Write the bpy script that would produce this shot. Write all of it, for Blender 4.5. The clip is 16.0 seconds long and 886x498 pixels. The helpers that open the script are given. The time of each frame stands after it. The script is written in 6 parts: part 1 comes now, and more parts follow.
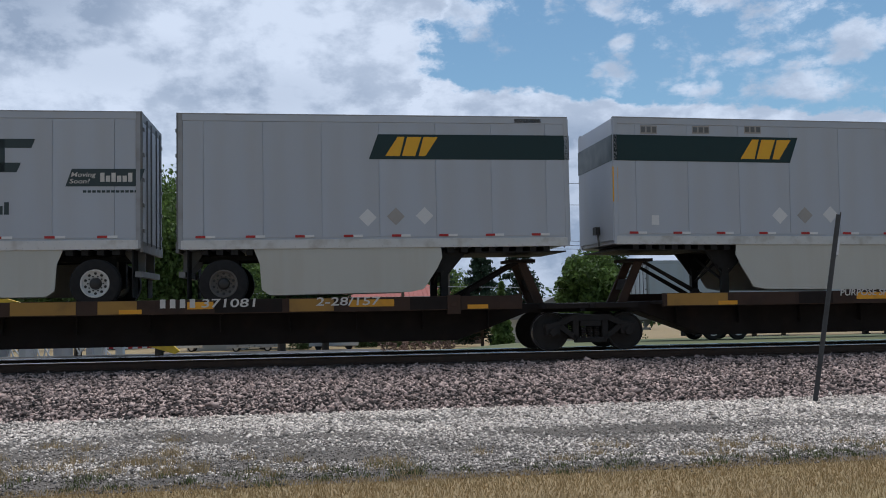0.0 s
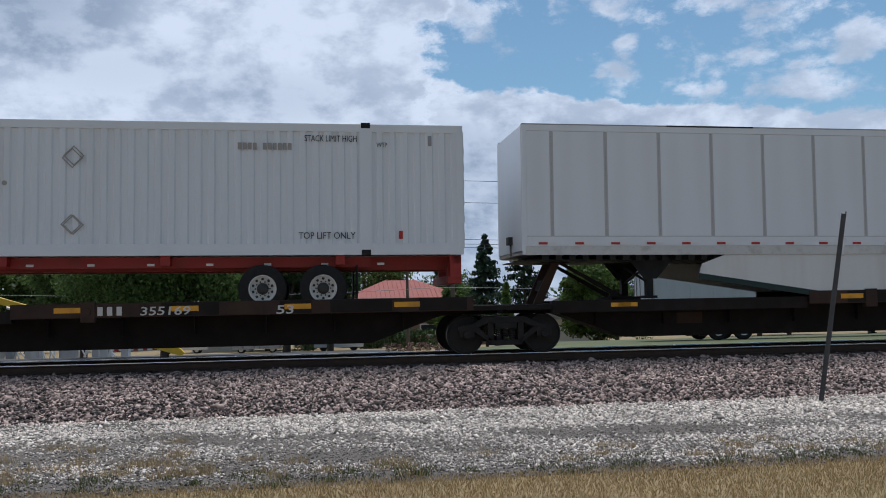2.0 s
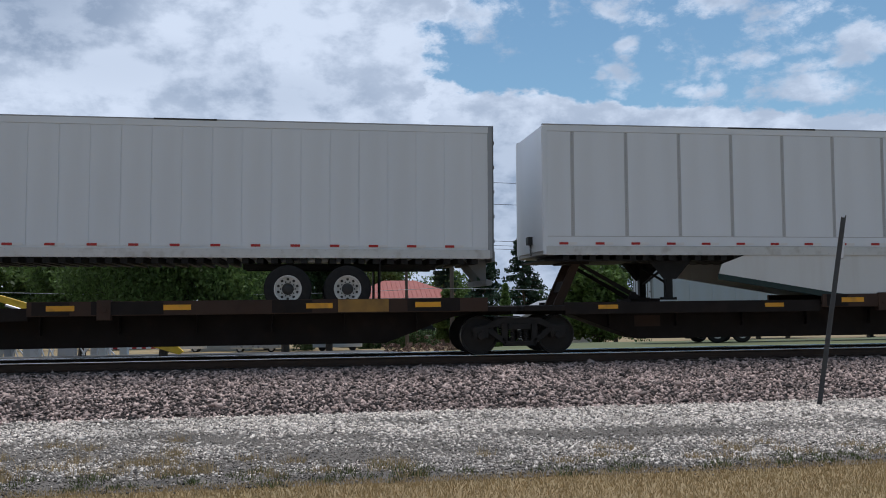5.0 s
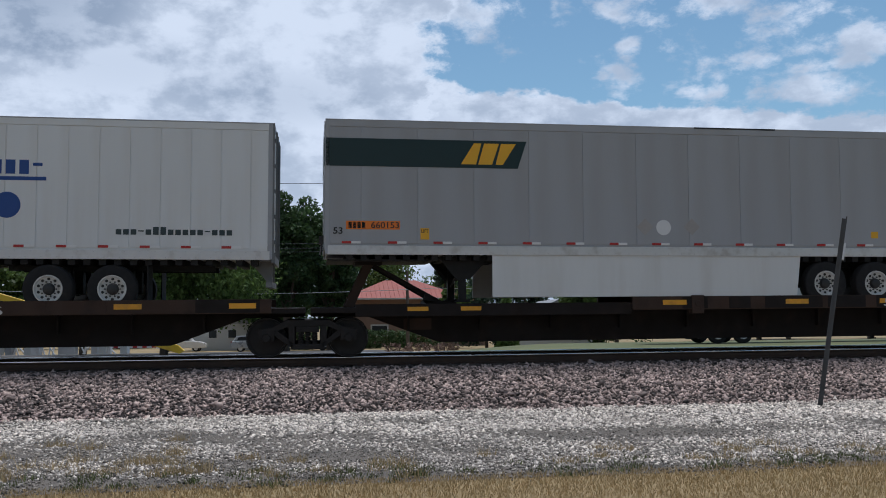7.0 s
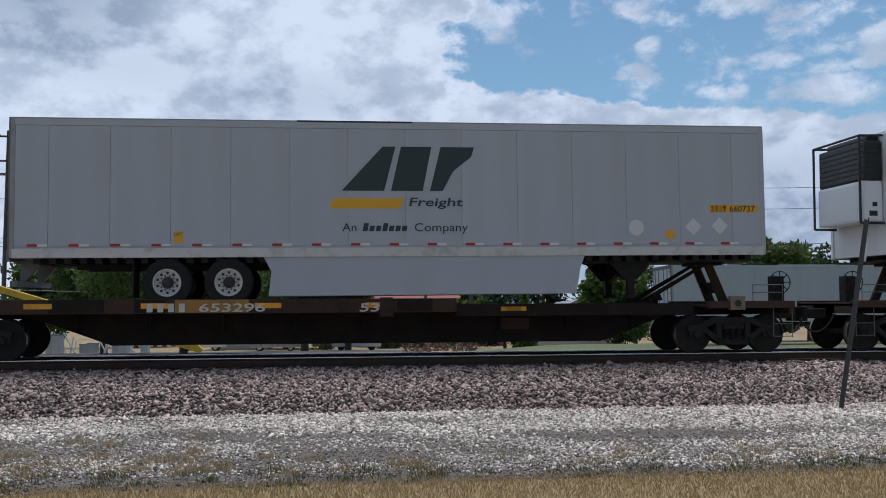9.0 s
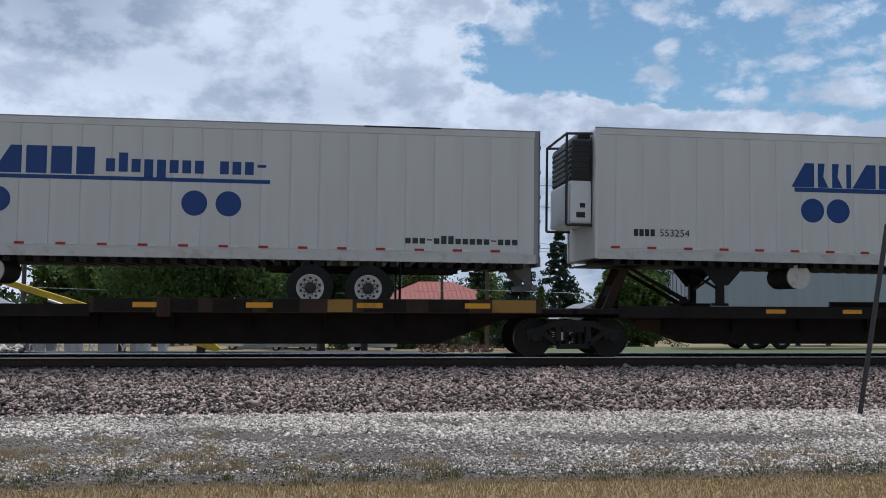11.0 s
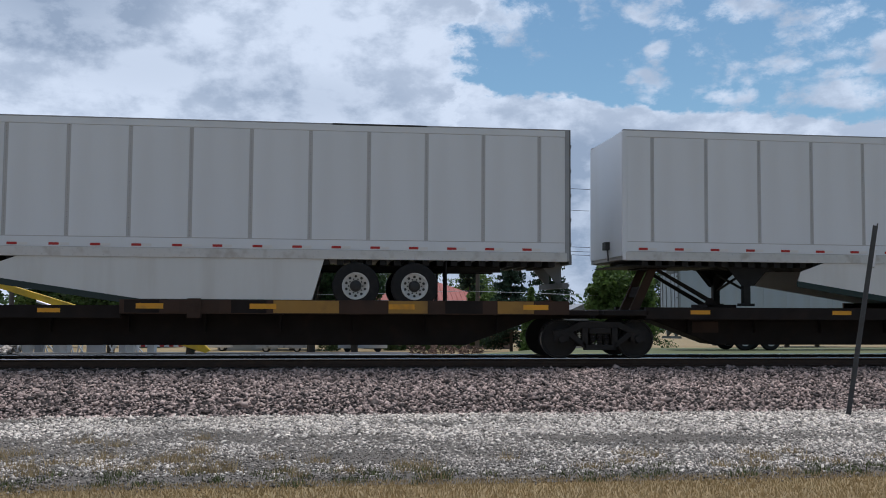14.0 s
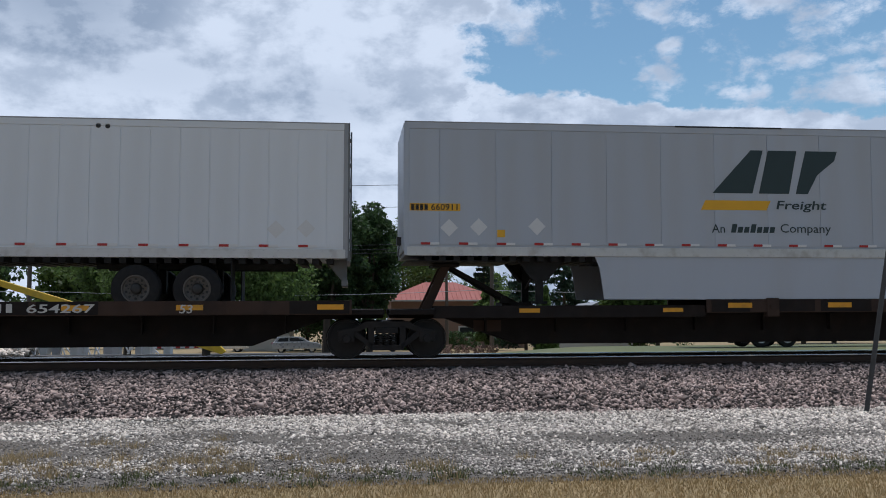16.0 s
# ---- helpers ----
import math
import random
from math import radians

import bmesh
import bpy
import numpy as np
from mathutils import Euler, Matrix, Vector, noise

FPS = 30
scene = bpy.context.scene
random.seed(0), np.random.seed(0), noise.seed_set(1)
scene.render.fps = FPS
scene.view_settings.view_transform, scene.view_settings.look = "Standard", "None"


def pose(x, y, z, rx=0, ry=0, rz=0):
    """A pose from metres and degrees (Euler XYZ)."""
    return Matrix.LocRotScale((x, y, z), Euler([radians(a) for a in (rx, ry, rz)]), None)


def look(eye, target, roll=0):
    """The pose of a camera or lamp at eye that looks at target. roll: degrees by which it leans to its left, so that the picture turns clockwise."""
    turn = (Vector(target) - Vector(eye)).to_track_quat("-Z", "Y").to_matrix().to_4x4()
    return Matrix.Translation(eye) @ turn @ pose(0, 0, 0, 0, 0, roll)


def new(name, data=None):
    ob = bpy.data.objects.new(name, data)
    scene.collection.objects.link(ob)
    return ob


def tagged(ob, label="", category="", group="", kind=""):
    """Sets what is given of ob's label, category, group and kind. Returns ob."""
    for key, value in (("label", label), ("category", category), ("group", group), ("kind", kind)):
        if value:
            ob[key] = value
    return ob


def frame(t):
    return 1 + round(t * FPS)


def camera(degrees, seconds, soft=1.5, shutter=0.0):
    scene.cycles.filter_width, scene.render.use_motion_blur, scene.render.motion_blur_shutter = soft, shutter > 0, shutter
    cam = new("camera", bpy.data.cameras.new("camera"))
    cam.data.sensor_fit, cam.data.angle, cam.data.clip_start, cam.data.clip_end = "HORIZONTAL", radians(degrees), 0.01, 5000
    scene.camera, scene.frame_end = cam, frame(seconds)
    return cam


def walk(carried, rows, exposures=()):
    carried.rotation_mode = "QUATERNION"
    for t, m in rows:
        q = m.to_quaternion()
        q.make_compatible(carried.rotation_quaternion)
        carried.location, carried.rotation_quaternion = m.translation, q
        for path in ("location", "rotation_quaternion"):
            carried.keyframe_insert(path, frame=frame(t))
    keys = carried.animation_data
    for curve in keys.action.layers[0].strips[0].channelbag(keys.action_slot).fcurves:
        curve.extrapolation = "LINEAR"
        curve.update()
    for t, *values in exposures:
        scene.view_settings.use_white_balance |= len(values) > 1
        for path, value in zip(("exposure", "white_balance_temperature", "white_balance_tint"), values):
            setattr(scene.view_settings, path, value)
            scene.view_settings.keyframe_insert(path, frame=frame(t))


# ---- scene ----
# ---------- camera: hand-held, standing still beside the track ----------
EYE = Vector((0.0, -21.01, 0.60))
cam = camera(51.1, 16.0, 0.95)


def aim(yaw, tilt, roll):
    a, b = radians(yaw), radians(tilt)
    ahead = Vector((-math.sin(a) * math.cos(b), math.cos(a) * math.cos(b), math.sin(b)))
    return look(EYE, EYE + ahead, roll)


walk(cam, [(0, aim(-8.39, 4.68, -1.08)), (0.5, aim(-8.15, 4.74, -1.34)), (1, aim(-8.22, 4.74, -1.47)), (1.5, aim(-7.96, 4.74, -1.23)), (2, aim(-8.11, 4.74, -1.28)), (2.5, aim(-8.42, 4.73, -1.06)), (3, aim(-8.07, 4.73, -0.97)), (3.5, aim(-8.19, 4.73, -0.82)), (4, aim(-8.11, 4.82, -0.90)), (6.5, aim(-8.16, 4.72, -0.72)), (7, aim(-8.09, 4.78, -0.67)), (7.5, aim(-7.79, 4.91, -0.73)), (8, aim(-7.73, 4.82, -0.54)), (8.5, aim(-7.47, 4.81, -0.49)), (9, aim(-6.95, 4.81, -0.45)), (11.5, aim(-5.87, 4.89, 0.14)), (12, aim(-6.44, 4.90, 0.23)), (12.5, aim(-6.61, 4.86, 0.11)), (13, aim(-7.30, 4.88, 0.09)), (13.5, aim(-7.10, 4.83, -0.05)), (14, aim(-6.51, 4.96, 0.08)), (14.5, aim(-6.16, 4.98, 0.33)), (15, aim(-5.57, 4.96, -0.16)), (15.5, aim(-5.37, 4.99, -0.54)), (16, aim(-5.65, 4.93, -0.38))], exposures=[(0, 0.05, 5960, 13), (16, 0.05, 5960, 13)])

CANT = 1.5          # the far rail lies higher: degrees
GROUND = -1.0       # level of the flat ground against the rail tops


HALT = 12.3


def run(t):
    """How far the train has gone at t seconds, in metres."""
    held = 0.977 * min(1.0, max(0.0, (t - HALT) / 0.1))      # a short check in its pace
    return 29.3 * t + 0.015 * t * t - held


# ---------- sky, clouds and sun ----------
class Ex:
    """Shader arithmetic written as plain sums."""
    def __init__(self, tree, sock):
        self.tree, self.sock = tree, sock

    def op(self, kind, other=None, third=None):
        node = self.tree.nodes.new("ShaderNodeMath")
        node.operation = kind
        for n, v in enumerate((self, other, third)):
            if isinstance(v, Ex):
                self.tree.links.new(v.sock, node.inputs[n])
            elif v is not None:
                node.inputs[n].default_value = v
        return Ex(self.tree, node.outputs[0])

    def __add__(self, o): return self.op("ADD", o)
    def __sub__(self, o): return self.op("SUBTRACT", o)
    def __mul__(self, o): return self.op("MULTIPLY", o)
    def clamp(self): return self.op("MINIMUM", 1.0).op("MAXIMUM", 0.0)

    def ramp(self, a, b):
        node = self.tree.nodes.new("ShaderNodeMapRange")
        node.interpolation_type = "SMOOTHSTEP"
        self.tree.links.new(self.sock, node.inputs[0])
        node.inputs[1].default_value, node.inputs[2].default_value = a, b
        return Ex(self.tree, node.outputs[0])


SUN_UP, SUN_X = 85.0, 0.09
world = bpy.data.worlds.new("sky")
scene.world = world
world.use_nodes = True
wt = world.node_tree
wt.nodes.clear()


def wnode(kind):
    return wt.nodes.new(kind)


def colour_mix(blend="MIX"):
    node = wt.nodes.new("ShaderNodeMix")
    node.data_type, node.blend_type = "RGBA", blend
    return node


sky_tex = wnode("ShaderNodeTexSky")
sky_tex.sky_type, sky_tex.sun_disc = "NISHITA", False
sky_tex.sun_elevation, sky_tex.sun_rotation = radians(SUN_UP), radians(5.0)
coord = wnode("ShaderNodeTexCoord")
split = wnode("ShaderNodeSeparateXYZ")
wt.links.new(coord.outputs["Generated"], split.inputs[0])
sx, sy, sz = (Ex(wt, s) for s in split.outputs)
az = sx.op("ARCTAN2", sy) * 57.2958      # degrees from straight across the track, to the right
el = sz.op("ARCSINE") * 57.2958
dome = wnode("ShaderNodeCombineXYZ")     # cloud pattern over azimuth and elevation
wt.links.new((az * 0.105).sock, dome.inputs[0])
wt.links.new((el * 0.17).sock, dome.inputs[1])


def cloud_noise(scale, detail, rough, shift, warp=0.0):
    n = wnode("ShaderNodeTexNoise")
    mapn = wnode("ShaderNodeMapping")
    mapn.inputs["Location"].default_value = (shift, shift * 0.7, shift * 0.3)
    wt.links.new(dome.outputs[0], mapn.inputs[0])
    wt.links.new(mapn.outputs[0], n.inputs["Vector"])
    n.inputs["Scale"].default_value, n.inputs["Detail"].default_value = scale, detail
    n.inputs["Roughness"].default_value, n.inputs["Distortion"].default_value = rough, warp
    return Ex(wt, n.outputs["Fac"])


def patch(a, e, wide, high):
    """1 at the azimuth a and elevation e, falling to 0 at wide and high degrees from there."""
    da, de = (az - a) * (1.0 / wide), (el - e) * (1.0 / high)
    return ((da * da + de * de) * -1.0 + 1.0).op("MAXIMUM", 0.0)


n_mid, n_fine, n_lump = cloud_noise(3.2, 9, 0.60, 7.7, 0.1), cloud_noise(1.7, 10, 0.63, 21.3, 0.12), cloud_noise(5.5, 4, 0.5, 12.9)
edge = (n_mid - 0.5) * 6.0 + (n_fine - 0.5) * 7.0
overcast = (az * -1.0 + 8.0 + edge).ramp(-0.5, 0.9)                                      # closed cloud to one side
bank_top = az * -0.135 + 16.0 + (n_mid - 0.5) * 2.2 + (n_lump - 0.5) * 1.6               # heaped cloud along the horizon
bank_deep = bank_top - el
bank = bank_deep.ramp(-0.14, 0.24)
heap = None                                                                              # loose fair-weather clouds
for a, e, wide, high, s in (
        (10.9, 18.7, 3.7, 1.6, 1.00), (8.1, 19.4, 3.1, 1.7, 1.00), (21.1, 18.7, 4.5, 1.4, 1.00), (25.4, 18.6, 3.1, 1.0, 0.90), (19.9, 16.7, 1.0, 1.0, 0.80),
        (22.2, 16.2, 1.3, 0.8, 0.65), (24.4, 15.8, 1.7, 0.8, 0.70), (27.1, 15.3, 2.1, 0.7, 0.75), (30.1, 17.1, 4.7, 2.2, 1.10), (33.4, 16.0, 4.2, 2.1, 1.10),
        (31.5, 13.3, 3.7, 1.3, 1.00), (24.1, 13.7, 1.9, 0.5, 0.50), (19.6, 13.8, 1.7, 0.4, 0.40), (32.1, 14.7, 3.5, 1.0, 0.80), (15.9, 19.4, 2.1, 1.0, 0.70)):
    one = patch(a, e, wide, high) * s
    heap = one if heap is None else heap.op("MAXIMUM", one)
loose = (heap * 0.85 + (n_fine - 0.5) * 4.2 + (n_mid - 0.5) * 2.6 - 0.33).ramp(-0.10, 0.72) * 0.92
cover = overcast.op("MAXIMUM", bank).op("MAXIMUM", loose)
n_soft = cloud_noise(1.9, 7, 0.55, 33.0, 0.15)
shade = ((n_soft - 0.5) * 2.6 + (n_fine - 0.5) * 3.4 + (n_lump - 0.5) * 1.2 + 0.44).ramp(0.0, 1.0)
dark = patch(-17.5, 19.5, 8, 4.5) * 0.75 + patch(-2, 14.0, 7, 2.0) * 0.28 + patch(-12, 15.5, 8, 2.2) * 0.18
lit_edge = (overcast * (overcast * -1.0 + 1.0)) * 1.0
grey_base = bank_deep.ramp(0.6, 3.4) * 0.40 * (overcast * -1.0 + 1.0)
bright = (shade * -0.56 + 1.0 - dark - grey_base + lit_edge).op("MAXIMUM", 0.12)
tint = colour_mix()
tint.inputs[6].default_value, tint.inputs[7].default_value = (3.0, 3.85, 5.0, 1), (7.9, 8.7, 9.6, 1)
wt.links.new(bright.clamp().sock, tint.inputs[0])
blue = colour_mix("MULTIPLY")
blue.inputs[0].default_value, blue.inputs[7].default_value = 1.0, (1.14, 1.36, 1.27, 1)
wt.links.new(sky_tex.outputs[0], blue.inputs[6])
both = colour_mix()
wt.links.new(cover.sock, both.inputs[0])
wt.links.new(blue.outputs[2], both.inputs[6])
wt.links.new(tint.outputs[2], both.inputs[7])
glow = colour_mix("MULTIPLY")                # cloud is brighter on the sun's side
glow.inputs[0].default_value = 1.0
side = wnode("ShaderNodeCombineColor")
for n in range(3):
    wt.links.new((sy.ramp(-0.5, 0.75) * 0.44 + 0.56).sock, side.inputs[n])
wt.links.new(both.outputs[2], glow.inputs[6])
wt.links.new(side.outputs[0], glow.inputs[7])
back, out = wnode("ShaderNodeBackground"), wnode("ShaderNodeOutputWorld")
back.inputs["Strength"].default_value = 0.083
wt.links.new(glow.outputs[2], back.inputs[0])
wt.links.new(back.outputs[0], out.inputs[0])

sun = new("sun", bpy.data.lights.new("sun", "SUN"))
sun.data.energy, sun.data.angle, sun.data.color = 2.4, radians(14.0), (1.0, 0.955, 0.89)
up = radians(SUN_UP)
toward = Vector((SUN_X, math.cos(up), math.sin(up)))
sun.matrix_world = look((0, 0, 40), Vector((0, 0, 40)) - toward)
scene.view_settings.exposure = 0.0


# ---------- materials ----------
def material(name, colour, rough=0.6, metal=0.0, vary=0.12, grain=6.0, stain=None, stain_amount=0.0, bump=0.0, bump_scale=60.0,
             island=0.0, each=0.0, streak=False, coat=0.0, thin=0.0):
    """A procedural surface: base colour, variation at two scales, stains, fine relief."""
    m = bpy.data.materials.new(name)
    m.use_nodes = True
    t = m.node_tree
    b = t.nodes["Principled BSDF"]
    b.inputs["Roughness"].default_value, b.inputs["Metallic"].default_value = rough, metal
    b.inputs["Coat Weight"].default_value = coat
    pos = t.nodes.new("ShaderNodeTexCoord")
    source = pos.outputs["Object"]
    if streak:                       # dirt that runs down
        mp = t.nodes.new("ShaderNodeMapping")
        mp.inputs["Scale"].default_value = (1.0, 1.0, 0.12)
        t.links.new(source, mp.inputs[0])
        source = mp.outputs[0]

    def noise_node(scale, detail=6.0, link=source):
        n = t.nodes.new("ShaderNodeTexNoise")
        n.inputs["Scale"].default_value, n.inputs["Detail"].default_value = scale, detail
        t.links.new(link, n.inputs["Vector"])
        return Ex(t, n.outputs["Fac"])

    amount = (noise_node(grain * 0.12) * 1.2 + noise_node(grain) * 0.8 - 1.0) * vary + 1.0
    if island:
        g = t.nodes.new("ShaderNodeNewGeometry")
        amount = amount * ((Ex(t, g.outputs["Random Per Island"]) - 0.5) * island + 1.0)
    if each:
        o = t.nodes.new("ShaderNodeObjectInfo")
        amount = amount * ((Ex(t, o.outputs["Random"]) - 0.5) * each + 1.0)
    base = t.nodes.new("ShaderNodeMix")
    base.data_type, base.blend_type = "RGBA", "MULTIPLY"
    base.inputs[0].default_value = 1.0
    base.inputs[6].default_value = (*colour, 1)
    grey = t.nodes.new("ShaderNodeCombineColor")
    for n in range(3):
        t.links.new(amount.sock, grey.inputs[n])
    t.links.new(grey.outputs[0], base.inputs[7])
    result = base.outputs[2]
    if stain:
        mixer = t.nodes.new("ShaderNodeMix")
        mixer.data_type = "RGBA"
        t.links.new((noise_node(grain * 0.35, 9.0).ramp(0.48, 0.75) * stain_amount).sock, mixer.inputs[0])
        t.links.new(result, mixer.inputs[6])
        mixer.inputs[7].default_value = (*stain, 1)
        result = mixer.outputs[2]
    t.links.new(result, b.inputs["Base Color"])
    t.links.new((noise_node(grain * 0.5) * 0.3 + (rough - 0.15)).clamp().sock, b.inputs["Roughness"])
    if thin:                         # leaves let light through
        tr, mx = t.nodes.new("ShaderNodeBsdfTranslucent"), t.nodes.new("ShaderNodeMixShader")
        t.links.new(result, tr.inputs["Color"])
        mx.inputs[0].default_value = thin
        t.links.new(b.outputs[0], mx.inputs[1])
        t.links.new(tr.outputs[0], mx.inputs[2])
        t.links.new(mx.outputs[0], t.nodes["Material Output"].inputs["Surface"])
    if bump:
        bn = t.nodes.new("ShaderNodeBump")
        bn.inputs["Strength"].default_value, bn.inputs["Distance"].default_value = bump, 0.02
        t.links.new(noise_node(bump_scale, 8.0, pos.outputs["Object"]).sock, bn.inputs["Height"])
        t.links.new(bn.outputs[0], b.inputs["Normal"])
    return m


DIRT = (0.16, 0.12, 0.08)
white = material("trailer_white_paint", (0.76, 0.79, 0.83), 0.38, 0, 0.03, 3, (0.52, 0.50, 0.47), 0.16, each=0.03, streak=True)
grey_white = material("weathered_grey_white_paint", (0.455, 0.49, 0.55), 0.45, 0, 0.05, 3, (0.40, 0.38, 0.36), 0.3, each=0.05, streak=True)
cream_white = material("aged_cream_white_paint", (0.70, 0.715, 0.72), 0.42, 0, 0.05, 4, (0.46, 0.39, 0.31), 0.25, each=0.04, streak=True)
dull_grey = material("dulled_grey_paint", (0.36, 0.37, 0.39), 0.45, 0, 0.05, 3, (0.30, 0.29, 0.28), 0.5, each=0.05, streak=True)
orange_paint = material("orange_paint", (0.66, 0.17, 0.035), 0.45, 0, 0.08, 4, (0.40, 0.12, 0.05), 0.3, each=0.04, streak=True)
post_grey = material("galvanised_post", (0.50, 0.50, 0.51), 0.5, 0.3, 0.1, 8)
rail_alu = material("aluminium_rail", (0.62, 0.62, 0.62), 0.42, 0.35, 0.12, 10, (0.30, 0.26, 0.22), 0.5)
edge_grey = material("roof_edge_grey", (0.34, 0.35, 0.37), 0.5, 0.2, 0.1, 8, DIRT, 0.3)
door_grey = material("rear_frame_dark_steel", (0.16, 0.165, 0.17), 0.5, 0.3, 0.15, 10, DIRT, 0.4)
rust_dirt = material("road_dirt_brown", (0.20, 0.15, 0.10), 0.8, 0, 0.2, 12)
under = material("underframe_black", (0.006, 0.006, 0.0065), 0.75, 0, 0.3, 14, (0.016, 0.013, 0.011), 0.3, 0.3)
tyre_rubber = material("tyre_rubber", (0.012, 0.012, 0.013), 0.9, 0, 0.2, 20, (0.04, 0.035, 0.03), 0.3, 0.2)
rim_white = material("white_painted_rim", (0.62, 0.62, 0.60), 0.5, 0, 0.12, 20, (0.22, 0.17, 0.12), 0.4)
rim_dark = material("dirty_steel_rim", (0.12, 0.11, 0.10), 0.6, 0.2, 0.2, 20, DIRT, 0.5)
hub_dark = material("hub_black", (0.03, 0.03, 0.03), 0.5, 0.2, 0.2, 20)
skirt_white = material("side_skirt_white", (0.70, 0.71, 0.70), 0.5, 0, 0.08, 4, (0.42, 0.38, 0.32), 0.35, each=0.05, streak=True)
skirt_cream = material("side_skirt_cream", (0.52, 0.52, 0.475), 0.55, 0, 0.08, 4, (0.42, 0.36, 0.26), 0.4, streak=True)
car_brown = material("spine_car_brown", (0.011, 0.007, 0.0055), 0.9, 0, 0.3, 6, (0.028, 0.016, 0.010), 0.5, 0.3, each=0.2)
sill_rust = material("spine_car_worn_sill", (0.050, 0.027, 0.017), 0.85, 0, 0.35, 5, (0.018, 0.011, 0.008), 0.7, 0.3, each=0.25)
sill_yellow = material("spine_car_yellow_sill", (0.36, 0.20, 0.045), 0.75, 0, 0.25, 5, (0.14, 0.08, 0.035), 0.7, 0.2)
reflector = material("yellow_reflector", (0.78, 0.36, 0.02), 0.5, 0, 0.2, 10, (0.25, 0.14, 0.05), 0.45, each=0.2)
truck_iron = material("truck_cast_iron", (0.014, 0.012, 0.011), 0.8, 0, 0.3, 12, (0.03, 0.02, 0.014), 0.5, 0.3)
wheel_steel = material("wheel_steel", (0.016, 0.014, 0.013), 0.75, 0, 0.2, 14)
wheel_rim = material("polished_wheel_tread", (0.22, 0.21, 0.20), 0.3, 0.9, 0.1, 14)
letter_white = material("white_lettering", (0.62, 0.60, 0.56), 0.7, 0, 0.3, 30)
letter_black = material("black_lettering", (0.02, 0.02, 0.022), 0.5, 0, 0.1, 30)
navy = material("dark_blue_lettering", (0.008, 0.058, 0.25), 0.45, 0, 0.1, 10)
dark_green = material("dark_green_band", (0.004, 0.024, 0.026), 0.4, 0, 0.15, 6)
slate = material("dark_slate_lettering", (0.025, 0.045, 0.05), 0.45, 0, 0.1, 10)
logo_yellow = material("yellow_logo_paint", (0.80, 0.42, 0.02), 0.45, 0, 0.08, 10)
logo_red = material("red_logo_paint", (0.55, 0.03, 0.03), 0.45, 0, 0.08, 10)
logo_orange_red = material("orange_red_logo_paint", (0.70, 0.085, 0.04), 0.45, 0, 0.08, 10)
logo_orange = material("orange_logo_paint", (0.80, 0.20, 0.02), 0.45, 0, 0.08, 10)
maroon = material("maroon_lettering", (0.20, 0.012, 0.05), 0.45, 0, 0.1, 10)
logo_green = material("green_lettering", (0.01, 0.12, 0.07), 0.45, 0, 0.1, 10)
tape_red = material("red_reflective_tape", (0.42, 0.02, 0.02), 0.4, 0, 0.2, 20)
tape_white = material("white_reflective_tape", (0.75, 0.75, 0.75), 0.4, 0, 0.1, 20)
placard_white = material("white_placard", (0.70, 0.70, 0.70), 0.5, 0, 0.1, 20)
placard_grey = material("faded_placard", (0.36, 0.34, 0.32), 0.6, 0, 0.2, 20)
chassis_red = material("red_chassis_paint", (0.30, 0.022, 0.016), 0.55, 0, 0.2, 8, (0.12, 0.03, 0.02), 0.5)
reefer_black = material("reefer_grille_black", (0.018, 0.020, 0.024), 0.45, 0, 0.2, 12)
rail_side = material("rusty_rail_steel", (0.055, 0.034, 0.024), 0.8, 0.1, 0.25, 14, (0.10, 0.055, 0.03), 0.4, 0.3)
rail_head = material("polished_rail_head", (0.78, 0.78, 0.79), 0.22, 1.0, 0.08, 20)
tie_wood = material("weathered_tie_wood", (0.07, 0.055, 0.045), 0.9, 0, 0.3, 6, (0.12, 0.10, 0.08), 0.5, 0.4, each=0.3)
# near-black bed: the shade in the gaps between ballast stones, put into its colour
ballast_base = material("ballast_gap_shade", (0.024, 0.019, 0.018), 0.95, 0, 0.4, 20, (0.05, 0.04, 0.04), 0.5, 0.6, 30)
ballast_stone = material("pink_grey_ballast_stone", (0.335, 0.258, 0.23), 0.7, 0, 0.4, 20, island=2.0)
gravel_ground = material("limestone_gravel", (0.15, 0.132, 0.113), 0.95, 0, 0.4, 5, (0.07, 0.063, 0.056), 0.85, 0.9, 45)
gravel_stone = material("limestone_chippings", (0.56, 0.502, 0.442), 0.9, 0, 0.4, 1.2, (0.30, 0.265, 0.23), 0.5, island=1.5)
gravel_fine = material("grey_gravel_fines", (0.24, 0.21, 0.18), 0.9, 0, 0.5, 1.2, (0.12, 0.107, 0.095), 0.75, island=1.4)
earth = material("grass_and_soil", (0.30, 0.222, 0.115), 0.95, 0, 0.4, 1.5, (0.26, 0.22, 0.10), 0.6, 0.6, 30)
lawn = material("far_mown_lawn", (0.12, 0.135, 0.060), 0.95, 0, 0.25, 0.4, (0.24, 0.22, 0.10), 0.5, 0.4, 12)
dry_grass = material("dry_grass_blades", (0.44, 0.325, 0.165), 0.9, 0, 0.25, 1.2, island=0.45)
green_grass = material("green_weed_blades", (0.11, 0.13, 0.04), 0.85, 0, 0.2, 3, island=0.8)
weed_brown = material("seeding_weeds", (0.20, 0.125, 0.095), 0.9, 0, 0.3, 3, island=0.9)
leaf_a = material("broadleaf_foliage", (0.105, 0.165, 0.042), 0.65, 0, 0.25, 0.8, island=0.9, thin=0.45)
leaf_b = material("dark_broadleaf_foliage", (0.055, 0.100, 0.034), 0.65, 0, 0.25, 0.8, island=0.9, thin=0.45)
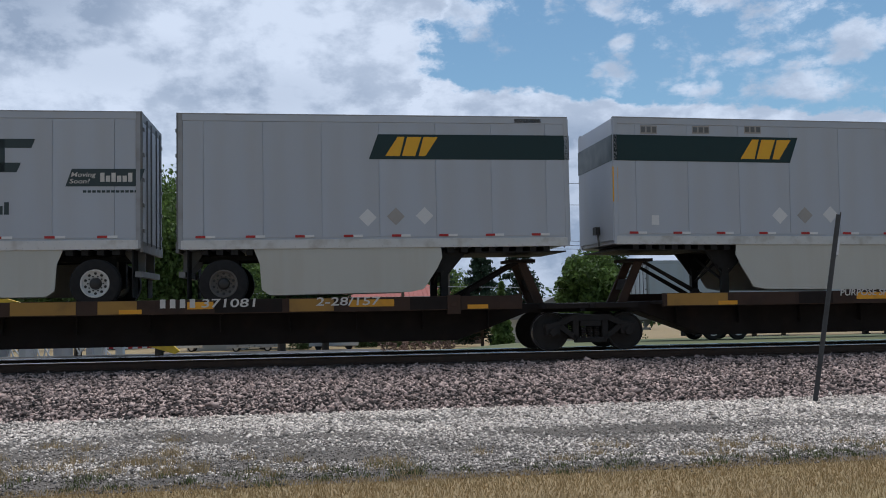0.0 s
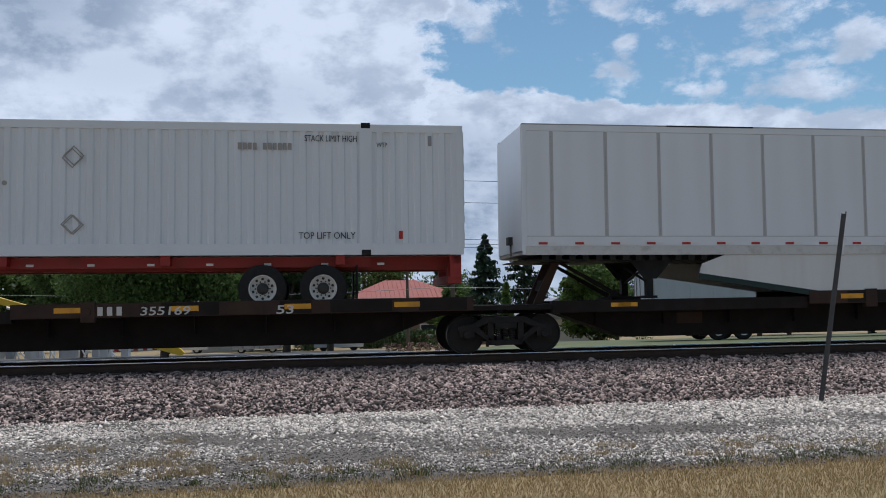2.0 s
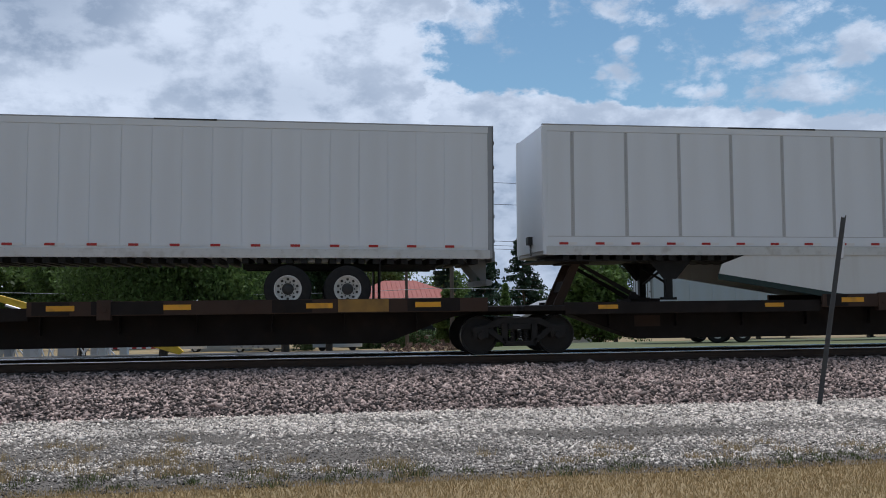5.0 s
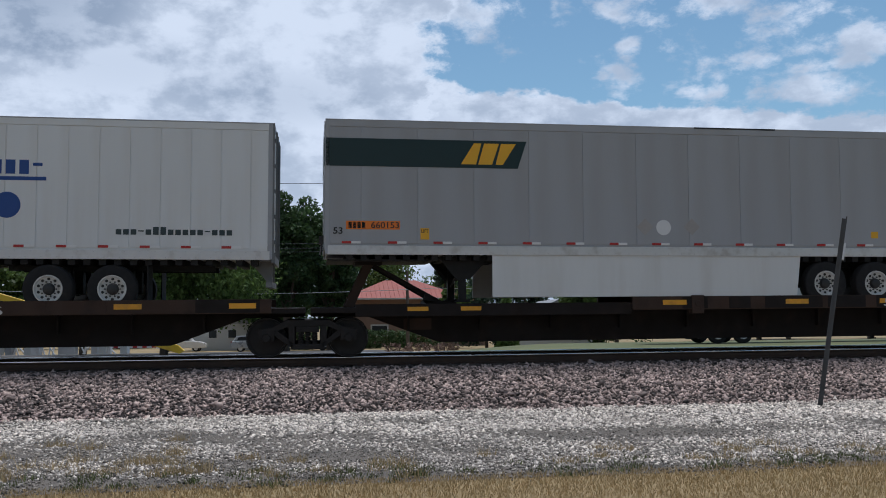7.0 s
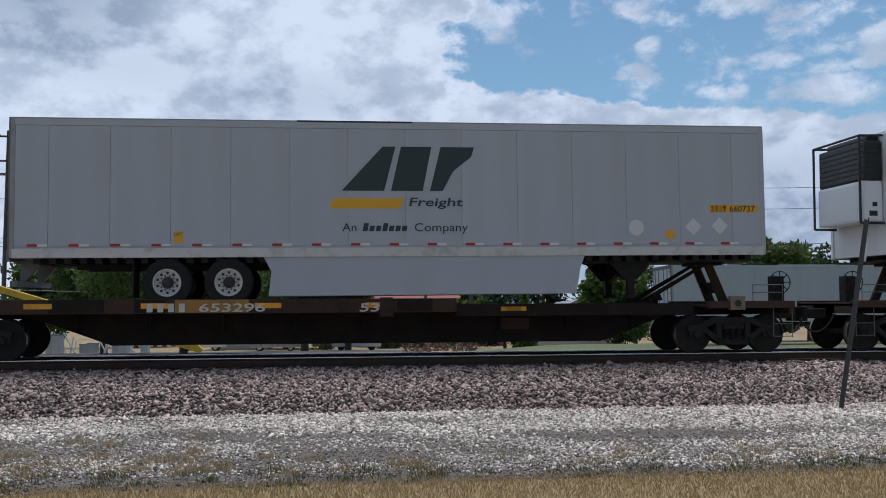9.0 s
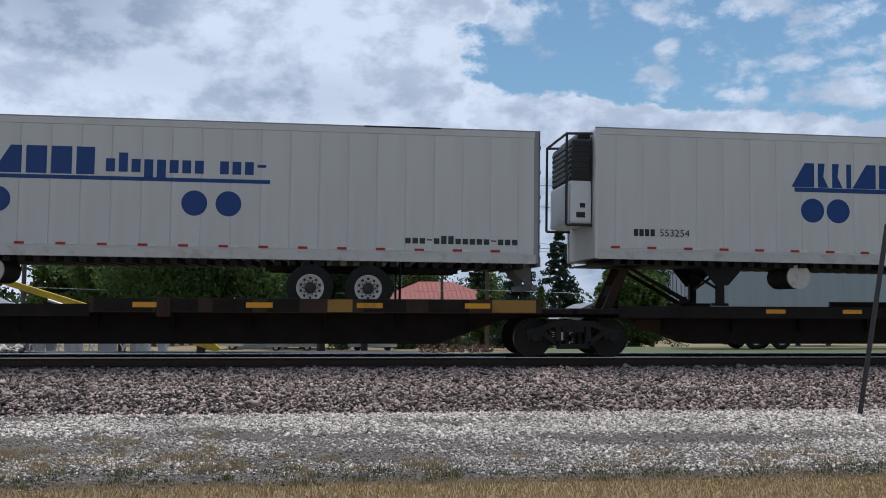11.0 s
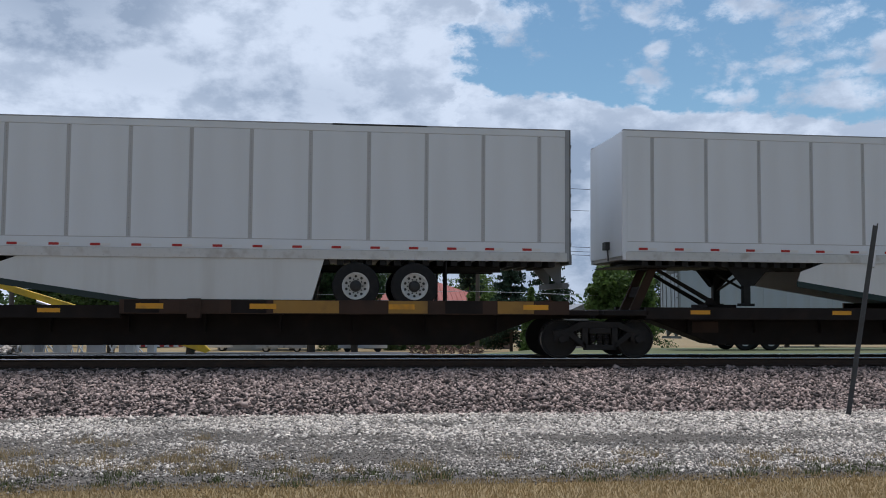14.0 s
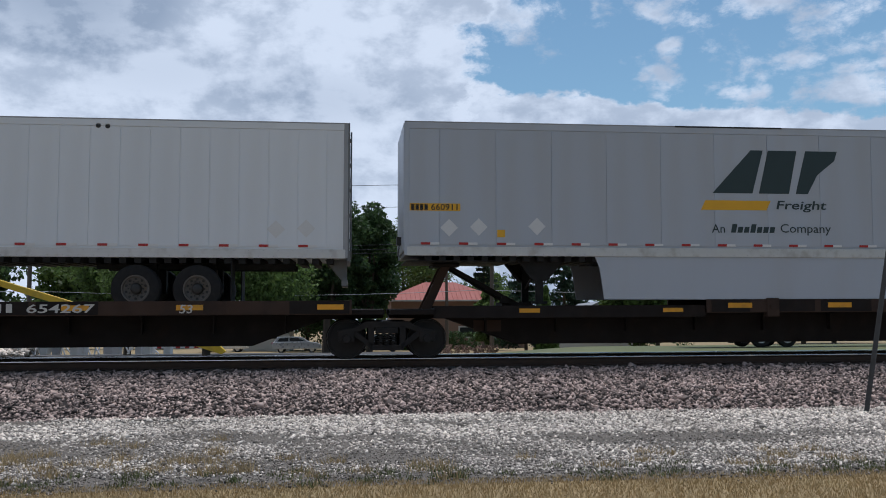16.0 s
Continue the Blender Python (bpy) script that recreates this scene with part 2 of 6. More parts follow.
leaf_c = material("conifer_foliage", (0.030, 0.060, 0.034), 0.7, 0, 0.25, 0.8, island=0.9, thin=0.45)
leaf_d = material("bright_willow_foliage", (0.115, 0.180, 0.045), 0.65, 0, 0.25, 0.8, island=0.9, thin=0.45)
bark = material("tree_bark", (0.10, 0.075, 0.055), 0.95, 0, 0.3, 6, bump=0.6)
pole_wood = material("utility_pole_wood", (0.12, 0.095, 0.075), 0.9, 0, 0.2, 6, bump=0.4)
wire_dark = material("cable_black", (0.03, 0.03, 0.032), 0.6)
post_steel = material("painted_steel_post", (0.10, 0.10, 0.10), 0.55, 0.5, 0.15, 14, (0.08, 0.05, 0.03), 0.4, 0.2)
roof_red = material("red_metal_roof", (0.33, 0.098, 0.075), 0.6, 0.1, 0.12, 2)
house_wall = material("brick_house_wall", (0.26, 0.17, 0.13), 0.9, 0, 0.2, 8)
shed_wall = material("pale_siding", (0.55, 0.56, 0.55), 0.7, 0, 0.1, 4)
window_dark = material("window_glass_dark", (0.03, 0.035, 0.04), 0.1)
car_silver = material("silver_car_paint", (0.50, 0.52, 0.55), 0.3, 0.4, 0.05, 8, coat=0.5)
car_white = material("white_car_paint", (0.78, 0.78, 0.78), 0.3, 0, 0.05, 8, coat=0.5)
boom_yellow = material("yellow_machine_paint", (0.72, 0.47, 0.03), 0.5, 0, 0.12, 6, (0.25, 0.16, 0.05), 0.4)
asphalt = material("yard_asphalt", (0.085, 0.083, 0.082), 0.9, 0, 0.3, 1.0, (0.16, 0.15, 0.13), 0.5, 0.4, 20)
iron_grey = material("worn_grab_iron", (0.16, 0.15, 0.14), 0.6, 0.3, 0.2, 20)
pad_tan = material("worn_tan_pad", (0.24, 0.19, 0.14), 0.85, 0, 0.3, 12, (0.08, 0.05, 0.035), 0.5)
hedge_leaf = material("hedge_foliage", (0.06, 0.11, 0.035), 0.8, 0, 0.25, 2, island=0.9)


# ---------- building blocks ----------
class Shape:
    """Collects solids into one mesh."""
    def __init__(self):
        self.v, self.f = [], []

    def add(self, verts, faces):
        n = len(self.v)
        self.v += [tuple(p) for p in verts]
        self.f += [tuple(i + n for i in face) for face in faces]
        return self

    def box(self, x0, x1, y0, y1, z0, z1):
        return self.add([(x, y, z) for z in (z0, z1) for y in (y0, y1) for x in (x0, x1)],
                        [(0, 2, 3, 1), (4, 5, 7, 6), (0, 1, 5, 4), (2, 6, 7, 3), (0, 4, 6, 2), (1, 3, 7, 5)])

    def prism(self, outline, y0, y1):
        """A closed outline of (x, z), drawn out from y0 to y1."""
        n = len(outline)
        return self.add([(x, y0, z) for x, z in outline] + [(x, y1, z) for x, z in outline],
                        [tuple(range(n)), tuple(range(2 * n - 1, n - 1, -1))] + [(i, i + n, (i + 1) % n + n, (i + 1) % n) for i in range(n)])

    def tube(self, a, b, r0, r1=None, sides=12):
        a, b = Vector(a), Vector(b)
        r1 = r0 if r1 is None else r1
        turn = (b - a).to_track_quat("Z", "Y")
        rim = [Vector((math.cos(2 * math.pi * i / sides), math.sin(2 * math.pi * i / sides), 0)) for i in range(sides)]
        return self.add([a + turn @ (p * r0) for p in rim] + [b + turn @ (p * r1) for p in rim],
                        [tuple(range(sides - 1, -1, -1)), tuple(range(sides, 2 * sides))]
                        + [(i, (i + 1) % sides, (i + 1) % sides + sides, i + sides) for i in range(sides)])

    def lathe(self, x, z, profile, sides=28, ends=True):
        """Rings of (radius, y) about an axle along y through (x, z)."""
        n = len(self.v)
        for r, y in profile:
            self.v += [(x + r * math.cos(2 * math.pi * i / sides), y, z + r * math.sin(2 * math.pi * i / sides)) for i in range(sides)]
        for k in range(len(profile) - 1):
            for i in range(sides):
                j = (i + 1) % sides
                self.f.append((n + k * sides + i, n + k * sides + j, n + (k + 1) * sides + j, n + (k + 1) * sides + i))
        if not ends:
            return self
        self.f.append(tuple(n + i for i in range(sides)))
        self.f.append(tuple(n + (len(profile) - 1) * sides + i for i in range(sides - 1, -1, -1)))
        return self

    def mesh(self, name, mat, bevel=0.0, smooth=False):
        me = bpy.data.meshes.new(name)
        me.from_pydata(self.v, [], self.f)
        bm = bmesh.new()
        bm.from_mesh(me)
        bmesh.ops.recalc_face_normals(bm, faces=bm.faces)
        if bevel:
            bmesh.ops.bevel(bm, geom=list(bm.edges), offset=bevel, segments=2, affect="EDGES", profile=0.6)
        bm.to_mesh(me)
        bm.free()
        if smooth:
            me.shade_smooth()
            me.set_sharp_from_angle(angle=radians(35))
        me.materials.append(mat)
        return me


def part(name, shape, mat, parent, label="", bevel=0.0, smooth=False):
    """ONE mesh object under a thing or a part. shape: a Shape, or a mesh to share."""
    me = shape if isinstance(shape, bpy.types.Mesh) else shape.mesh(name, mat, bevel, smooth)
    ob = new(name, me)
    ob.parent = parent
    return tagged(ob, label)


def thing(name, label, category, group="", at=(0, 0, 0)):
    ob = new(name)
    ob.location = at
    return tagged(ob, label, category, group)


def solid(name, shape, mat, label="", category="", kind="", group="", bevel=0.0, smooth=False):
    ob = new(name, shape.mesh(name, mat, bevel, smooth))
    return tagged(ob, label, category, group, kind)


def raw(name, verts, faces, mat):
    """A large mesh from arrays."""
    me = bpy.data.meshes.new(name)
    me.vertices.add(len(verts))
    me.vertices.foreach_set("co", np.asarray(verts, np.float32).ravel())
    faces = np.asarray(faces, np.int32)
    n, k = faces.shape
    me.loops.add(n * k)
    me.loops.foreach_set("vertex_index", faces.ravel())
    me.polygons.add(n)
    me.polygons.foreach_set("loop_start", np.arange(0, n * k, k, dtype=np.int32))
    me.polygons.foreach_set("loop_total", np.full(n, k, np.int32))
    me.update(calc_edges=True)
    me.validate()
    me.materials.append(mat)
    return me


# ---------- ground ----------
rng = np.random.default_rng(5)


def sheet(name, x0, x1, ys, zs, mat, label, step=2.0):
    """A strip of ground along the track, with a cross section ys, zs."""
    xs = np.arange(x0, x1 + 0.01, step)
    verts = [(x, y, z) for x in xs for y, z in zip(ys, zs)]
    m = len(ys)
    faces = [(i * m + j, (i + 1) * m + j, (i + 1) * m + j + 1, i * m + j + 1) for i in range(len(xs) - 1) for j in range(m - 1)]
    ob = new(name, raw(name, verts, faces, mat))
    return tagged(ob, label, "ground", "", "structure")


sheet("ground", -1500, 1500, [-700, -60, -11.2, -3.2, 3.2, 12, 30, 45, 66, 160, 2200],
      [GROUND, GROUND, GROUND, GROUND - 0.01, GROUND - 0.01, -0.92, -0.96, -1.1, -1.48, -1.55, -1.55], earth, "dry grass and soil beside the railway line", 50)
sheet("pavement_gravel", -40, 60, [-11.3, -10.6, -7, -3.0], [GROUND + 0.004, GROUND + 0.012, GROUND + 0.02, GROUND + 0.012], gravel_ground,
      "pale limestone gravel service road beside the track")
sheet("yard", -60, 6, [11.0, 30, 45, 64], [-0.90, -0.945, -1.085, -1.44], asphalt, "worn grey asphalt yard beyond the railway line", 6)
# a low green bank that rises beyond the line and carries the parked trailer
xs = np.concatenate([np.arange(2.0, 16.0, 1.0), np.arange(16.0, 121.0, 5.0)])
ys, zs = (9.0, 12.0, 15.0, 30.0, 37.0, 44.0), (-0.97, -0.75, -0.44, -0.42, -0.80, -1.14)
rise = np.clip((xs - 2.0) / 12.0, 0, 1)
rise = rise * rise * (3 - 2 * rise)
verts = [(x, y, -0.99 - 0.004 * (y - 9) + (z + 0.99 + 0.004 * (y - 9)) * r) for x, r in zip(xs, rise) for y, z in zip(ys, zs)]
faces = [(i * 6 + j, (i + 1) * 6 + j, (i + 1) * 6 + j + 1, i * 6 + j + 1) for i in range(len(xs) - 1) for j in range(5)]
tagged(new("lawn", raw("lawn", verts, faces, lawn)), "mown green bank beyond the railway line", "ground", "", "structure")
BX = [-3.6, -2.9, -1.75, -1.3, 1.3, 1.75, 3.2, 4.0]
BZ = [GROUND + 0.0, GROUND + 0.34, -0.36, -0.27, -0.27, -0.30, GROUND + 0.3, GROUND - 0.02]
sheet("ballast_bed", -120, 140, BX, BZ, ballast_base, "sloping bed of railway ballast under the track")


def bed(y):
    return np.interp(y, BX, BZ)


def stones(name, count, x0, x1, y0, y1, level, size, mat, label, flat=0.7, ragged=0.0, bare=0.0):
    """Loose broken stones, each with its own shape, strewn over a strip."""
    x = rng.uniform(x0, x1, count)
    y = rng.uniform(y0, y1, count)
    if ragged:                       # edges that wander and thin out
        wave = 0.25 * np.sin(x * 0.9 + 1.0) + 0.18 * np.sin(x * 2.3) + 0.12 * np.sin(x * 5.1 + 2.0)
        y = y + ragged * (wave + rng.normal(0, 0.35, count))
    if bare:                         # worn patches with few stones, drawn out along the wheel tracks
        worn = 0.17 * x + 0.9 * np.sin(x * 0.35 + y * 2.9) + np.sin(x * 1.3 + 2.2 * np.sin(y * 0.9)) + np.sin(x * 0.55 - y * 1.7 + 1.0) + 0.8 * np.sin(x * 3.1 + y * 2.3) + rng.normal(0, 1.2, count)
        keep = worn > np.quantile(worn, bare)
        x, y = x[keep], y[keep]
        count = len(x)
    s = size * rng.lognormal(0, 0.32, count)
    unit = np.array([(1, 0, 0), (-1, 0, 0), (0, 1, 0), (0, -1, 0), (0, 0, 1), (0, 0, -1)], float)
    tri = np.array([(0, 2, 4), (2, 1, 4), (1, 3, 4), (3, 0, 4), (2, 0, 5), (1, 2, 5), (3, 1, 5), (0, 3, 5)])
    v = unit[None] * rng.uniform(0.55, 1.25, (count, 6, 1)) + rng.normal(0, 0.22, (count, 6, 3))
    a = rng.uniform(0, 2 * np.pi, count)
    tilt = rng.normal(0, 0.6, count)
    ca, sa, ct, st = np.cos(a)[:, None], np.sin(a)[:, None], np.cos(tilt)[:, None], np.sin(tilt)[:, None]
    vx, vy, vz = v[..., 0], v[..., 1], v[..., 2] * flat
    vy, vz = vy * ct - vz * st, vy * st + vz * ct
    vx, vy = vx * ca - vy * sa, vx * sa + vy * ca
    p = np.stack([vx, vy, vz], -1) * s[:, None, None]
    p += np.stack([x, y, level(y) + s * 0.30 * flat], -1)[:, None]
    faces = (tri[None] + 6 * np.arange(count)[:, None, None]).reshape(-1, 3)
    ob = new(name, raw(name, p.reshape(-1, 3), faces, mat))
    return tagged(ob, label, "stones", "", "stuff")


stones("ballast_stones", 62000, -13, 19, -3.75, -0.85, bed, 0.034, ballast_stone, "broken pink and grey railway ballast stones", 0.65, 0.35)
level = lambda y: np.full_like(y, GROUND + 0.016)
stones("gravel_stones", 62000, -10, 17, -6.9, -3.2, level, 0.0285, gravel_stone, "pale crushed limestone chippings lying loose", 0.55, 0.6, 0.20)
stones("track_stones", 34000, -10, 16, -9.0, -6.6, level, 0.024, gravel_stone, "pale chippings sparse along the dark wheel track", 0.55, 0.5, 0.62)
stones("gravel_fines", 46000, -10, 16, -11.2, -6.2, level, 0.014, gravel_fine, "fine dark grey gravel in the wheel track", 0.7, 0.5)
stones("gravel_chips", 30000, -9, 15, -10.7, -8.7, level, 0.019, gravel_stone, "scattered pale chippings at the gravel's edge", 0.6, 0.5, 0.30)


def blades(name, count, place, tall, wide, mat, label, lean=0.35):
    x, y = place
    z0 = np.full(count, GROUND)
    hgt = tall * rng.lognormal(0, 0.35, count)
    a = rng.uniform(0, 2 * np.pi, count)
    dx, dy = np.cos(a) * wide, np.sin(a) * wide
    tx, ty = rng.normal(0, lean, count) * hgt, rng.normal(0, lean, count) * hgt
    base = np.stack([x, y, z0], -1)
    v = np.stack([base - np.stack([dx, dy, z0 * 0], -1), base + np.stack([dx, dy, z0 * 0], -1),
                  base + np.stack([tx, ty, hgt], -1)], 1)
    faces = np.arange(3 * count).reshape(-1, 3)
    ob = new(name, raw(name, v.reshape(-1, 3), faces, mat))
    return tagged(ob, label, "grass", "", "stuff")


def clumps(count, groups, x0, x1, y0, y1, spread):
    gx, gy = rng.uniform(x0, x1, groups), rng.uniform(y0, y1, groups)
    k = rng.integers(0, groups, count)
    return gx[k] + rng.normal(0, spread, count), gy[k] + rng.normal(0, spread, count)


blades("dry_grass", 90000, (rng.uniform(-6, 11, 90000), -14.4 + 3.35 * rng.uniform(0, 1, 90000) ** 0.8), 0.035, 0.005, dry_grass, "short dry straw-coloured grass")
blades("weed_tufts", 6000, clumps(6000, 130, -7, 12, -11.3, -10.3, 0.07), 0.060, 0.006, green_grass, "small green weeds at the gravel's edge")
blades("dry_tufts", 6000, clumps(6000, 70, -7, 12, -11.2, -9.3, 0.09), 0.085, 0.005, dry_grass, "dry grass tufts growing through gravel")
blades("straw_tufts", 3600, clumps(3600, 34, -8, -1.5, -9.6, -7.2, 0.10), 0.11, 0.004, dry_grass, "straw-coloured tufts rooted in the gravel")

# ---------- track ----------
tilt = pose(0, 0, 0, CANT)


def rail_profile(s, y, x0, x1, head=False):
    if head:
        turn = [radians(12 * k) for k in range(8)]
        near = [(-0.0375, -0.022)] + [(-0.0225 - 0.015 * math.cos(g), -0.017 + 0.015 * math.sin(g)) for g in turn] + [(-0.010, -0.0004)]
        pts = near + [(-a, b) for a, b in reversed(near)]
        n = len(pts)
        s.add([(x, y + a, b) for x in (x0, x1) for a, b in pts], [(i, i + 1, i + 1 + n, i + n) for i in range(n - 1)])
    else:
        pts = [(-0.035, -0.0135), (0.035, -0.0135), (0.034, -0.045), (0.010, -0.060), (0.010, -0.150), (0.070, -0.172), (0.070, -0.185),
               (-0.070, -0.185), (-0.070, -0.172), (-0.010, -0.150), (-0.010, -0.060), (-0.034, -0.045)]
        n = len(pts)
        s.add([(x, y + a, b) for x in (x0, x1) for a, b in pts], [(i, (i + 1) % n, (i + 1) % n + n, i + n) for i in range(n)] + [tuple(range(n)), tuple(range(2 * n - 1, n - 1, -1))])
    return s


for y in (-0.755, 0.755):
    rail = thing("rail", "long steel railway rail with a polished top", "rail", "rails of the track")
    rail.matrix_basis = tilt
    part("web", rail_profile(Shape(), y, -300, 400), rail_side, rail, "rusty brown web and foot")
    part("head", rail_profile(Shape(), y, -300, 400, True), rail_head, rail, "polished bright running surface", smooth=True)
sleeper = Shape().box(-0.11, 0.11, -1.3, 1.3, -0.36, -0.19).mesh("sleeper", tie_wood, 0.012)
plate = Shape().box(-0.09, 0.09, -0.90, -0.61, -0.192, -0.178).box(-0.02, 0.02, -0.86, -0.83, -0.18, -0.155).mesh("tie_plate", rail_side, 0.004)
for k in range(90):
    tie = new("sleeper", sleeper)
    tie.matrix_basis = tilt @ pose(-20 + 0.5 * k, 0, -0.004, 0, 0, random.uniform(-0.6, 0.6))
    tagged(tie, "weathered timber sleeper bedded in ballast", "sleeper", "sleepers of the track")
    part("tie_plate", plate, None, tie)


# ---------- trees ----------
def branch(s, a, b, r0, r1):
    s.tube(a, b, r0, r1, 7)


def leaves_mesh(centres, radii, per, size, mat, droop=0.0):
    n = len(centres)
    k = np.repeat(np.arange(n), per)
    d = rng.normal(0, 1, (len(k), 3))
    d /= np.linalg.norm(d, axis=1)[:, None]
    r = radii[k] * rng.uniform(0.35, 1.0, len(k)) ** 0.6
    p = centres[k] + d * r[:, None] * np.array([1, 1, 0.8])
    p[:, 2] -= droop * rng.uniform(0, 1, len(k)) ** 2
    a, b = rng.normal(0, 1, (2, len(k), 3))
    if droop:
        a = a * 0.7 + np.array([0, 0, -0.6])
    a /= np.linalg.norm(a, axis=1)[:, None]
    b -= a * (a * b).sum(1)[:, None]
    b /= np.linalg.norm(b, axis=1)[:, None]
    s = size * rng.uniform(0.6, 1.4, len(k))[:, None]
    v = np.stack([p - a * s, p + b * s * 0.55, p + a * s, p - b * s * 0.55], 1)
    return raw("crown", v.reshape(-1, 3), np.arange(4 * len(k)).reshape(-1, 4), mat)


def broadleaf(x, y, tall, wide, mat, label, seed, clear=0.12, size=0.17, count=85, per=240, droop=0.0, base=GROUND - 0.35):
    """Trunk, limbs and a crown of leaf clumps with an uneven outline."""
    r = np.random.default_rng(seed)
    tree = thing("tree", label, "tree", "trees beyond the line", (x, y, base))
    s = Shape()
    fork = tall * (clear + 0.10)
    branch(s, (0, 0, -0.2), (0.1, 0, fork), tall * 0.024, tall * 0.018)
    u = r.normal(0, 1, (count, 3))
    u /= np.linalg.norm(u, axis=1)[:, None]
    rad = r.uniform(0.25, 1.0, count) ** 0.5 * r.uniform(0.80, 1.10, count)
    mid = np.array([0, 0, tall * (1 + clear) / 2])
    c = mid + u * rad[:, None] * np.array([wide / 2, wide / 2, tall * (1 - clear) / 2]) * 0.88
    for j in range(9):
        end = Vector(c[j]) * 0.75 + Vector((0, 0, fork * 0.25))
        branch(s, (0.1, 0, fork * r.uniform(0.7, 1.0)), end, tall * 0.011, tall * 0.003)
    branch(s, (0.1, 0, fork), (0, 0, tall * 0.8), tall * 0.016, tall * 0.004)
    part("trunk", s, bark, tree)
    part("crown", leaves_mesh(c, r.uniform(0.09, 0.19, count) * wide, per, size, mat, droop), mat, tree)
    return tree


def conifer(x, y, tall, wide, mat, label, seed, base=GROUND - 0.35):
    r = np.random.default_rng(seed)
    tree = thing("conifer", label, "tree", "conifers beyond the line", (x, y, base))
    s = Shape()
    branch(s, (0, 0, -0.2), (0, 0, tall * 0.98), tall * 0.016, 0.02)
    centres, radii = [], []
    z = tall * 0.08
    while z < tall * 0.98:
        reach = wide / 2 * (1 - z / tall) ** 0.8
        for j in range(7):
            a = r.uniform(0, 2 * math.pi)
            l = reach * r.uniform(0.6, 1.1)
            tip = (l * math.cos(a), l * math.sin(a), z - 0.18 * l + r.uniform(-0.2, 0.2))
            branch(s, (0, 0, z), tip, 0.05, 0.012)
            for q in (0.45, 0.75, 1.0):
                centres.append((tip[0] * q, tip[1] * q, z + (tip[2] - z) * q))
                radii.append(0.16 + 0.26 * reach * (0.5 + 0.5 * q))
        z += tall * 0.045
    part("trunk", s, bark, tree)
    part("crown", leaves_mesh(np.array(centres), np.array(radii) * 0.62, 34, 0.13, mat, 0.12), mat, tree)
    return tree


BIG, DARKT, FIR = "large green deciduous tree in full summer leaf", "tall dark green deciduous tree in full leaf", "dark green conifer with drooping boughs"
broadleaf(-9.6, 42, 12.6, 15.5, leaf_d, "broad bright green tree in full summer leaf", 11, 0.14, 0.13, 170, 420, 0.25)
broadleaf(-17.0, 52, 12.9, 9, leaf_a, BIG, 12, 0.14, count=110)
broadleaf(-2.2, 60, 15.4, 7.5, leaf_b, DARKT, 13, 0.12, count=110)
broadleaf(1.6, 64, 13.8, 6.5, leaf_b, DARKT, 14, 0.12, count=90)
broadleaf(6.2, 92, 15.4, 13, leaf_a, BIG, 15, 0.08, count=120)
broadleaf(-4.5, 74, 11.0, 12, leaf_b, DARKT, 16, 0.05, count=90)
broadleaf(16.5, 94, 9.0, 9, leaf_a, BIG, 28, 0.05, count=80)
broadleaf(13.2, 66, 5.6, 4.5, leaf_a, "low green tree beside the red-roofed house", 29, 0.05, count=60)
conifer(15.7, 62, 10.2, 6.0, leaf_c, FIR, 17)
conifer(20.2, 66, 12.0, 6.5, leaf_c, FIR, 18)
conifer(15.1, 84, 13.2, 5.0, leaf_c, FIR, 27)
broadleaf(20.8, 45, 7.2, 6.5, leaf_a, "round green tree beside the parked trailer", 19, 0.08, count=90)
conifer(33.3, 78, 15.4, 10, leaf_b, "tall green conifer with feathery boughs", 20)
conifer(12.7, 39, 4.6, 1.6, leaf_d, "small light green conifer", 21)
for k, (x, tall) in enumerate(((48, 10.2), (54, 13.4), (60, 13.0), (66, 12.0), (73, 13.5), (-32, 12.6), (-40, 14.0), (-48, 13.0), (-22, 8.5))):
    broadleaf(x, 82 + 4 * (k % 3), tall, 10, leaf_a if k % 2 else leaf_b, BIG, 40 + k, 0.06, count=80, per=120, size=0.30)
far = []
for k in range(60):
    far.append((-190 + 8 * k + random.uniform(-2, 2), 205 + random.uniform(-8, 8), random.uniform(2.5, 6.0)))
wood = leaves_mesh(np.array(far), np.array([f[2] * 1.4 for f in far]), 90, 0.9, leaf_b)
tagged(new("far_woods", wood), "distant line of dark green woods", "woods", "", "stuff")


def stuff(ob):
    return tagged(ob, kind="stuff")


# ---------- lettering ----------
def text_mesh(text, mat, bold=0.0):
    cu = bpy.data.curves.new("lettering", "FONT")
    cu.body, cu.size, cu.offset, cu.extrude, cu.resolution_u = text, 1.0, bold, 0.002, 3
    ob = new("lettering", cu)
    bpy.context.view_layer.update()
    me = bpy.data.meshes.new_from_object(ob)
    bpy.data.objects.remove(ob)
    me.materials.clear()
    me.materials.append(mat)
    return me


def fit_mesh(me, x0, x1, z0, z1, y, slant=0.0):
    """Lays a flat drawing made in x, y into the upright rectangle x0..x1, z0..z1 on a side wall at y."""
    co = np.empty(len(me.vertices) * 3, np.float32)
    me.vertices.foreach_get("co", co)
    co = co.reshape(-1, 3)
    lo, hi = co.min(0), co.max(0)
    s = (co - lo) / np.maximum(hi - lo, 1e-6)
    out = np.stack([x0 + s[:, 0] * (x1 - x0), y - 0.004 + 0 * s[:, 0], z0 + s[:, 1] * (z1 - z0)], -1)
    out[:, 1] -= s[:, 2] * 0.003
    out[:, 0] += s[:, 1] * (z1 - z0) * slant
    me.vertices.foreach_set("co", out.ravel())
    me.update()
    return me


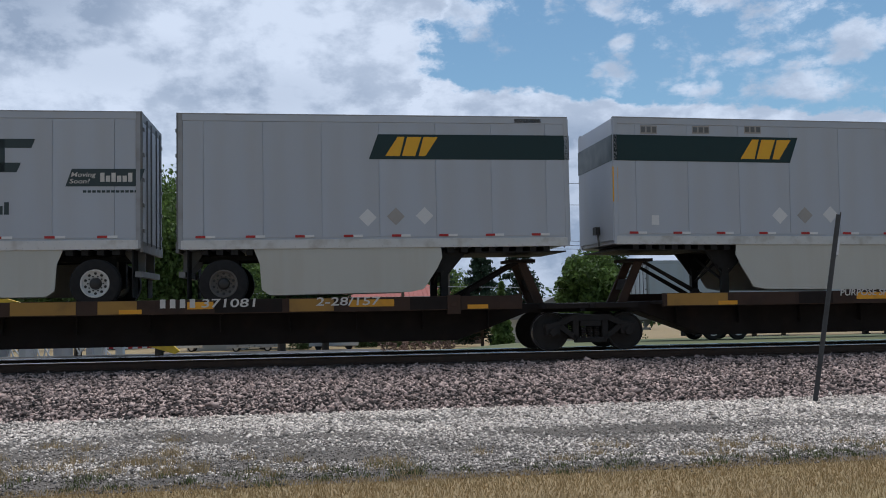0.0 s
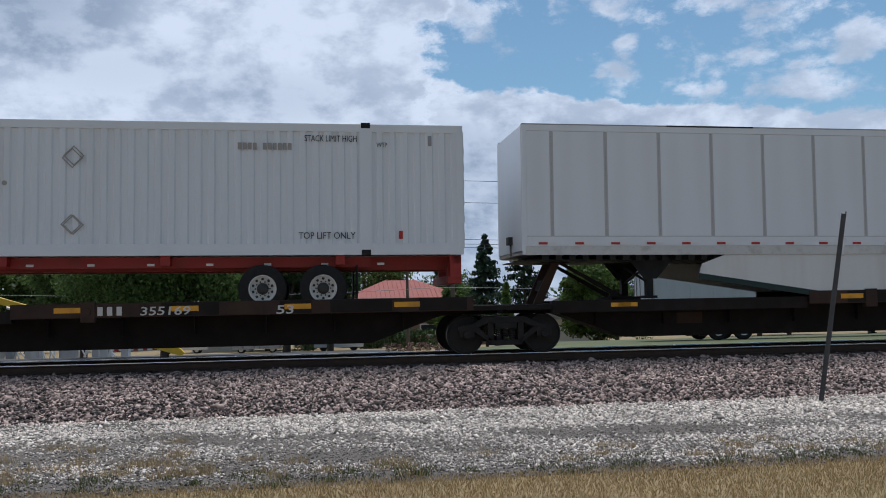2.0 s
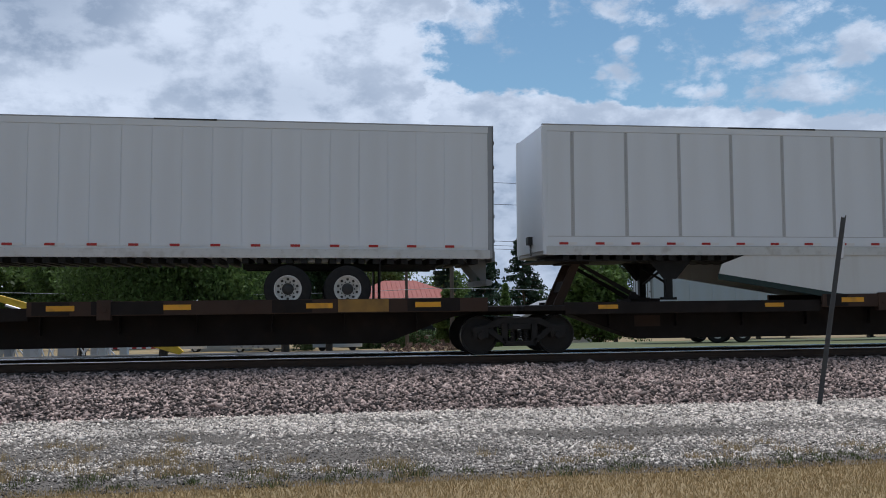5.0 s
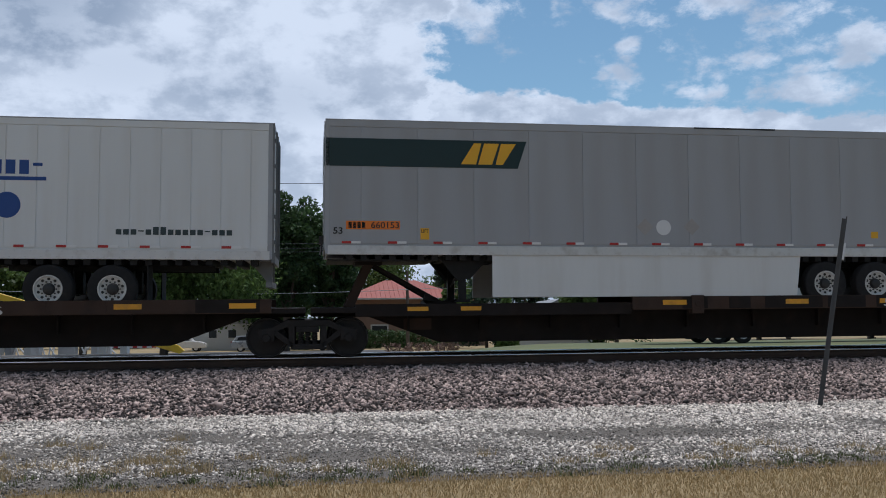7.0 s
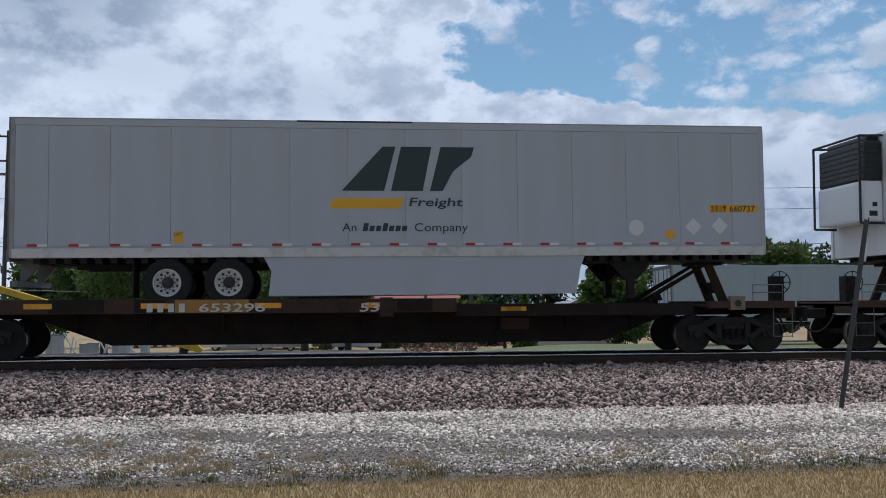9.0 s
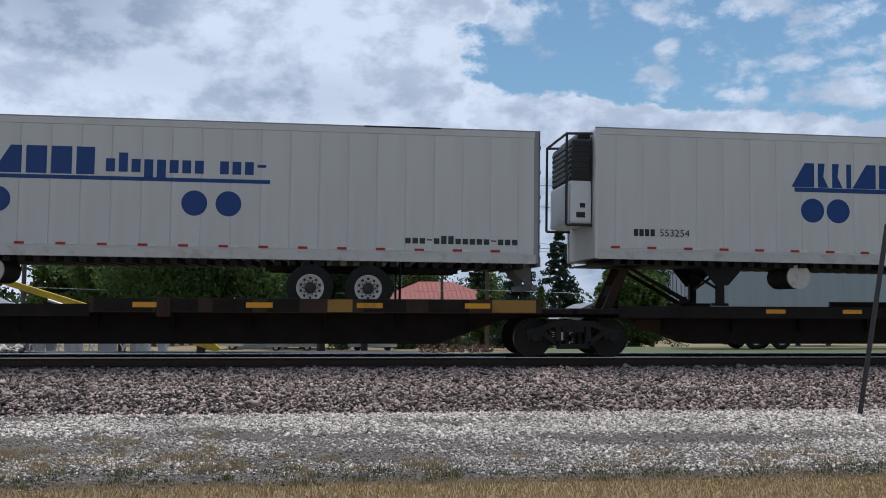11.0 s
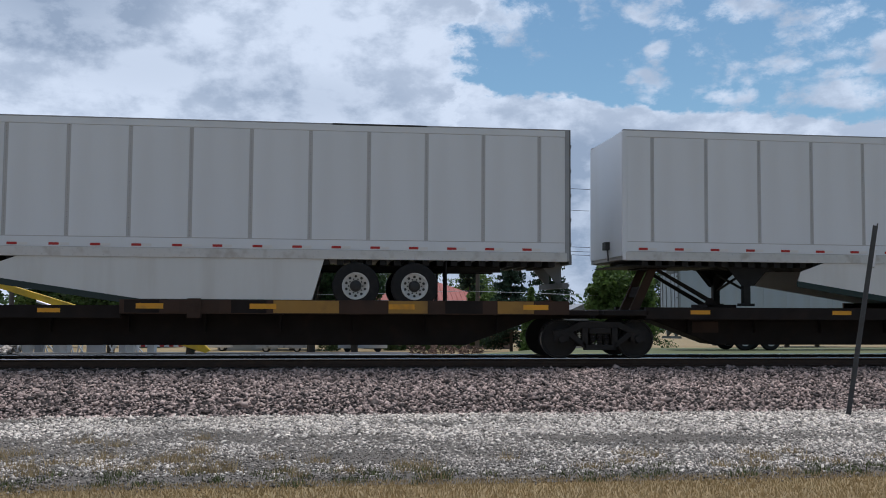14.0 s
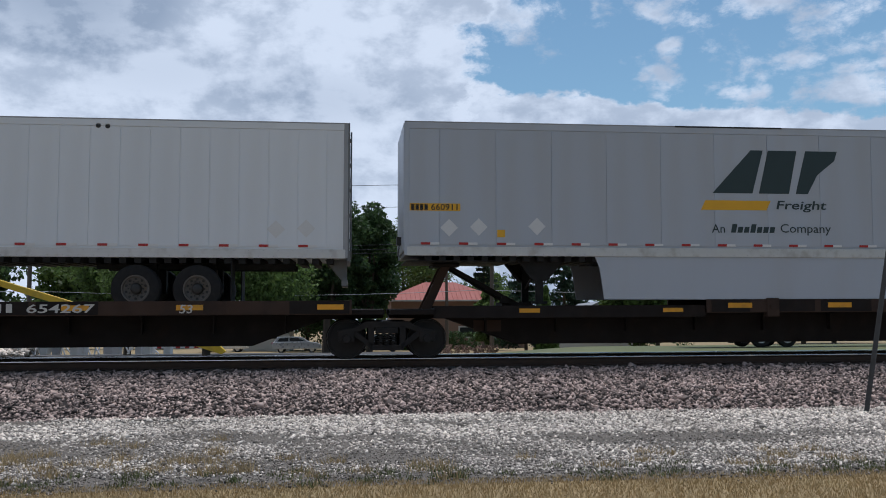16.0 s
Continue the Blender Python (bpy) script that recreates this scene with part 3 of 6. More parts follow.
def words(text, x0, x1, z0, z1, mat, parent, bold=0.0, slant=0.0, y=-1.302):
    return part("lettering", fit_mesh(text_mesh(text, mat, bold), x0, x1, z0, z1, y, slant), mat, parent)


def bars(pattern, x0, x1, z0, z1, mat, parent, slant=0.0, y=-1.302, name="lettering_bar", gap=0.25):
    """Plain upright bars where marks stand. pattern: H tall, x low, p hanging, - thin line, blank none."""
    n = len(pattern)
    w = (x1 - x0) / n
    for k, c in enumerate(pattern):
        if c == " ":
            continue
        hgt = {"H": 1.0, "x": 0.68, "p": 0.68, "-": 0.55}[c] * (z1 - z0)
        low = {"p": -0.28, "-": 0.40}.get(c, 0.0) * (z1 - z0)
        a, b = x0 + w * k + w * gap / 2, x0 + w * (k + 1) - w * gap / 2
        part(name, Shape().prism([(a + slant * low, z0 + low), (b + slant * low, z0 + low), (b + slant * hgt, z0 + hgt), (a + slant * hgt, z0 + hgt)], y - 0.004, y + 0.004), mat, parent)


def shape_on(outline, mat, parent, name="emblem", y=-1.302, deep=0.004):
    return part(name, Shape().prism(outline, y - deep, y + 0.004), mat, parent)


def disc(x, z, r, mat, parent, name="emblem", y=-1.302, rz=None, deep=0.004):
    rz = rz or r
    return shape_on([(x + r * math.cos(i * math.pi / 20), z + rz * math.sin(i * math.pi / 20)) for i in range(40)], mat, parent, name, y, deep)


def block(x0, x1, z0, z1, mat, parent, name="emblem", slant=0.0, y=-1.302, deep=0.004):
    h = z1 - z0
    return shape_on([(x0, z0), (x1, z0), (x1 + slant * h, z1), (x0 + slant * h, z1)], mat, parent, name, y, deep)


def placard(x, z, mat, parent, r=0.19):
    return shape_on([(x - r, z), (x, z - r), (x + r, z), (x, z + r)], mat, parent, "placard")


# ---------- road trailers ----------
def tyre_mesh():
    return Shape().lathe(0, 0, [(0.29, -0.13), (0.30, -0.145), (0.42, -0.15), (0.475, -0.135), (0.50, -0.105), (0.50, 0.105), (0.475, 0.135), (0.42, 0.15), (0.29, 0.14)], 32, False).mesh("wheel", tyre_rubber, 0, True)


def rim_mesh(mat):
    s = Shape().lathe(0, 0, [(0.292, -0.13), (0.285, -0.142), (0.262, -0.140), (0.245, -0.085), (0.20, -0.055), (0.12, -0.050), (0.02, -0.05)], 32, False)
    return s.mesh("rim", mat, 0, True)


def hub_mesh():
    return Shape().lathe(0, 0, [(0.125, -0.05), (0.115, -0.075), (0.10, -0.115), (0.07, -0.135), (0.02, -0.137)], 20).mesh("hub", hub_dark, 0, True)


def bolt_mesh():
    """Wheel nuts, and the dark hand holes round them."""
    s = Shape()
    for k in range(10):
        a = k * math.pi / 5
        s.tube((0.15 * math.cos(a), -0.045, 0.15 * math.sin(a)), (0.15 * math.cos(a), -0.085, 0.15 * math.sin(a)), 0.017, None, 6)
        a += math.pi / 10
        s.tube((0.208 * math.cos(a), -0.058, 0.208 * math.sin(a)), (0.208 * math.cos(a), -0.076, 0.208 * math.sin(a)), 0.030, None, 8)
    return s.mesh("bolt_ring", hub_dark)


TYRE, RIM_W, RIM_D, HUB, BOLTS = tyre_mesh(), rim_mesh(rim_white), rim_mesh(rim_dark), hub_mesh(), bolt_mesh()
TRAIN, DECK = [], 1.07


def add_wheel(parent, x, side, rim, z=DECK + 0.5):
    w = part("wheel", TYRE, None, parent)
    w.matrix_basis = pose(x, side * 1.14, z, 0, 0, 0 if side < 0 else 180)
    part("rim", RIM_W if rim == "white" else RIM_D, None, w, "white painted steel rim" if rim == "white" else "dirty dark steel rim")
    part("hub", HUB, None, w)
    if side < 0:
        tagged(part("bolt_ring", BOLTS, None, w), kind="stuff")


def trailer(u, zl, zr, front, label, long=16.15, skin=None, panel="smooth", skirt="full", reefer=False, rim="white", high=2.90,
            axles=(3.12, 4.37), legs=3.0, tape=0.82, skirt_mat=None, tail=None, rail_mat=None):
    """A box trailer whose end nearest the train's head lies at u. front: L or R, the end with the king pin."""
    skin = skin or white
    ob = thing("trailer", label, "trailer", "trailers on the train")
    TRAIN.append((ob, u, math.degrees(math.asin((zl - zr) / long))))
    z1, z0 = zl, zl - high

    def fx(d):
        return d if front == "L" else long - d

    def span(a, b):
        return (min(fx(a), fx(b)), max(fx(a), fx(b)))

    part("body", Shape().box(0.03, long - 0.03, -1.288, 1.29, z0 + 0.02, z1 - 0.03), post_grey if panel == "plate" else skin, ob, bevel=0.02)
    # side panels
    pitch, gap = {"plate": (1.235, 0.085), "smooth": (1.22, 0.010), "rib": (0.61, 0.024), "wide": (1.22, 0.010)}[panel]
    count = int((long - 0.5) / pitch)
    start = (long - count * pitch) / 2
    low, high_z = z0 + (0.42 if panel == "plate" else 0.24), z1 - 0.17
    me = Shape().box(gap / 2, pitch - gap / 2, -1.300, -1.284, low, high_z).mesh("side_panel", skin, 0.004)
    for k in range(count):
        p = part("side_panel", me, None, ob)
        p.location.x = start + k * pitch
    for a, b in ((0.10, start - gap / 2), (long - start + gap / 2, long - 0.10)):
        if b - a > 0.02:
            part("end_panel", Shape().box(a, b, -1.300, -1.284, low, high_z), skin, ob)
    if panel == "plate":
        part("scuff_panel", Shape().box(0.1, long - 0.1, -1.302, -1.284, z0 + 0.20, z0 + 0.405), skin, ob, bevel=0.004)
        s = Shape()
        for k in range(count + 1):
            for j in range(46):
                s.box(start + k * pitch - 0.006, start + k * pitch + 0.006, -1.292, -1.286, low + 0.04 + j * 0.05, low + 0.05 + j * 0.05)
        stuff(part("post_rivets", s, door_grey, ob))
    part("top_rail", Shape().box(0.02, long - 0.02, -1.306, -1.24, z1 - 0.165, z1 - 0.015).box(0.02, long - 0.02, 1.24, 1.306, z1 - 0.165, z1 - 0.015), skin if panel != "rib" else (rail_mat or skin), ob, bevel=0.012)
    part("roof_edge", Shape().box(0.0, long, -1.309, -1.20, z1 - 0.03, z1).box(0.0, long, 1.20, 1.309, z1 - 0.03, z1), edge_grey, ob, bevel=0.008)
    rnd = random.Random(int(u * 10))
    for k in range(rnd.choice((0, 1, 1, 2)) if long > 12 else 0):
        x = rnd.uniform(0.5, long - 3.5)
        part("roof_patch", Shape().box(x, x + rnd.uniform(1.0, 3.0), -1.3105, -1.22, z1 - 0.034, z1 + 0.002), hub_dark, ob, "dark tarred repair strip")
    part("roof", Shape().box(0.04, long - 0.04, -1.2, 1.2, z1 - 0.028, z1 - 0.006), white, ob)
    part("bottom_rail", Shape().box(0.05, long - 0.05, -1.309, -1.22, z0, z0 + 0.195).box(0.05, long - 0.05, 1.22, 1.309, z0, z0 + 0.195), rail_mat or rail_alu, ob, bevel=0.01)
    s = Shape()
    for x in np.arange(0.25, long - 0.3, 0.305):
        s.box(x, x + 0.02, -1.3125, -1.30, z0 + 0.03, z0 + 0.05).box(x + 0.1, x + 0.12, -1.3125, -1.30, z0 + 0.15, z0 + 0.165)
    stuff(part("rail_rivets", s, post_grey, ob))
    red, pale = Shape(), Shape()
    x = 0.35
    zt = z0 + (0.235 if panel != "plate" else 0.23)
    while x < long - 0.5:
        red.box(x, x + 0.20, -1.3135, -1.30, zt, zt + 0.05)
        pale.box(x + 0.20, x + 0.40, -1.3135, -1.30, zt, zt + 0.05)
        x += tape
    stuff(part("red_tape", red, tape_red, ob, "red reflective tape strips"))
    stuff(part("white_tape", pale, tape_white, ob, "white reflective tape strips"))
    # corner posts
    for x0, x1 in ((0.0, 0.10), (long - 0.10, long)):
        for y in (-1.308, 1.20):
            part("corner_post", Shape().box(x0, x1, y, y + 0.108, z0 + 0.01, z1 - 0.02),
                 (tail or edge_grey) if abs(fx(0) - x0) > 1 and abs(fx(0) - x1) > 1 else skin, ob, bevel=0.015)
    # rear doors
    r, out = (long, 1) if front == "L" else (0.0, -1)

    def ends_box(s, a, b, y0, y1, za, zb):
        return s.box(min(r + out * a, r + out * b), max(r + out * a, r + out * b), y0, y1, za, zb)

    frame_s = ends_box(Shape(), -0.02, 0.03, -1.30, 1.30, z1 - 0.2, z1 - 0.01)
    ends_box(ends_box(ends_box(frame_s, -0.02, 0.03, -1.305, -1.2, z0, z1), -0.02, 0.03, 1.2, 1.305, z0, z1), -0.02, 0.05, -1.3, 1.3, z0 - 0.06, z0 + 0.16)
    part("rear_frame", frame_s, tail or door_grey, ob, bevel=0.006)
    for y0, y1 in ((-1.19, -0.01), (0.01, 1.19)):
        door = part("door", ends_box(Shape(), 0.0, 0.035, y0, y1, z0 + 0.17, z1 - 0.21), skin, ob, bevel=0.008)
        for q in (0.28, 0.72):
            y = y0 + (y1 - y0) * (q if y0 < 0 else 1 - q)
            part("lock_rod", Shape().tube((r + out * 0.06, y, z0 + 0.10), (r + out * 0.06, y, z1 - 0.12), 0.018, None, 8), door_grey, door)
        for k in range(5):
            z = z0 + 0.35 + k * (high - 0.75) / 4
            part("hinge", ends_box(Shape(), 0.0, 0.055, y0 - 0.07 if y0 < -1 else y1 - 0.08, y0 + 0.10 if y0 < -1 else y1 + 0.07, z, z + 0.07), door_grey, door)
    # front wall
    f = fx(0)
    if reefer:
        o = -1 if front == "L" else 1

        def fb(s, a, b, y0, y1, za, zb):
            return s.box(min(f + o * a, f + o * b), max(f + o * a, f + o * b), y0, y1, za, zb)

        unit = part("reefer_unit", fb(Shape(), 0.0, 0.50, -1.0, 1.0, z1 - 2.12, z1 - 1.15), white, ob, "white lower cowl of the refrigeration unit", bevel=0.07)
        part("upper_cowl", fb(fb(Shape(), 0.0, 0.46, -1.0, 1.0, z1 - 1.15, z1 - 0.22), 0.0, 0.30, -0.9, 0.9, z1 - 0.22, z1 - 0.06), reefer_black, ob, "black grille cowl", bevel=0.06)
        g = Shape()
        for k in range(7):
            fb(g, 0.46, 0.485, -0.9, 0.9, z1 - 1.10 + k * 0.12, z1 - 1.06 + k * 0.12)
            fb(g, 0.10, 0.42, -1.018, -0.99, z1 - 1.10 + k * 0.12, z1 - 1.06 + k * 0.12)
        part("grille", g, hub_dark, unit)
        g = Shape()
        for y in (-1.02, 1.02):
            g.tube((f + o * 0.58, y, z1 - 2.15), (f + o * 0.58, y, z1 - 0.12), 0.03, None, 8)
            g.tube((f, y, z1 - 0.10), (f + o * 0.58, y, z1 - 0.12), 0.03, None, 8)
            g.tube((f, y, z1 - 2.15), (f + o * 0.58, y, z1 - 2.15), 0.03, None, 8)
        g.tube((f + o * 0.58, -1.02, z1 - 0.12), (f + o * 0.58, 1.02, z1 - 0.12), 0.03, None, 8)
        part("guard_frame", g, hub_dark if front == "L" else rail_alu, ob)
        block(f + o * 0.25 - 0.10, f + o * 0.25 + 0.10, z1 - 1.98, z1 - 1.86, letter_black, ob, "panel_mark", y=-1.0)
        block(f + o * 0.25 - 0.02, f + o * 0.25 + 0.10, z1 - 1.76, z1 - 1.66, letter_black, ob, "panel_mark", y=-1.0)
        g = Shape().tube((fx(4.75), -1.05, z0 - 0.30), (fx(4.75), -0.05, z0 - 0.30), 0.27, None, 24)
        tank = part("fuel_tank", g, under, ob, "black fuel tank slung below with a pale end", smooth=True)
        part("tank_cap", Shape().tube((fx(4.75), -1.09, z0 - 0.30), (fx(4.75), -1.045, z0 - 0.30), 0.275, None, 24).tube((fx(4.75), -1.11, z0 - 0.30), (fx(4.75), -1.08, z0 - 0.30), 0.06, None, 10), rim_white, tank, smooth=True)
    else:
        o = -1 if front == "L" else 1
        s = Shape().box(min(f, f + o * 0.02), max(f, f + o * 0.02), -1.28, 1.28, z0 + 0.1, z1 - 0.05)
        part("front_wall", s, skin, ob)
        s = Shape().box(min(f, f + o * 0.12), max(f, f + o * 0.12), -0.35, -0.1, z0 + 0.28, z0 + 0.46).tube((f + o * 0.06, -0.3, z0 + 0.28), (f + o * 0.10, -0.5, z0 + 0.02), 0.02, None, 6)
        part("air_coupling", s, hub_dark, ob)
    # running gear
    rear = [long - a for a in axles]
    mid = sum(rear) / len(rear)
    s = Shape()
    for y in (-0.55, 0.45):
        a, b = span(mid - 1.6, min(mid + 2.6, long - 0.3))
        part("slider_rail", Shape().box(a, b, y, y + 0.10, z0 - 0.22, z0 - 0.095), under, ob)
    for d in rear:
        a, b = span(d - 0.25, d + 0.30)
        part("axle", Shape().tube((fx(d), -1.15, DECK + 0.5), (fx(d), 1.15, DECK + 0.5), 0.065, None, 10)
             .box(a, b, -0.62, -0.38, DECK + 0.42, z0 - 0.1).box(a, b, 0.38, 0.62, DECK + 0.42, z0 - 0.1), under, ob)
    for x in np.arange(0.45, long - 0.4, 0.305):
        s.box(x, x + 0.14, -1.22, 1.22, z0 - 0.11, z0 + 0.02)
    stuff(part("underfloor", s, under, ob))
    a, b = span(0.05, 2.2)
    part("coupler_plate", Shape().box(a, b, -1.15, 1.15, z0 - 0.12, z0 - 0.092), under, ob)
    for d in rear:
        for side in (-1, 1):
            add_wheel(ob, fx(d), side, rim)
    d = rear[0] + (0.68 if len(rear) > 1 else 0.72)
    a, b = span(d, d + 0.02)
    for y in (-1.22, 0.62):
        part("mud_flap", Shape().box(a, b, y, y + 0.6, DECK + 0.20, z0), tyre_rubber, ob)
    s = Shape()
    for y in (-0.62, 0.55):
        s.prism([(fx(long - 0.02), z0), (fx(long - 0.50), z0), (fx(long - 0.12), z0 - 0.46), (fx(long - 0.02), z0 - 0.46)], y, y + 0.07)
    a, b = span(long - 0.13, long)
    s.box(a, b, -1.2, 1.2, z0 - 0.57, z0 - 0.45)
    part("bumper_bar", s, door_grey, ob)
    s = Shape()
    for y in (-0.92, 0.78):
        s.box(*span(legs - 0.08, legs + 0.08), y, y + 0.14, DECK + 0.16, z0)
        s.box(*span(legs - 0.16, legs + 0.16), y - 0.04, y + 0.18, DECK + 0.10, DECK + 0.16)
        s.tube((fx(legs), y + 0.07, DECK + 0.55), (fx(legs + 0.62), y + 0.07, z0 - 0.03), 0.03, None, 6)
        s.tube((fx(legs), y + 0.07, DECK + 0.55), (fx(legs - 0.50), y + 0.07, z0 - 0.03), 0.03, None, 6)
    s.tube((fx(legs), -0.85, DECK + 0.45), (fx(legs), 0.85, z0 - 0.2), 0.03, None, 6)
    s.tube((fx(legs), 0.85, DECK + 0.45), (fx(legs), -0.85, z0 - 0.2), 0.03, None, 6)
    part("landing_gear", s, under, ob)
    for y in (-0.94, 0.90):
        part("gusset_plate", Shape().prism([(fx(legs - 0.55), z0 - 0.02), (fx(legs + 0.60), z0 - 0.02), (fx(legs + 0.16), z0 - 0.52), (fx(legs - 0.14), z0 - 0.52)], y, y + 0.015), under, ob)
    if skirt:
        lo = DECK + 0.20
        end = rear[-1] - 0.72
        shapes = {"full": [(legs + 1.15, z0), (legs + 1.25, z0 - 0.25), (legs + 1.35, lo), (end - 0.10, lo), (end - 0.16, z0 - 0.3), (end, z0)],
                  "wedge": [(legs + 1.25, z0 - 0.02), (legs + 0.75, z0 - 0.50), (legs + 1.15, lo + 0.02), (end + 0.05, lo - 0.02), (end + 0.05, z0)],
                  "slope": [(legs + 1.65, z0), (legs + 1.10, z0 - 0.20), (legs + 1.02, z0 - 0.44), (legs + 3.75, lo + 0.02), (legs + 4.1, lo - 0.03), (end - 0.20, lo - 0.03), (end + 0.05, z0)],
                  "pup": [(2.86, z0), (2.84, z0 - 0.22), (2.95, z0 - 0.45), (3.25, lo + 0.12), (3.55, lo + 0.06), (rear[0] - 0.95, lo + 0.04), (rear[0] - 0.78, lo + 0.16), (rear[0] - 0.74, z0 - 0.3), (rear[0] - 0.62, z0)],
                  "short": [(6.4, z0), (6.4, lo), (end - 0.2, lo), (end + 0.05, z0)],
                  "long": [(legs + 0.6, z0), (legs + 0.6, lo), (end, lo + 0.02), (end + 0.1, z0)]}
        pts = [(fx(d), z) for d, z in shapes[skirt]]
        part("side_skirt", Shape().prism(pts, -1.278, -1.256), skirt_mat or skirt_white, ob, "pale side skirt below the floor", bevel=0.004)
        part("side_skirt", Shape().prism(pts, 1.256, 1.278), skirt_mat or skirt_white, ob)
        if skirt == "slope":
            edge = [(legs + 1.02, z0 - 0.44), (legs + 3.75, lo + 0.02), (legs + 4.1, lo - 0.03), (end - 0.20, lo - 0.03)]
            rim_line = [(fx(d), z + 0.03) for d, z in edge] + [(fx(d), z - 0.10) for d, z in reversed(edge)]
            part("skirt_edge", Shape().prism(rim_line, -1.284, -1.25), dark_green, ob, "dark rubber lower edge")
    return ob


# ---------- spine cars ----------
def wheelset_meshes():
    s = Shape().lathe(0, 0, [(0.10, -0.075), (0.16, -0.07), (0.20, -0.045), (0.37, -0.045), (0.385, -0.068), (0.415, -0.07)], 36, False).lathe(0, 0, [(0.02, -0.08), (0.10, -0.075)], 20)
    s.lathe(0, 0, [(0.415, -0.069), (0.42, 0.03), (0.445, 0.05), (0.44, 0.07), (0.02, 0.07)], 36, False)
    return s.mesh("wheel", wheel_steel, 0, True), Shape().lathe(0, 0, [(0.413, -0.0715), (0.4195, -0.066), (0.4225, -0.02), (0.424, 0.03)], 36, False).mesh("tread", wheel_rim, 0, True)


WHEEL, TREAD = wheelset_meshes()


def side_frame(y):
    """Cast bogie side frame with its openings, springs and axle boxes."""
    s = Shape()
    out = 0.07 * (-1 if y < 0 else 1)
    a, b = min(y - 0.06, y + 0.06), max(y - 0.06, y + 0.06)
    s.prism([(-1.06, 0.60), (-0.72, 0.66), (-0.45, 0.80), (0.45, 0.80), (0.72, 0.66), (1.06, 0.60), (1.06, 0.50), (0.74, 0.52), (0.42, 0.66), (-0.42, 0.66), (-0.74, 0.52), (-1.06, 0.50)], a, b)
    s.prism([(-0.80, 0.55), (-0.66, 0.60), (-0.28, 0.30), (-0.32, 0.20)], a, b)
    s.prism([(0.80, 0.55), (0.66, 0.60), (0.28, 0.30), (0.32, 0.20)], a, b)
    s.box(-0.36, 0.36, a, b, 0.18, 0.29)
    s.box(-0.40, -0.27, a, b, 0.28, 0.70).box(0.27, 0.40, a, b, 0.28, 0.70)
    for x in (-0.15, 0.0, 0.15):
        for k in range(5):
            s.tube((x, y, 0.29 + k * 0.05), (x, y, 0.325 + k * 0.05), 0.062, None, 10)
    s.box(-0.24, 0.24, a - 0.02, b + 0.02, 0.54, 0.66)
    for x in (-0.864, 0.864):
        s.box(x - 0.17, x + 0.17, a - 0.01, b + 0.01, 0.36, 0.60)
        s.tube((x, y, 0.42), (x, y + out * 1.9, 0.42), 0.10, 0.085, 14)
    return s.mesh("side_frame", truck_iron, 0.012)


FRAME_N, FRAME_F = side_frame(-1.0), side_frame(1.0)
BOLSTER = Shape().box(-0.2, 0.2, -0.95, 0.95, 0.55, 0.80).tube((-0.864, -0.95, 0.42), (-0.864, 0.95, 0.42), 0.075, None, 10).tube((0.864, -0.95, 0.42), (0.864, 0.95, 0.42), 0.075, None, 10).mesh("bolster", truck_iron)


def truck(car, x):
    t = part("truck", FRAME_N, None, car, "cast iron two-axle bogie")
    t.location.x = x
    part("side_frame", FRAME_F, None, t)
    part("bolster", BOLSTER, None, t)
    for dx in (-0.864, 0.864):
        for side in (-1, 1):
            w = part("wheel", WHEEL, None, t)
            w.matrix_basis = pose(dx, side * 0.77, 0.42, 0, 0, 0 if side < 0 else 180)
            w = part("wheel_tread", TREAD, None, t, "polished steel tread")
            w.matrix_basis = pose(dx, side * 0.77, 0.42, 0, 0, 0 if side < 0 else 180)


def hitch(car, x, toward_front):
    """The folding stand that carries a trailer's king pin."""
    q = toward_front
    top = part("hitch", Shape().box(x - 0.30, x + 0.30, -0.5, 0.5, 1.99, 2.06), car_brown, car, "brown folding trailer hitch", bevel=0.008)
    for y in (-0.42, 0.34):
        part("hitch_leg", Shape().prism([(x - 0.10, 2.0), (x + 0.10, 2.0), (x + q * 0.42 + 0.09, 1.05), (x + q * 0.42 - 0.13, 1.05)], y, y + 0.09), sill_rust, top, bevel=0.008)
        part("hitch_strut", Shape().prism([(x - q * 0.02, 2.0), (x - q * 0.16, 2.0), (x - q * 1.72, 1.14), (x - q * 1.50, 1.14)], y + 0.02, y + 0.08), car_brown, top, bevel=0.008)
    part("hitch_brace", Shape().prism([(x - 0.05 + q * 0.3, 1.35), (x + 0.05 + q * 0.3, 1.35), (x + 0.05 + q * 0.2, 1.6), (x - 0.05 + q * 0.2, 1.6)], -0.4, 0.4), car_brown, top)
    part("hitch_base", Shape().box(x - q * 1.61 - 0.35, x - q * 1.61 + 0.35, -0.5, 0.5, 1.055, 1.19)
         .prism([(x - q * 1.30 - 0.12, 1.18), (x - q * 1.30 + 0.12, 1.18), (x - q * 1.30 + 0.05, 1.34), (x - q * 1.30 - 0.05, 1.34)], -0.6, -0.49), car_brown, top, bevel=0.008)


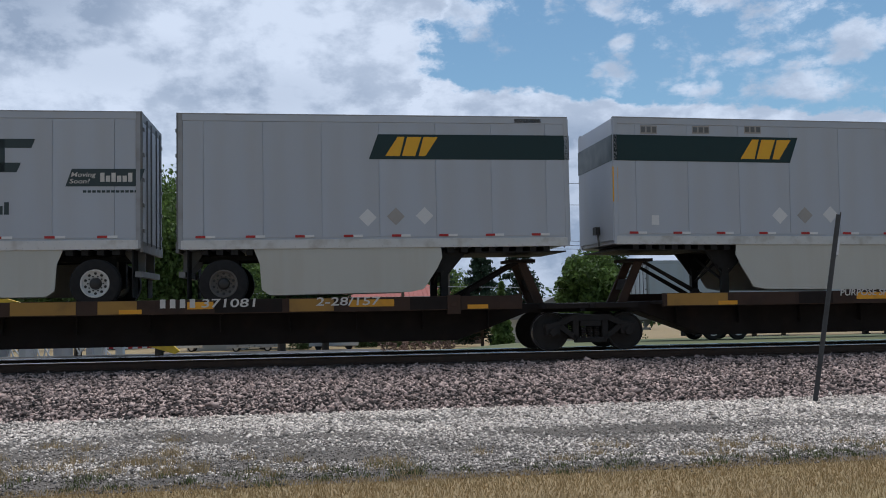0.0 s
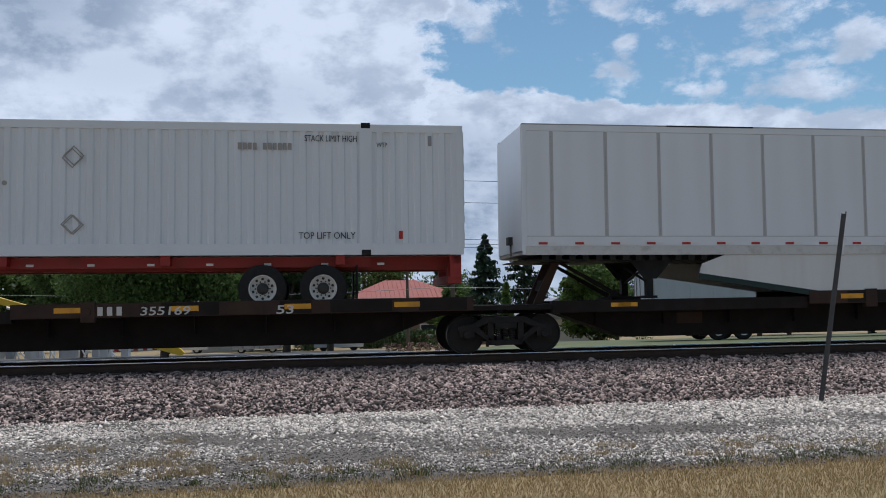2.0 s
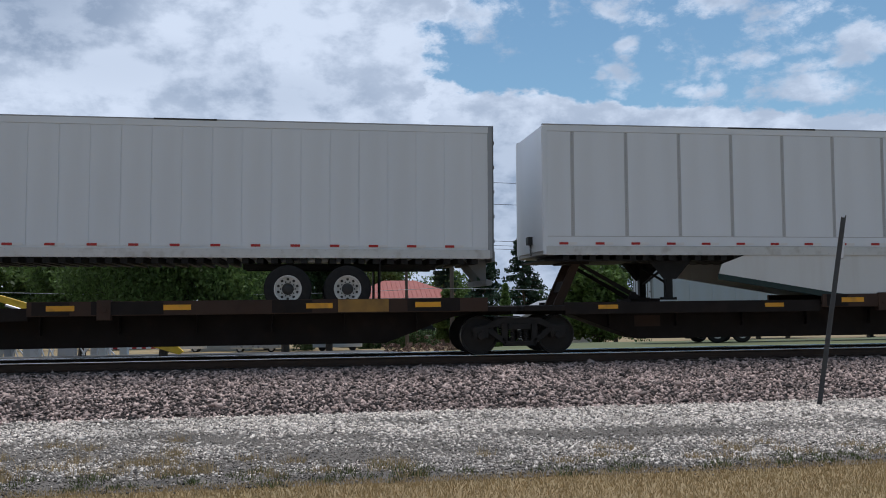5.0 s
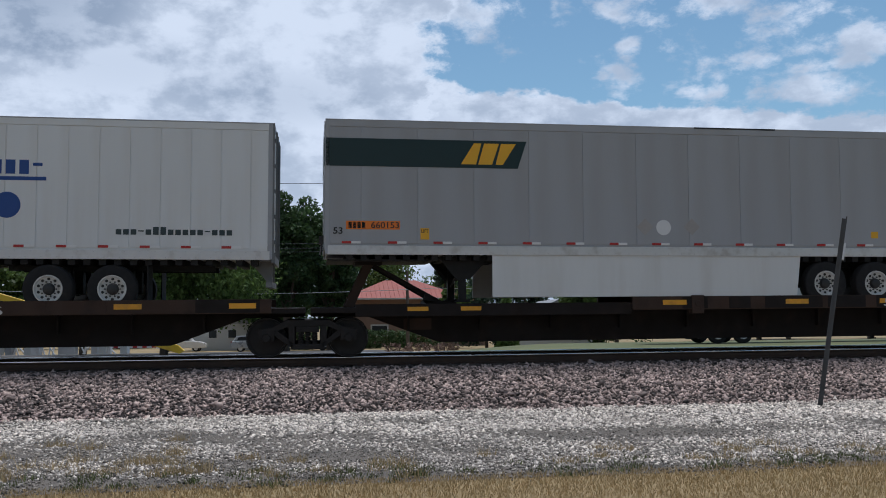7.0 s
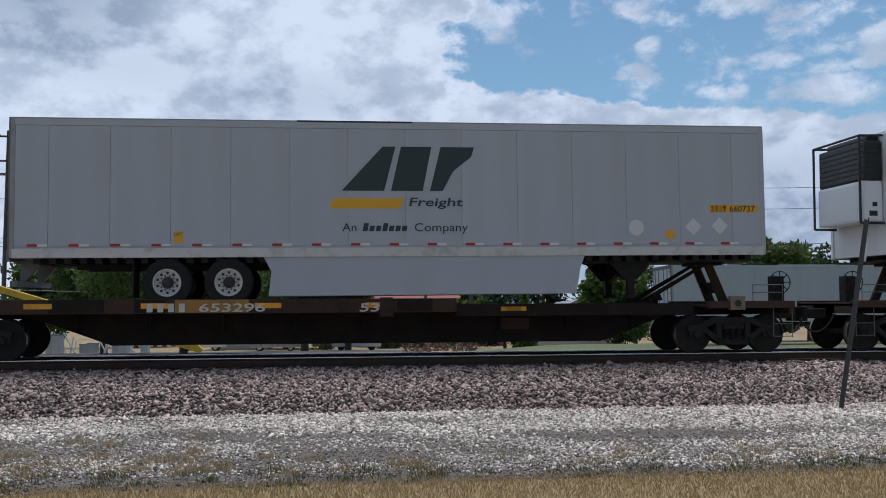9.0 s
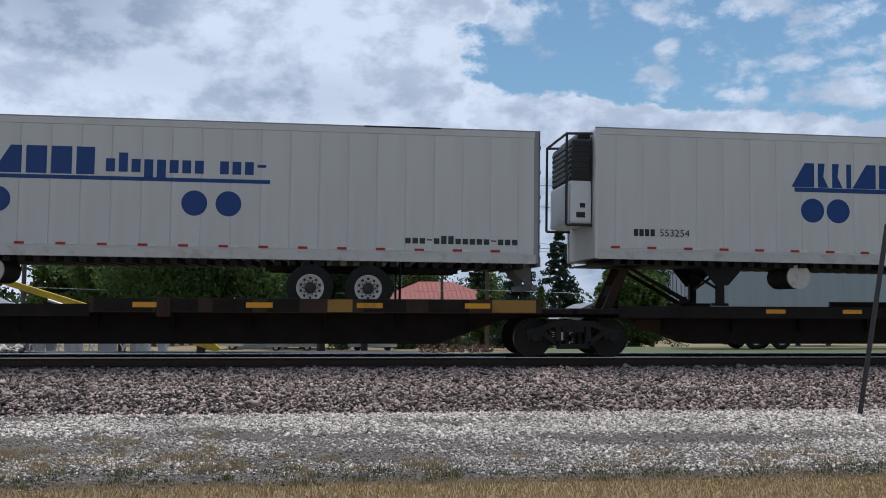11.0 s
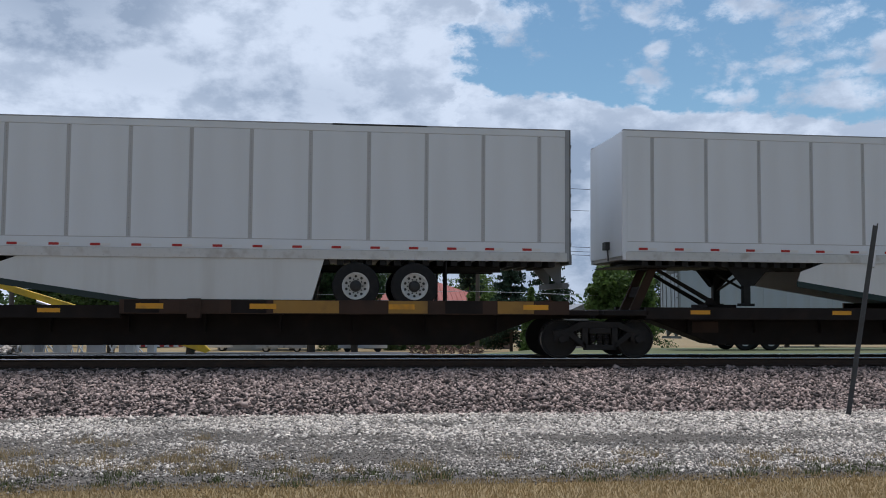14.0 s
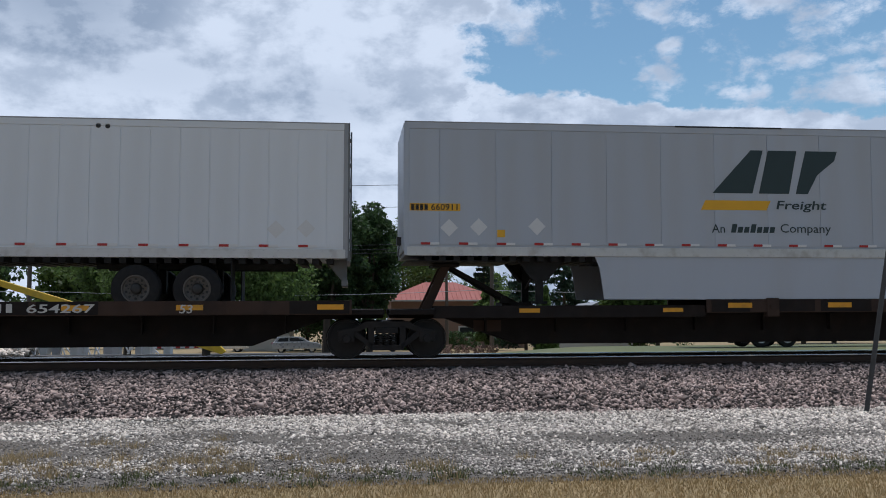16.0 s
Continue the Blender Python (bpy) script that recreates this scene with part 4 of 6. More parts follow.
def unit(car, a, b, wide, first=False, last=False, rnd=None, full=False):
    """One platform between two bogies: deep spine, tapered at the ends, with a kerbed platform under the trailer's wheels."""
    e0, e1 = (a - 1.35 if first else a + 0.06), (b + 1.35 if last else b - 0.06)
    lo, top = 0.27, 1.06
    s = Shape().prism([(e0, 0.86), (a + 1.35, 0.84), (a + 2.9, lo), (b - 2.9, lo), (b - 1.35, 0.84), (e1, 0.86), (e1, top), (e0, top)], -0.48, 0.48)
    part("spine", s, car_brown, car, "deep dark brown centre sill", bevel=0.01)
    n = int((b - a - 4) / 1.5)
    for k in range(n + 1):
        x = a + 2.2 + k * (b - a - 4.4) / n
        part("rib", Shape().prism([(x - 0.02, 0.55), (x + 0.02, 0.55), (x + 0.02, 1.0), (x - 0.02, 1.0)], -0.62, 0.62).box(x - 0.08, x + 0.08, -1.15, 1.15, 0.93, 0.998), car_brown, car)
    if full:
        w0, w1 = a + 1.6, b - 1.6
    else:
        w0, w1 = (b - 10.2, b - 0.75) if wide == "R" else (a + 0.75, a + 10.2)
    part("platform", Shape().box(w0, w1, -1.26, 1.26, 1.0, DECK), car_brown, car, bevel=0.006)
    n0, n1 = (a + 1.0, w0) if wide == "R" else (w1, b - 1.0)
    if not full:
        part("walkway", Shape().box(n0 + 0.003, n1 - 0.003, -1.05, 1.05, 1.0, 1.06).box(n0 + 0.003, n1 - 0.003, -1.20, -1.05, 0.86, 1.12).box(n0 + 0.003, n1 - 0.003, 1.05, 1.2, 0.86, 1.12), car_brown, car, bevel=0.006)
    for y in (-1.30, 1.22):
        part("kerb", Shape().box(w0, w1, y, y + 0.08, 0.95, 1.245), sill_rust, car, "worn rusty yellow kerb along the platform", bevel=0.008)
    x = w0 + 0.1
    while x < w1 - 1.0:              # worn paint along the kerb
        long = rnd.uniform(0.5, 1.5)
        m = rnd.choice((sill_yellow, sill_yellow, sill_rust, reflector, reflector, car_brown) if full else (sill_rust, sill_rust, car_brown, car_brown, car_brown, sill_yellow))
        z0, z1 = (1.05, 1.20) if m is reflector else (0.97, 1.235)
        if m is reflector:
            long = min(long, 0.95)
        part("sill_plate", Shape().box(x, min(x + long, w1 - 0.05), -1.306, -1.296, z0, z1), m, car)
        x += long + rnd.uniform(0.02, 0.6)
    if not full:
        x = w0 + rnd.uniform(0.3, 0.9)
        while x < w1 - 0.7:
            part("reflector", Shape().box(x, x + 0.55, -1.3105, -1.30, 1.055, 1.165), reflector, car, "faded orange reflector")
            x += rnd.choice((2.3, 2.3, 2.9))
        plate_at = rnd.uniform(n0 + 0.2, n1 - 1.3)
        part("data_panel", Shape().box(plate_at, plate_at + 0.62, -0.4875, -0.478, 0.55, 0.80), sill_rust, car, "faded stencilled data panel")
    for k in range(2):
        x = rnd.uniform(n0, n1 - 0.6) if not full else rnd.uniform(w0, w1)
        part("reflector", Shape().box(x, x + 0.45, -1.312 if full else -1.206, -1.19, 0.97, 1.06), reflector, car, "faded orange reflector")
    for x, y0 in ((e0, 0.0), (e1, 0.0)):
        q = 1 if x == e0 else -1
        if (x == e0 and first) or (x == e1 and last):
            px = a if x == e0 else b
            pad = part("jacking_pad", Shape().box(px - 0.17, px + 0.17, -1.33, -1.16, 0.96, 1.27), pad_tan, car, "worn tan jacking pad with a round hole", bevel=0.01)
            part("pad_hole", Shape().tube((px, -1.336, 1.11), (px, -1.325, 1.11), 0.075, None, 14), hub_dark, pad)
            part("end_sill", Shape().box(min(x, x + q * 0.12), max(x, x + q * 0.12), -1.25, 1.25, 0.86, 1.12).box(min(x, x + q * 2.0), max(x, x + q * 2.0), -1.30, -1.15, 1.0, 1.16).box(min(x, x + q * 2.0), max(x, x + q * 2.0), 1.15, 1.30, 1.0, 1.16)
                 .box(min(x, x + q * 2.0), max(x, x + q * 2.0), -1.15, 1.15, 1.03, 1.09), sill_rust, car, bevel=0.008)
            for dx0, h0, dx1, h1, y in ((0.25, 1.35, 0.95, 1.35, -1.22), (0.25, 1.12, 0.25, 1.52, -1.22), (0.06, 0.35, 0.06, 1.0, -1.26), (0.06, 0.65, 0.5, 0.65, -1.26)):
                iron = Shape().tube((x + q * dx0, y, h0), (x + q * dx1, y, h1), 0.011, None, 6)
                part("grab_iron", iron, iron_grey, car, "thin worn steel grab iron")
                k, up_ = (0.17, 1) if dx0 != dx1 and y == -1.22 else ((0.7, 0) if y == -1.22 else ((0.44, 0) if dx0 == dx1 else (-0.28, 1)))
                iron = Shape().tube((x + q * (dx0 + (0 if up_ else k)), y, h0 + (k if up_ else 0)), (x + q * (dx1 + (0 if up_ else k)), y, h1 + (k if up_ else 0)), 0.011, None, 6)
                part("grab_iron", iron, iron_grey, car, "thin worn steel grab iron")
            s = Shape().box(min(x + q * 0.05, x + q * 0.30), max(x + q * 0.05, x + q * 0.30), -0.9, -0.62, 1.1, 1.72).lathe(x + q * 0.18, 1.58, [(0.24, -0.98), (0.26, -0.97), (0.24, -0.95)], 20, False)
            for k in range(4):
                g = k * math.pi / 4
                s.tube((x + q * 0.18 - 0.24 * math.cos(g), -0.965, 1.58 - 0.24 * math.sin(g)), (x + q * 0.18 + 0.24 * math.cos(g), -0.965, 1.58 + 0.24 * math.sin(g)), 0.012, None, 6)
            part("hand_brake", s, under, car, "hand brake stand with its wheel", bevel=0.0)
            s = Shape().box(min(x, x - q * 0.55), max(x, x - q * 0.55), -0.11, 0.11, 0.74, 0.98).box(min(x - q * 0.5, x - q * 0.82), max(x - q * 0.5, x - q * 0.82), -0.17, 0.15, 0.68, 1.02)
            part("coupler", s, truck_iron, car, "cast steel knuckle coupler", bevel=0.02)
            s = Shape()
            prev = (x, -0.5, 0.85)
            for k in range(1, 9):
                g = k / 8
                p = (x - q * 0.75 * g, -0.5 + 0.3 * g, 0.85 - 1.5 * g * (1 - g) - 0.1 * g)
                s.tube(prev, p, 0.025, None, 6)
                prev = p
            part("air_hose", s, tyre_rubber, car)
        else:
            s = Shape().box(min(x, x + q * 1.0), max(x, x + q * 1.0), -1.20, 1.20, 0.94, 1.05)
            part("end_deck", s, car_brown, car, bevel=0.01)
    s = Shape()
    x = w0 + 1.5 if wide == "R" else w1 - 1.5
    s.box(x - 0.14, x + 0.14, -1.33, -1.15, 0.86, 1.27).tube((x, -1.345, 1.08), (x, -1.32, 1.08), 0.07, None, 12)
    part("jacking_pad", s, sill_rust, car, bevel=0.01)


def spine_car(trucks, wides, label, seed, marks=(), full=False, head=True, tail=True):
    """A string of platforms on shared bogies. marks: writing, from and to in metres from the first bogie, height."""
    car = thing("spine_car", label, "railway wagon", "wagons of the train")
    TRAIN.append((car, trucks[0], 0.0))
    rnd = random.Random(seed)
    rel = [t - trucks[0] for t in trucks]
    for k in range(len(rel) - 1):
        unit(car, rel[k], rel[k + 1], wides[k], first=head and k == 0, last=tail and k == len(rel) - 2, rnd=rnd, full=full)
    for x in rel:
        truck(car, x)
    for text, x0, x1, z in marks:
        if text.strip("H"):
            words(text, x0, x1, z + (0.03 if len(text) > 9 else 0.0), z + 0.18, letter_white, car, 0.012, 0.12, y=-1.312)
        else:
            bars(text, x0, x1, z, z + 0.18, letter_white, car, y=-1.312, gap=0.45)
    return car


def hitch_for(car, first, u, front, long=16.15, d=0.98):
    hitch(car, (u + d if front == "L" else u + long - d) - first, -1 if front == "L" else 1)


# ---------- beside and beyond the track ----------
def sign_post():
    p = thing("sign_post", "leaning grey steel post with a narrow sign seen edge-on", "sign post", "", (9.55, -4.4, GROUND))
    p.matrix_basis = pose(9.55, -4.4, GROUND, 0, 10.9, 0) @ pose(0, 0, 0, 0, 0, -30)
    s = Shape().prism([(-0.045, 0.0), (0.045, 0.0), (0.045, 3.66), (-0.045, 3.66)], -0.012, 0.0)
    s.prism([(-0.045, 0.0), (-0.03, 0.0), (-0.03, 3.66), (-0.045, 3.66)], -0.05, 0.0).prism([(0.03, 0.0), (0.045, 0.0), (0.045, 3.66), (0.03, 3.66)], -0.05, 0.0)
    part("channel", s, post_steel, p)
    part("sign_edge", Shape().box(0.02, 0.045, -0.05, 0.30, 3.22, 3.70), post_steel, p, "thin sign plate turned away", bevel=0.004)
    part("bracket", Shape().box(0.045, 0.085, -0.05, 0.05, 2.85, 3.18), rail_alu, p, bevel=0.004)
    for k in range(6):
        part("bolt", Shape().tube((0, -0.06, 0.4 + 0.5 * k), (0, -0.045, 0.4 + 0.5 * k), 0.012, None, 8), post_steel, p)


sign_post()


def utility_pole(x, y, base, tall, arms, lean=0.0):
    p = thing("utility_pole", "tall weathered wooden utility pole", "pole", "utility poles", (x, y, base))
    p.rotation_euler = (0, radians(lean), 0)
    part("shaft", Shape().tube((0, 0, -0.3), (0, 0, tall), 0.17, 0.11, 14), pole_wood, p, smooth=True)
    for k, z in enumerate(arms):
        part("crossarm", Shape().box(-1.2, 1.2, -0.24, -0.12, tall - z, tall - z + 0.12), pole_wood, p, bevel=0.01)
        for dx in (-1.05, -0.5, 0.5, 1.05):
            part("insulator", Shape().lathe(0, 0, [(0.04, -0.08), (0.06, -0.02), (0.03, 0.06)], 10).mesh("insulator", rim_white), None, p).matrix_basis = pose(dx, -0.18, tall - z + 0.18, 90)
    if arms:
        part("transformer", Shape().tube((0.42, -0.2, tall - 4.2), (0.42, -0.2, tall - 3.2), 0.24, None, 16), rail_alu, p, "grey transformer can", smooth=True)


utility_pole(-22.0, 45, -0.9, 15.2, (0.5, 2.2, 3.1))
utility_pole(10.0, 45, -0.9, 13.3, (), 0.6)
utility_pole(8.1, 58, -1.2, 6.6, ())
for z, y in ((6.9, 45.0), (6.6, 45.3), (6.3, 44.8), (3.4, 44.8), (11.2, 45.0), (9.6, 45.0)):
    s, prev = Shape(), None
    for k in range(41):
        x = -90 + 4.5 * k
        g = ((x + 22) % 32) / 32
        q = (x, y, z - 1.6 * g * (1 - g))
        if prev:
            s.tube(prev, q, 0.018, None, 5)
        prev = q
    solid("cable", s, post_grey if z < 5 else wire_dark, "thin overhead cable between utility poles", "cable", group="overhead cables")


def house():
    h = thing("house", "brick house with a red metal hip roof", "house", "", (9.8, 78, -1.6))
    part("wall", Shape().box(-5.6, 5.6, 0, 9, 0, 5.3), house_wall, h)
    x, e, t = 6.7, 5.25, 7.4
    v = [(-x, -1.0, e), (x, -1.0, e), (x, 10, e), (-x, 10, e), (-1.75, 4.4, t), (1.75, 4.4, t)]
    roof = part("roof", Shape().add(v, [(0, 1, 5, 4), (1, 2, 5), (2, 3, 4, 5), (3, 0, 4), (3, 2, 1, 0)]), roof_red, h, "red ribbed metal hip roof")
    for k in range(27):
        a = -6.5 + k * 0.5
        top = 4.4 if abs(a) <= 1.75 else -1.0 + 5.4 * (6.7 - abs(a)) / 4.95
        g = (top + 1.0) / 5.4
        part("seam", Shape().tube((a, -1.0, e + 0.03), (a, top, e + (t - e) * g + 0.03), 0.03, None, 5), roof_red, roof)
    part("porch_roof", Shape().add([(5.6, -1.0, 5.0), (9.3, -1.0, 4.75), (9.3, 7.0, 4.75), (5.6, 7.0, 5.0), (5.6, 3.0, 5.9), (7.4, 3.0, 5.6)],
         [(0, 1, 5, 4), (1, 2, 5), (2, 3, 4, 5), (0, 4, 3), (3, 2, 1, 0)]), roof_red, h, "lower red metal porch roof")
    part("porch_wall", Shape().box(5.6, 8.8, 0, 6.5, 0, 4.9), house_wall, h)
    part("gutter", Shape().box(-6.7, 6.7, -1.12, -1.0, 5.12, 5.27), shed_wall, h)
    for x0 in (-3.6, 1.6):
        w = part("window", Shape().box(x0, x0 + 1.9, -0.06, 0.0, 1.2, 2.5), rim_white, h, "white framed window")
        part("pane", Shape().box(x0 + 0.15, x0 + 1.75, -0.075, -0.05, 1.35, 2.35), window_dark, w)
    return h


house()


def small_house(x, y, z, w, tall, mat, label):
    h = thing("outbuilding", label, "building", "", (x, y, z))
    part("wall", Shape().box(-w / 2, w / 2, 0, 6, 0, tall), mat, h)
    part("roof", Shape().prism([(-w / 2 - 0.4, tall), (w / 2 + 0.4, tall), (0, tall + w * 0.25)], -0.4, 6.4), edge_grey, h)
    for k in (-0.22, 0.12):
        f = part("window", Shape().box(k * w, k * w + 0.9, -0.05, 0, tall * 0.45, tall * 0.80), rim_white, h)
        part("pane", Shape().box(k * w + 0.08, k * w + 0.82, -0.065, -0.045, tall * 0.48, tall * 0.77), window_dark, f)


small_house(-8.8, 72, -1.5, 5.5, 2.6, shed_wall, "small white sided house behind the yard")
small_house(19.2, 50, -1.0, 7.0, 1.9, shed_wall, "low pale shed beyond the lawn")
small_house(-24.5, 40, -0.8, 8.0, 1.7, shed_wall, "low pale shed at the yard's edge")


def parked_car(x, y, z, mat, label, suv, turn=0):
    c = thing("parked_car", label, "car", "parked cars", (x, y, z))
    c.rotation_euler = (0, 0, radians(turn))
    top = 1.66 if suv else 1.48
    body = [(-2.25, 0.35), (-2.28, 0.75), (-2.15, 0.98), (-1.2, 1.02), (1.05, 1.02), (1.9, 0.90), (2.25, 0.72), (2.28, 0.35)]
    cabin = [(-2.1, 0.98), (-1.75, top - 0.06), (-1.2, top), (0.1, top), (0.5, top - 0.08), (1.15, 1.0)]
    b = part("body", Shape().prism(body, -0.9, 0.9), mat, c, bevel=0.06)
    part("cabin", Shape().prism(cabin, -0.78, 0.78), mat, c, bevel=0.05)
    for pts in ([(-1.75, 1.05), (-1.55, top - 0.14), (-0.75, top - 0.1), (-0.75, 1.05)], [(-0.65, 1.05), (-0.65, top - 0.1), (0.1, top - 0.12), (0.85, 1.05)]):
        part("window", Shape().prism(pts, -0.80, -0.77), window_dark, c)
        part("window", Shape().prism(pts, 0.77, 0.80), window_dark, c)
    for dx in (-1.4, 1.4):
        for side in (-0.86, 0.74):
            w = part("wheel", Shape().lathe(dx, 0.33, [(0.2, side), (0.32, side + 0.01), (0.33, side + 0.06), (0.32, side + 0.11), (0.2, side + 0.12)], 20), tyre_rubber, c, smooth=True)
            part("rim", Shape().lathe(dx, 0.33, [(0.02, side - 0.01), (0.2, side - 0.005), (0.21, side + 0.02)], 16), rail_alu, w)
    part("headlight", Shape().box(2.05, 2.24, -0.88, -0.6, 0.66, 0.80), rim_white, c)
    part("tail_light", Shape().box(-2.26, -2.12, -0.88, -0.7, 0.75, 0.98), tape_red, c)


parked_car(2.4, 66, -1.5, car_white, "white hatchback car parked beyond the line", True, 180)
parked_car(-5.0, 66, -1.5, car_silver, "silver estate car parked beyond the line", False, 0)
parked_car(-12.2, 70, -1.5, car_white, "white pickup-sized car parked beside the house", True, 0)


def hedge(x0, x1, y, z, tall, label):
    n = int((x1 - x0) * 26)
    c = np.stack([rng.uniform(x0, x1, n), y + rng.uniform(-0.6, 0.6, n), z + rng.uniform(0.1, tall, n)], -1)
    h = new("hedge", leaves_mesh(c, np.full(n, 0.35), 40, 0.10, hedge_leaf))
    tagged(h, label, "hedge")


hedge(4.6, 12.6, 71, -1.5, 1.7, "dense dark green clipped hedge before the house")
hedge(-1.8, 0.2, 68, -1.5, 2.0, "rounded dark green shrub")
c = np.stack([rng.uniform(4.5, 9.5, 110), rng.uniform(38, 40, 110), rng.uniform(-0.95, -0.50, 110)], -1)
tagged(new("tall_weeds", leaves_mesh(c, np.full(110, 0.14), 20, 0.06, weed_brown)), "tall brownish seeding weeds beyond the rails", "weeds", "", "stuff")


def boom_machine():
    m = thing("boom_machine", "yellow boom of a parked machine", "machine", "", (0, 0, 0))
    part("boom", Shape().prism([(-16.6, 3.36), (-16.6, 3.10), (-5.55, -0.42), (-5.35, -0.30), (-5.6, -0.06)], 19.6, 19.9), boom_yellow, m, bevel=0.03)
    part("hydraulic_ram", Shape().tube((-12.5, 19.5, 1.75), (-8.6, 19.5, 0.45), 0.06, None, 10), rail_alu, m)
    part("base_frame", Shape().box(-18.0, -16.1, 19.2, 20.6, -0.91, 0.1), boom_yellow, m, bevel=0.04)
    part("mast", Shape().box(-17.0, -16.6, 19.5, 20.1, 0.1, 3.36), boom_yellow, m, bevel=0.03)


boom_machine()
bar = thing("barrier", "red and white striped barrier rail", "barrier", "", (-9.6, 24, -0.45))
part("rail_bar", Shape().box(0, 3.4, 0, 0.06, 0.22, 0.36), tape_white, bar)
for k in range(8):
    part("stripe", Shape().box(0.05 + k * 0.43, 0.25 + k * 0.43, -0.005, 0.0, 0.22, 0.36), tape_red, bar)
for x in (0.1, 3.2):
    part("foot", Shape().box(x, x + 0.08, -0.2, 0.26, 0.0, 0.22), tape_white, bar)
rnd = random.Random(9)
for k in range(16):
    x = -15.2 + k * 0.46
    if k % 3 == 2:
        ob = thing("stacked_frame", "pale steel frame leaning in the yard", "frame", "frames in the yard", (x, 22.5 + rnd.uniform(-0.6, 0.6), -0.45))
        for q in range(4):
            s = Shape()
            s.tube((rnd.uniform(-0.3, 0.3), 0, 0), (rnd.uniform(-0.5, 0.5), 0.2, rnd.uniform(0.5, 0.95)), 0.035, None, 6)
            part("bar", s, rail_alu, ob)
    else:
        ob = thing("yard_crate", "pale weathered crate standing in the yard", "crate", "crates in the yard", (x, 22.5 + rnd.uniform(-0.6, 0.6), -0.45))
        w, h = rnd.uniform(0.25, 0.42), rnd.uniform(0.35, 0.85)
        part("box", Shape().box(-w / 2, w / 2, -0.3, 0.3, 0, h), rnd.choice((shed_wall, rail_alu, post_grey, edge_grey)), ob, bevel=0.015)
        part("lid", Shape().box(-w / 2 - 0.02, w / 2 + 0.02, -0.32, 0.32, h, h + 0.04), edge_grey, ob)
heap = stones("gravel_heap", 700, -15.9, -14.3, 21.5, 23.5, lambda y: -0.45 + 0.35 * (1 - np.abs(y - 22.5)), 0.10, gravel_stone, "small heap of pale gravel in the yard")


# ---------- the train ----------
LABEL = "brown articulated spine car carrying road trailers"
C = [[-11.4, 6.22, 24.4, 42.2], [46.5, 62.85, 80.05, 96.3], [100.5, 117.0, 134.3, 151.4, 168.6, 185.15], [189.4, 205.75, 223.05, 240.2, 257.4, 273.9],
     [278.0, 294.6, 311.8, 329.05, 346.4, 362.75], [367.02, 383.52, 400.77, 417.92, 435.12, 451.57], [455.92, 472.42, 489.62, 506.82]]
car_a = spine_car(C[0], "LLL", LABEL, 1, (('HHHH', 8.37, 9.16, 1.08), ('371081', 9.24, 10.32, 1.08), ('2-28/157', 11.58, 12.92, 1.08), ('PURPOSE SPINE CAR', 23.46, 25.46, 1.10), ('HHH', 27.44, 28.35, 1.09), ('2-28/157', 40.76, 42.04, 1.10), ('HHHH', 43.32, 44.21, 1.07), ('371081', 44.26, 45.27, 1.08),), full=True, head=False)
car_b = spine_car(C[1], "RRL", LABEL, 2, (('HHHH', 7.61, 8.36, 0.99), ('355169', 8.68, 9.67, 0.98), ('53', 11.42, 11.77, 0.96), ('53', 26.12, 26.46, 0.93), ('ALL PURPOSE SPINE CAR', 28.23, 29.91, 0.95), ('53', 37.99, 38.35, 0.93), ('HHHH', 40.11, 40.86, 0.95), ('355169', 41.17, 42.17, 0.97),))
car_c = spine_car(C[2], "RRRRL", LABEL, 3, (('HHHH', 8.04, 8.88, 1.00), ('653316', 9.20, 10.51, 0.99), ('53', 12.62, 13.00, 0.96), ('53', 29.78, 30.19, 1.00),))
car_d = spine_car(C[3], "RRRRL", LABEL, 4, (('HHHH', 7.89, 8.74, 0.96), ('653296', 8.98, 10.29, 0.96), ('53', 29.43, 29.81, 0.99), ('ALL PURPOSE', 42.23, 43.34, 0.95), ('53', 46.71, 47.09, 0.96), ('53', 63.94, 64.36, 0.96), ('HHHH', 71.72, 72.58, 0.98), ('653296', 72.81, 74.16, 0.98), ('53', 76.13, 76.53, 0.97),))
car_e = spine_car(C[4], "RRRRL", LABEL, 5, (('53', 72.87, 73.26, 0.95), ('HHHH', 74.16, 74.77, 0.94), ('753134', 75.01, 76.19, 0.95),))
car_f = spine_car(C[5], "RRRRL", LABEL, 6, (('HHHH', 7.88, 8.34, 0.98), ('554299', 8.39, 9.14, 0.98), ('53', 11.03, 11.37, 0.97), ('53', 61.39, 61.59, 0.94), ('HHHH', 71.94, 72.40, 0.96), ('554299', 72.42, 73.17, 0.96), ('53', 75.76, 75.93, 0.97),))
car_g = spine_car(C[6], "RRR", LABEL, 7, (('HHHH', 8.06, 8.91, 1.02), ('654267', 9.14, 10.48, 1.01), ('53', 12.19, 12.45, 0.99),), tail=False)

PUP = dict(long=8.35, skin=grey_white, skirt="pup", axles=(0.91,), legs=2.75, tape=1.02, skirt_mat=skirt_cream, high=2.86)
t_pups = []
for u, zl, zr, f, rim in ((-11.71, 5.12, 5.16, "L", "white"), (-2.62, 5.14, 5.17, "R", "dark"), (6.72, 5.20, 5.14, "L", "dark"), (15.90, 5.18, 5.09, "R", "white"), (25.33, 5.20, 5.17, "L", "dark"), (34.31, 5.15, 5.07, "R", "dark")):
    t_pups.append(trailer(u, zl, zr, f, "short grey-white box trailer with a dark green band", rim=rim, **PUP))
    hitch_for(car_a, C[0][0], u, f, 8.35, 0.9)

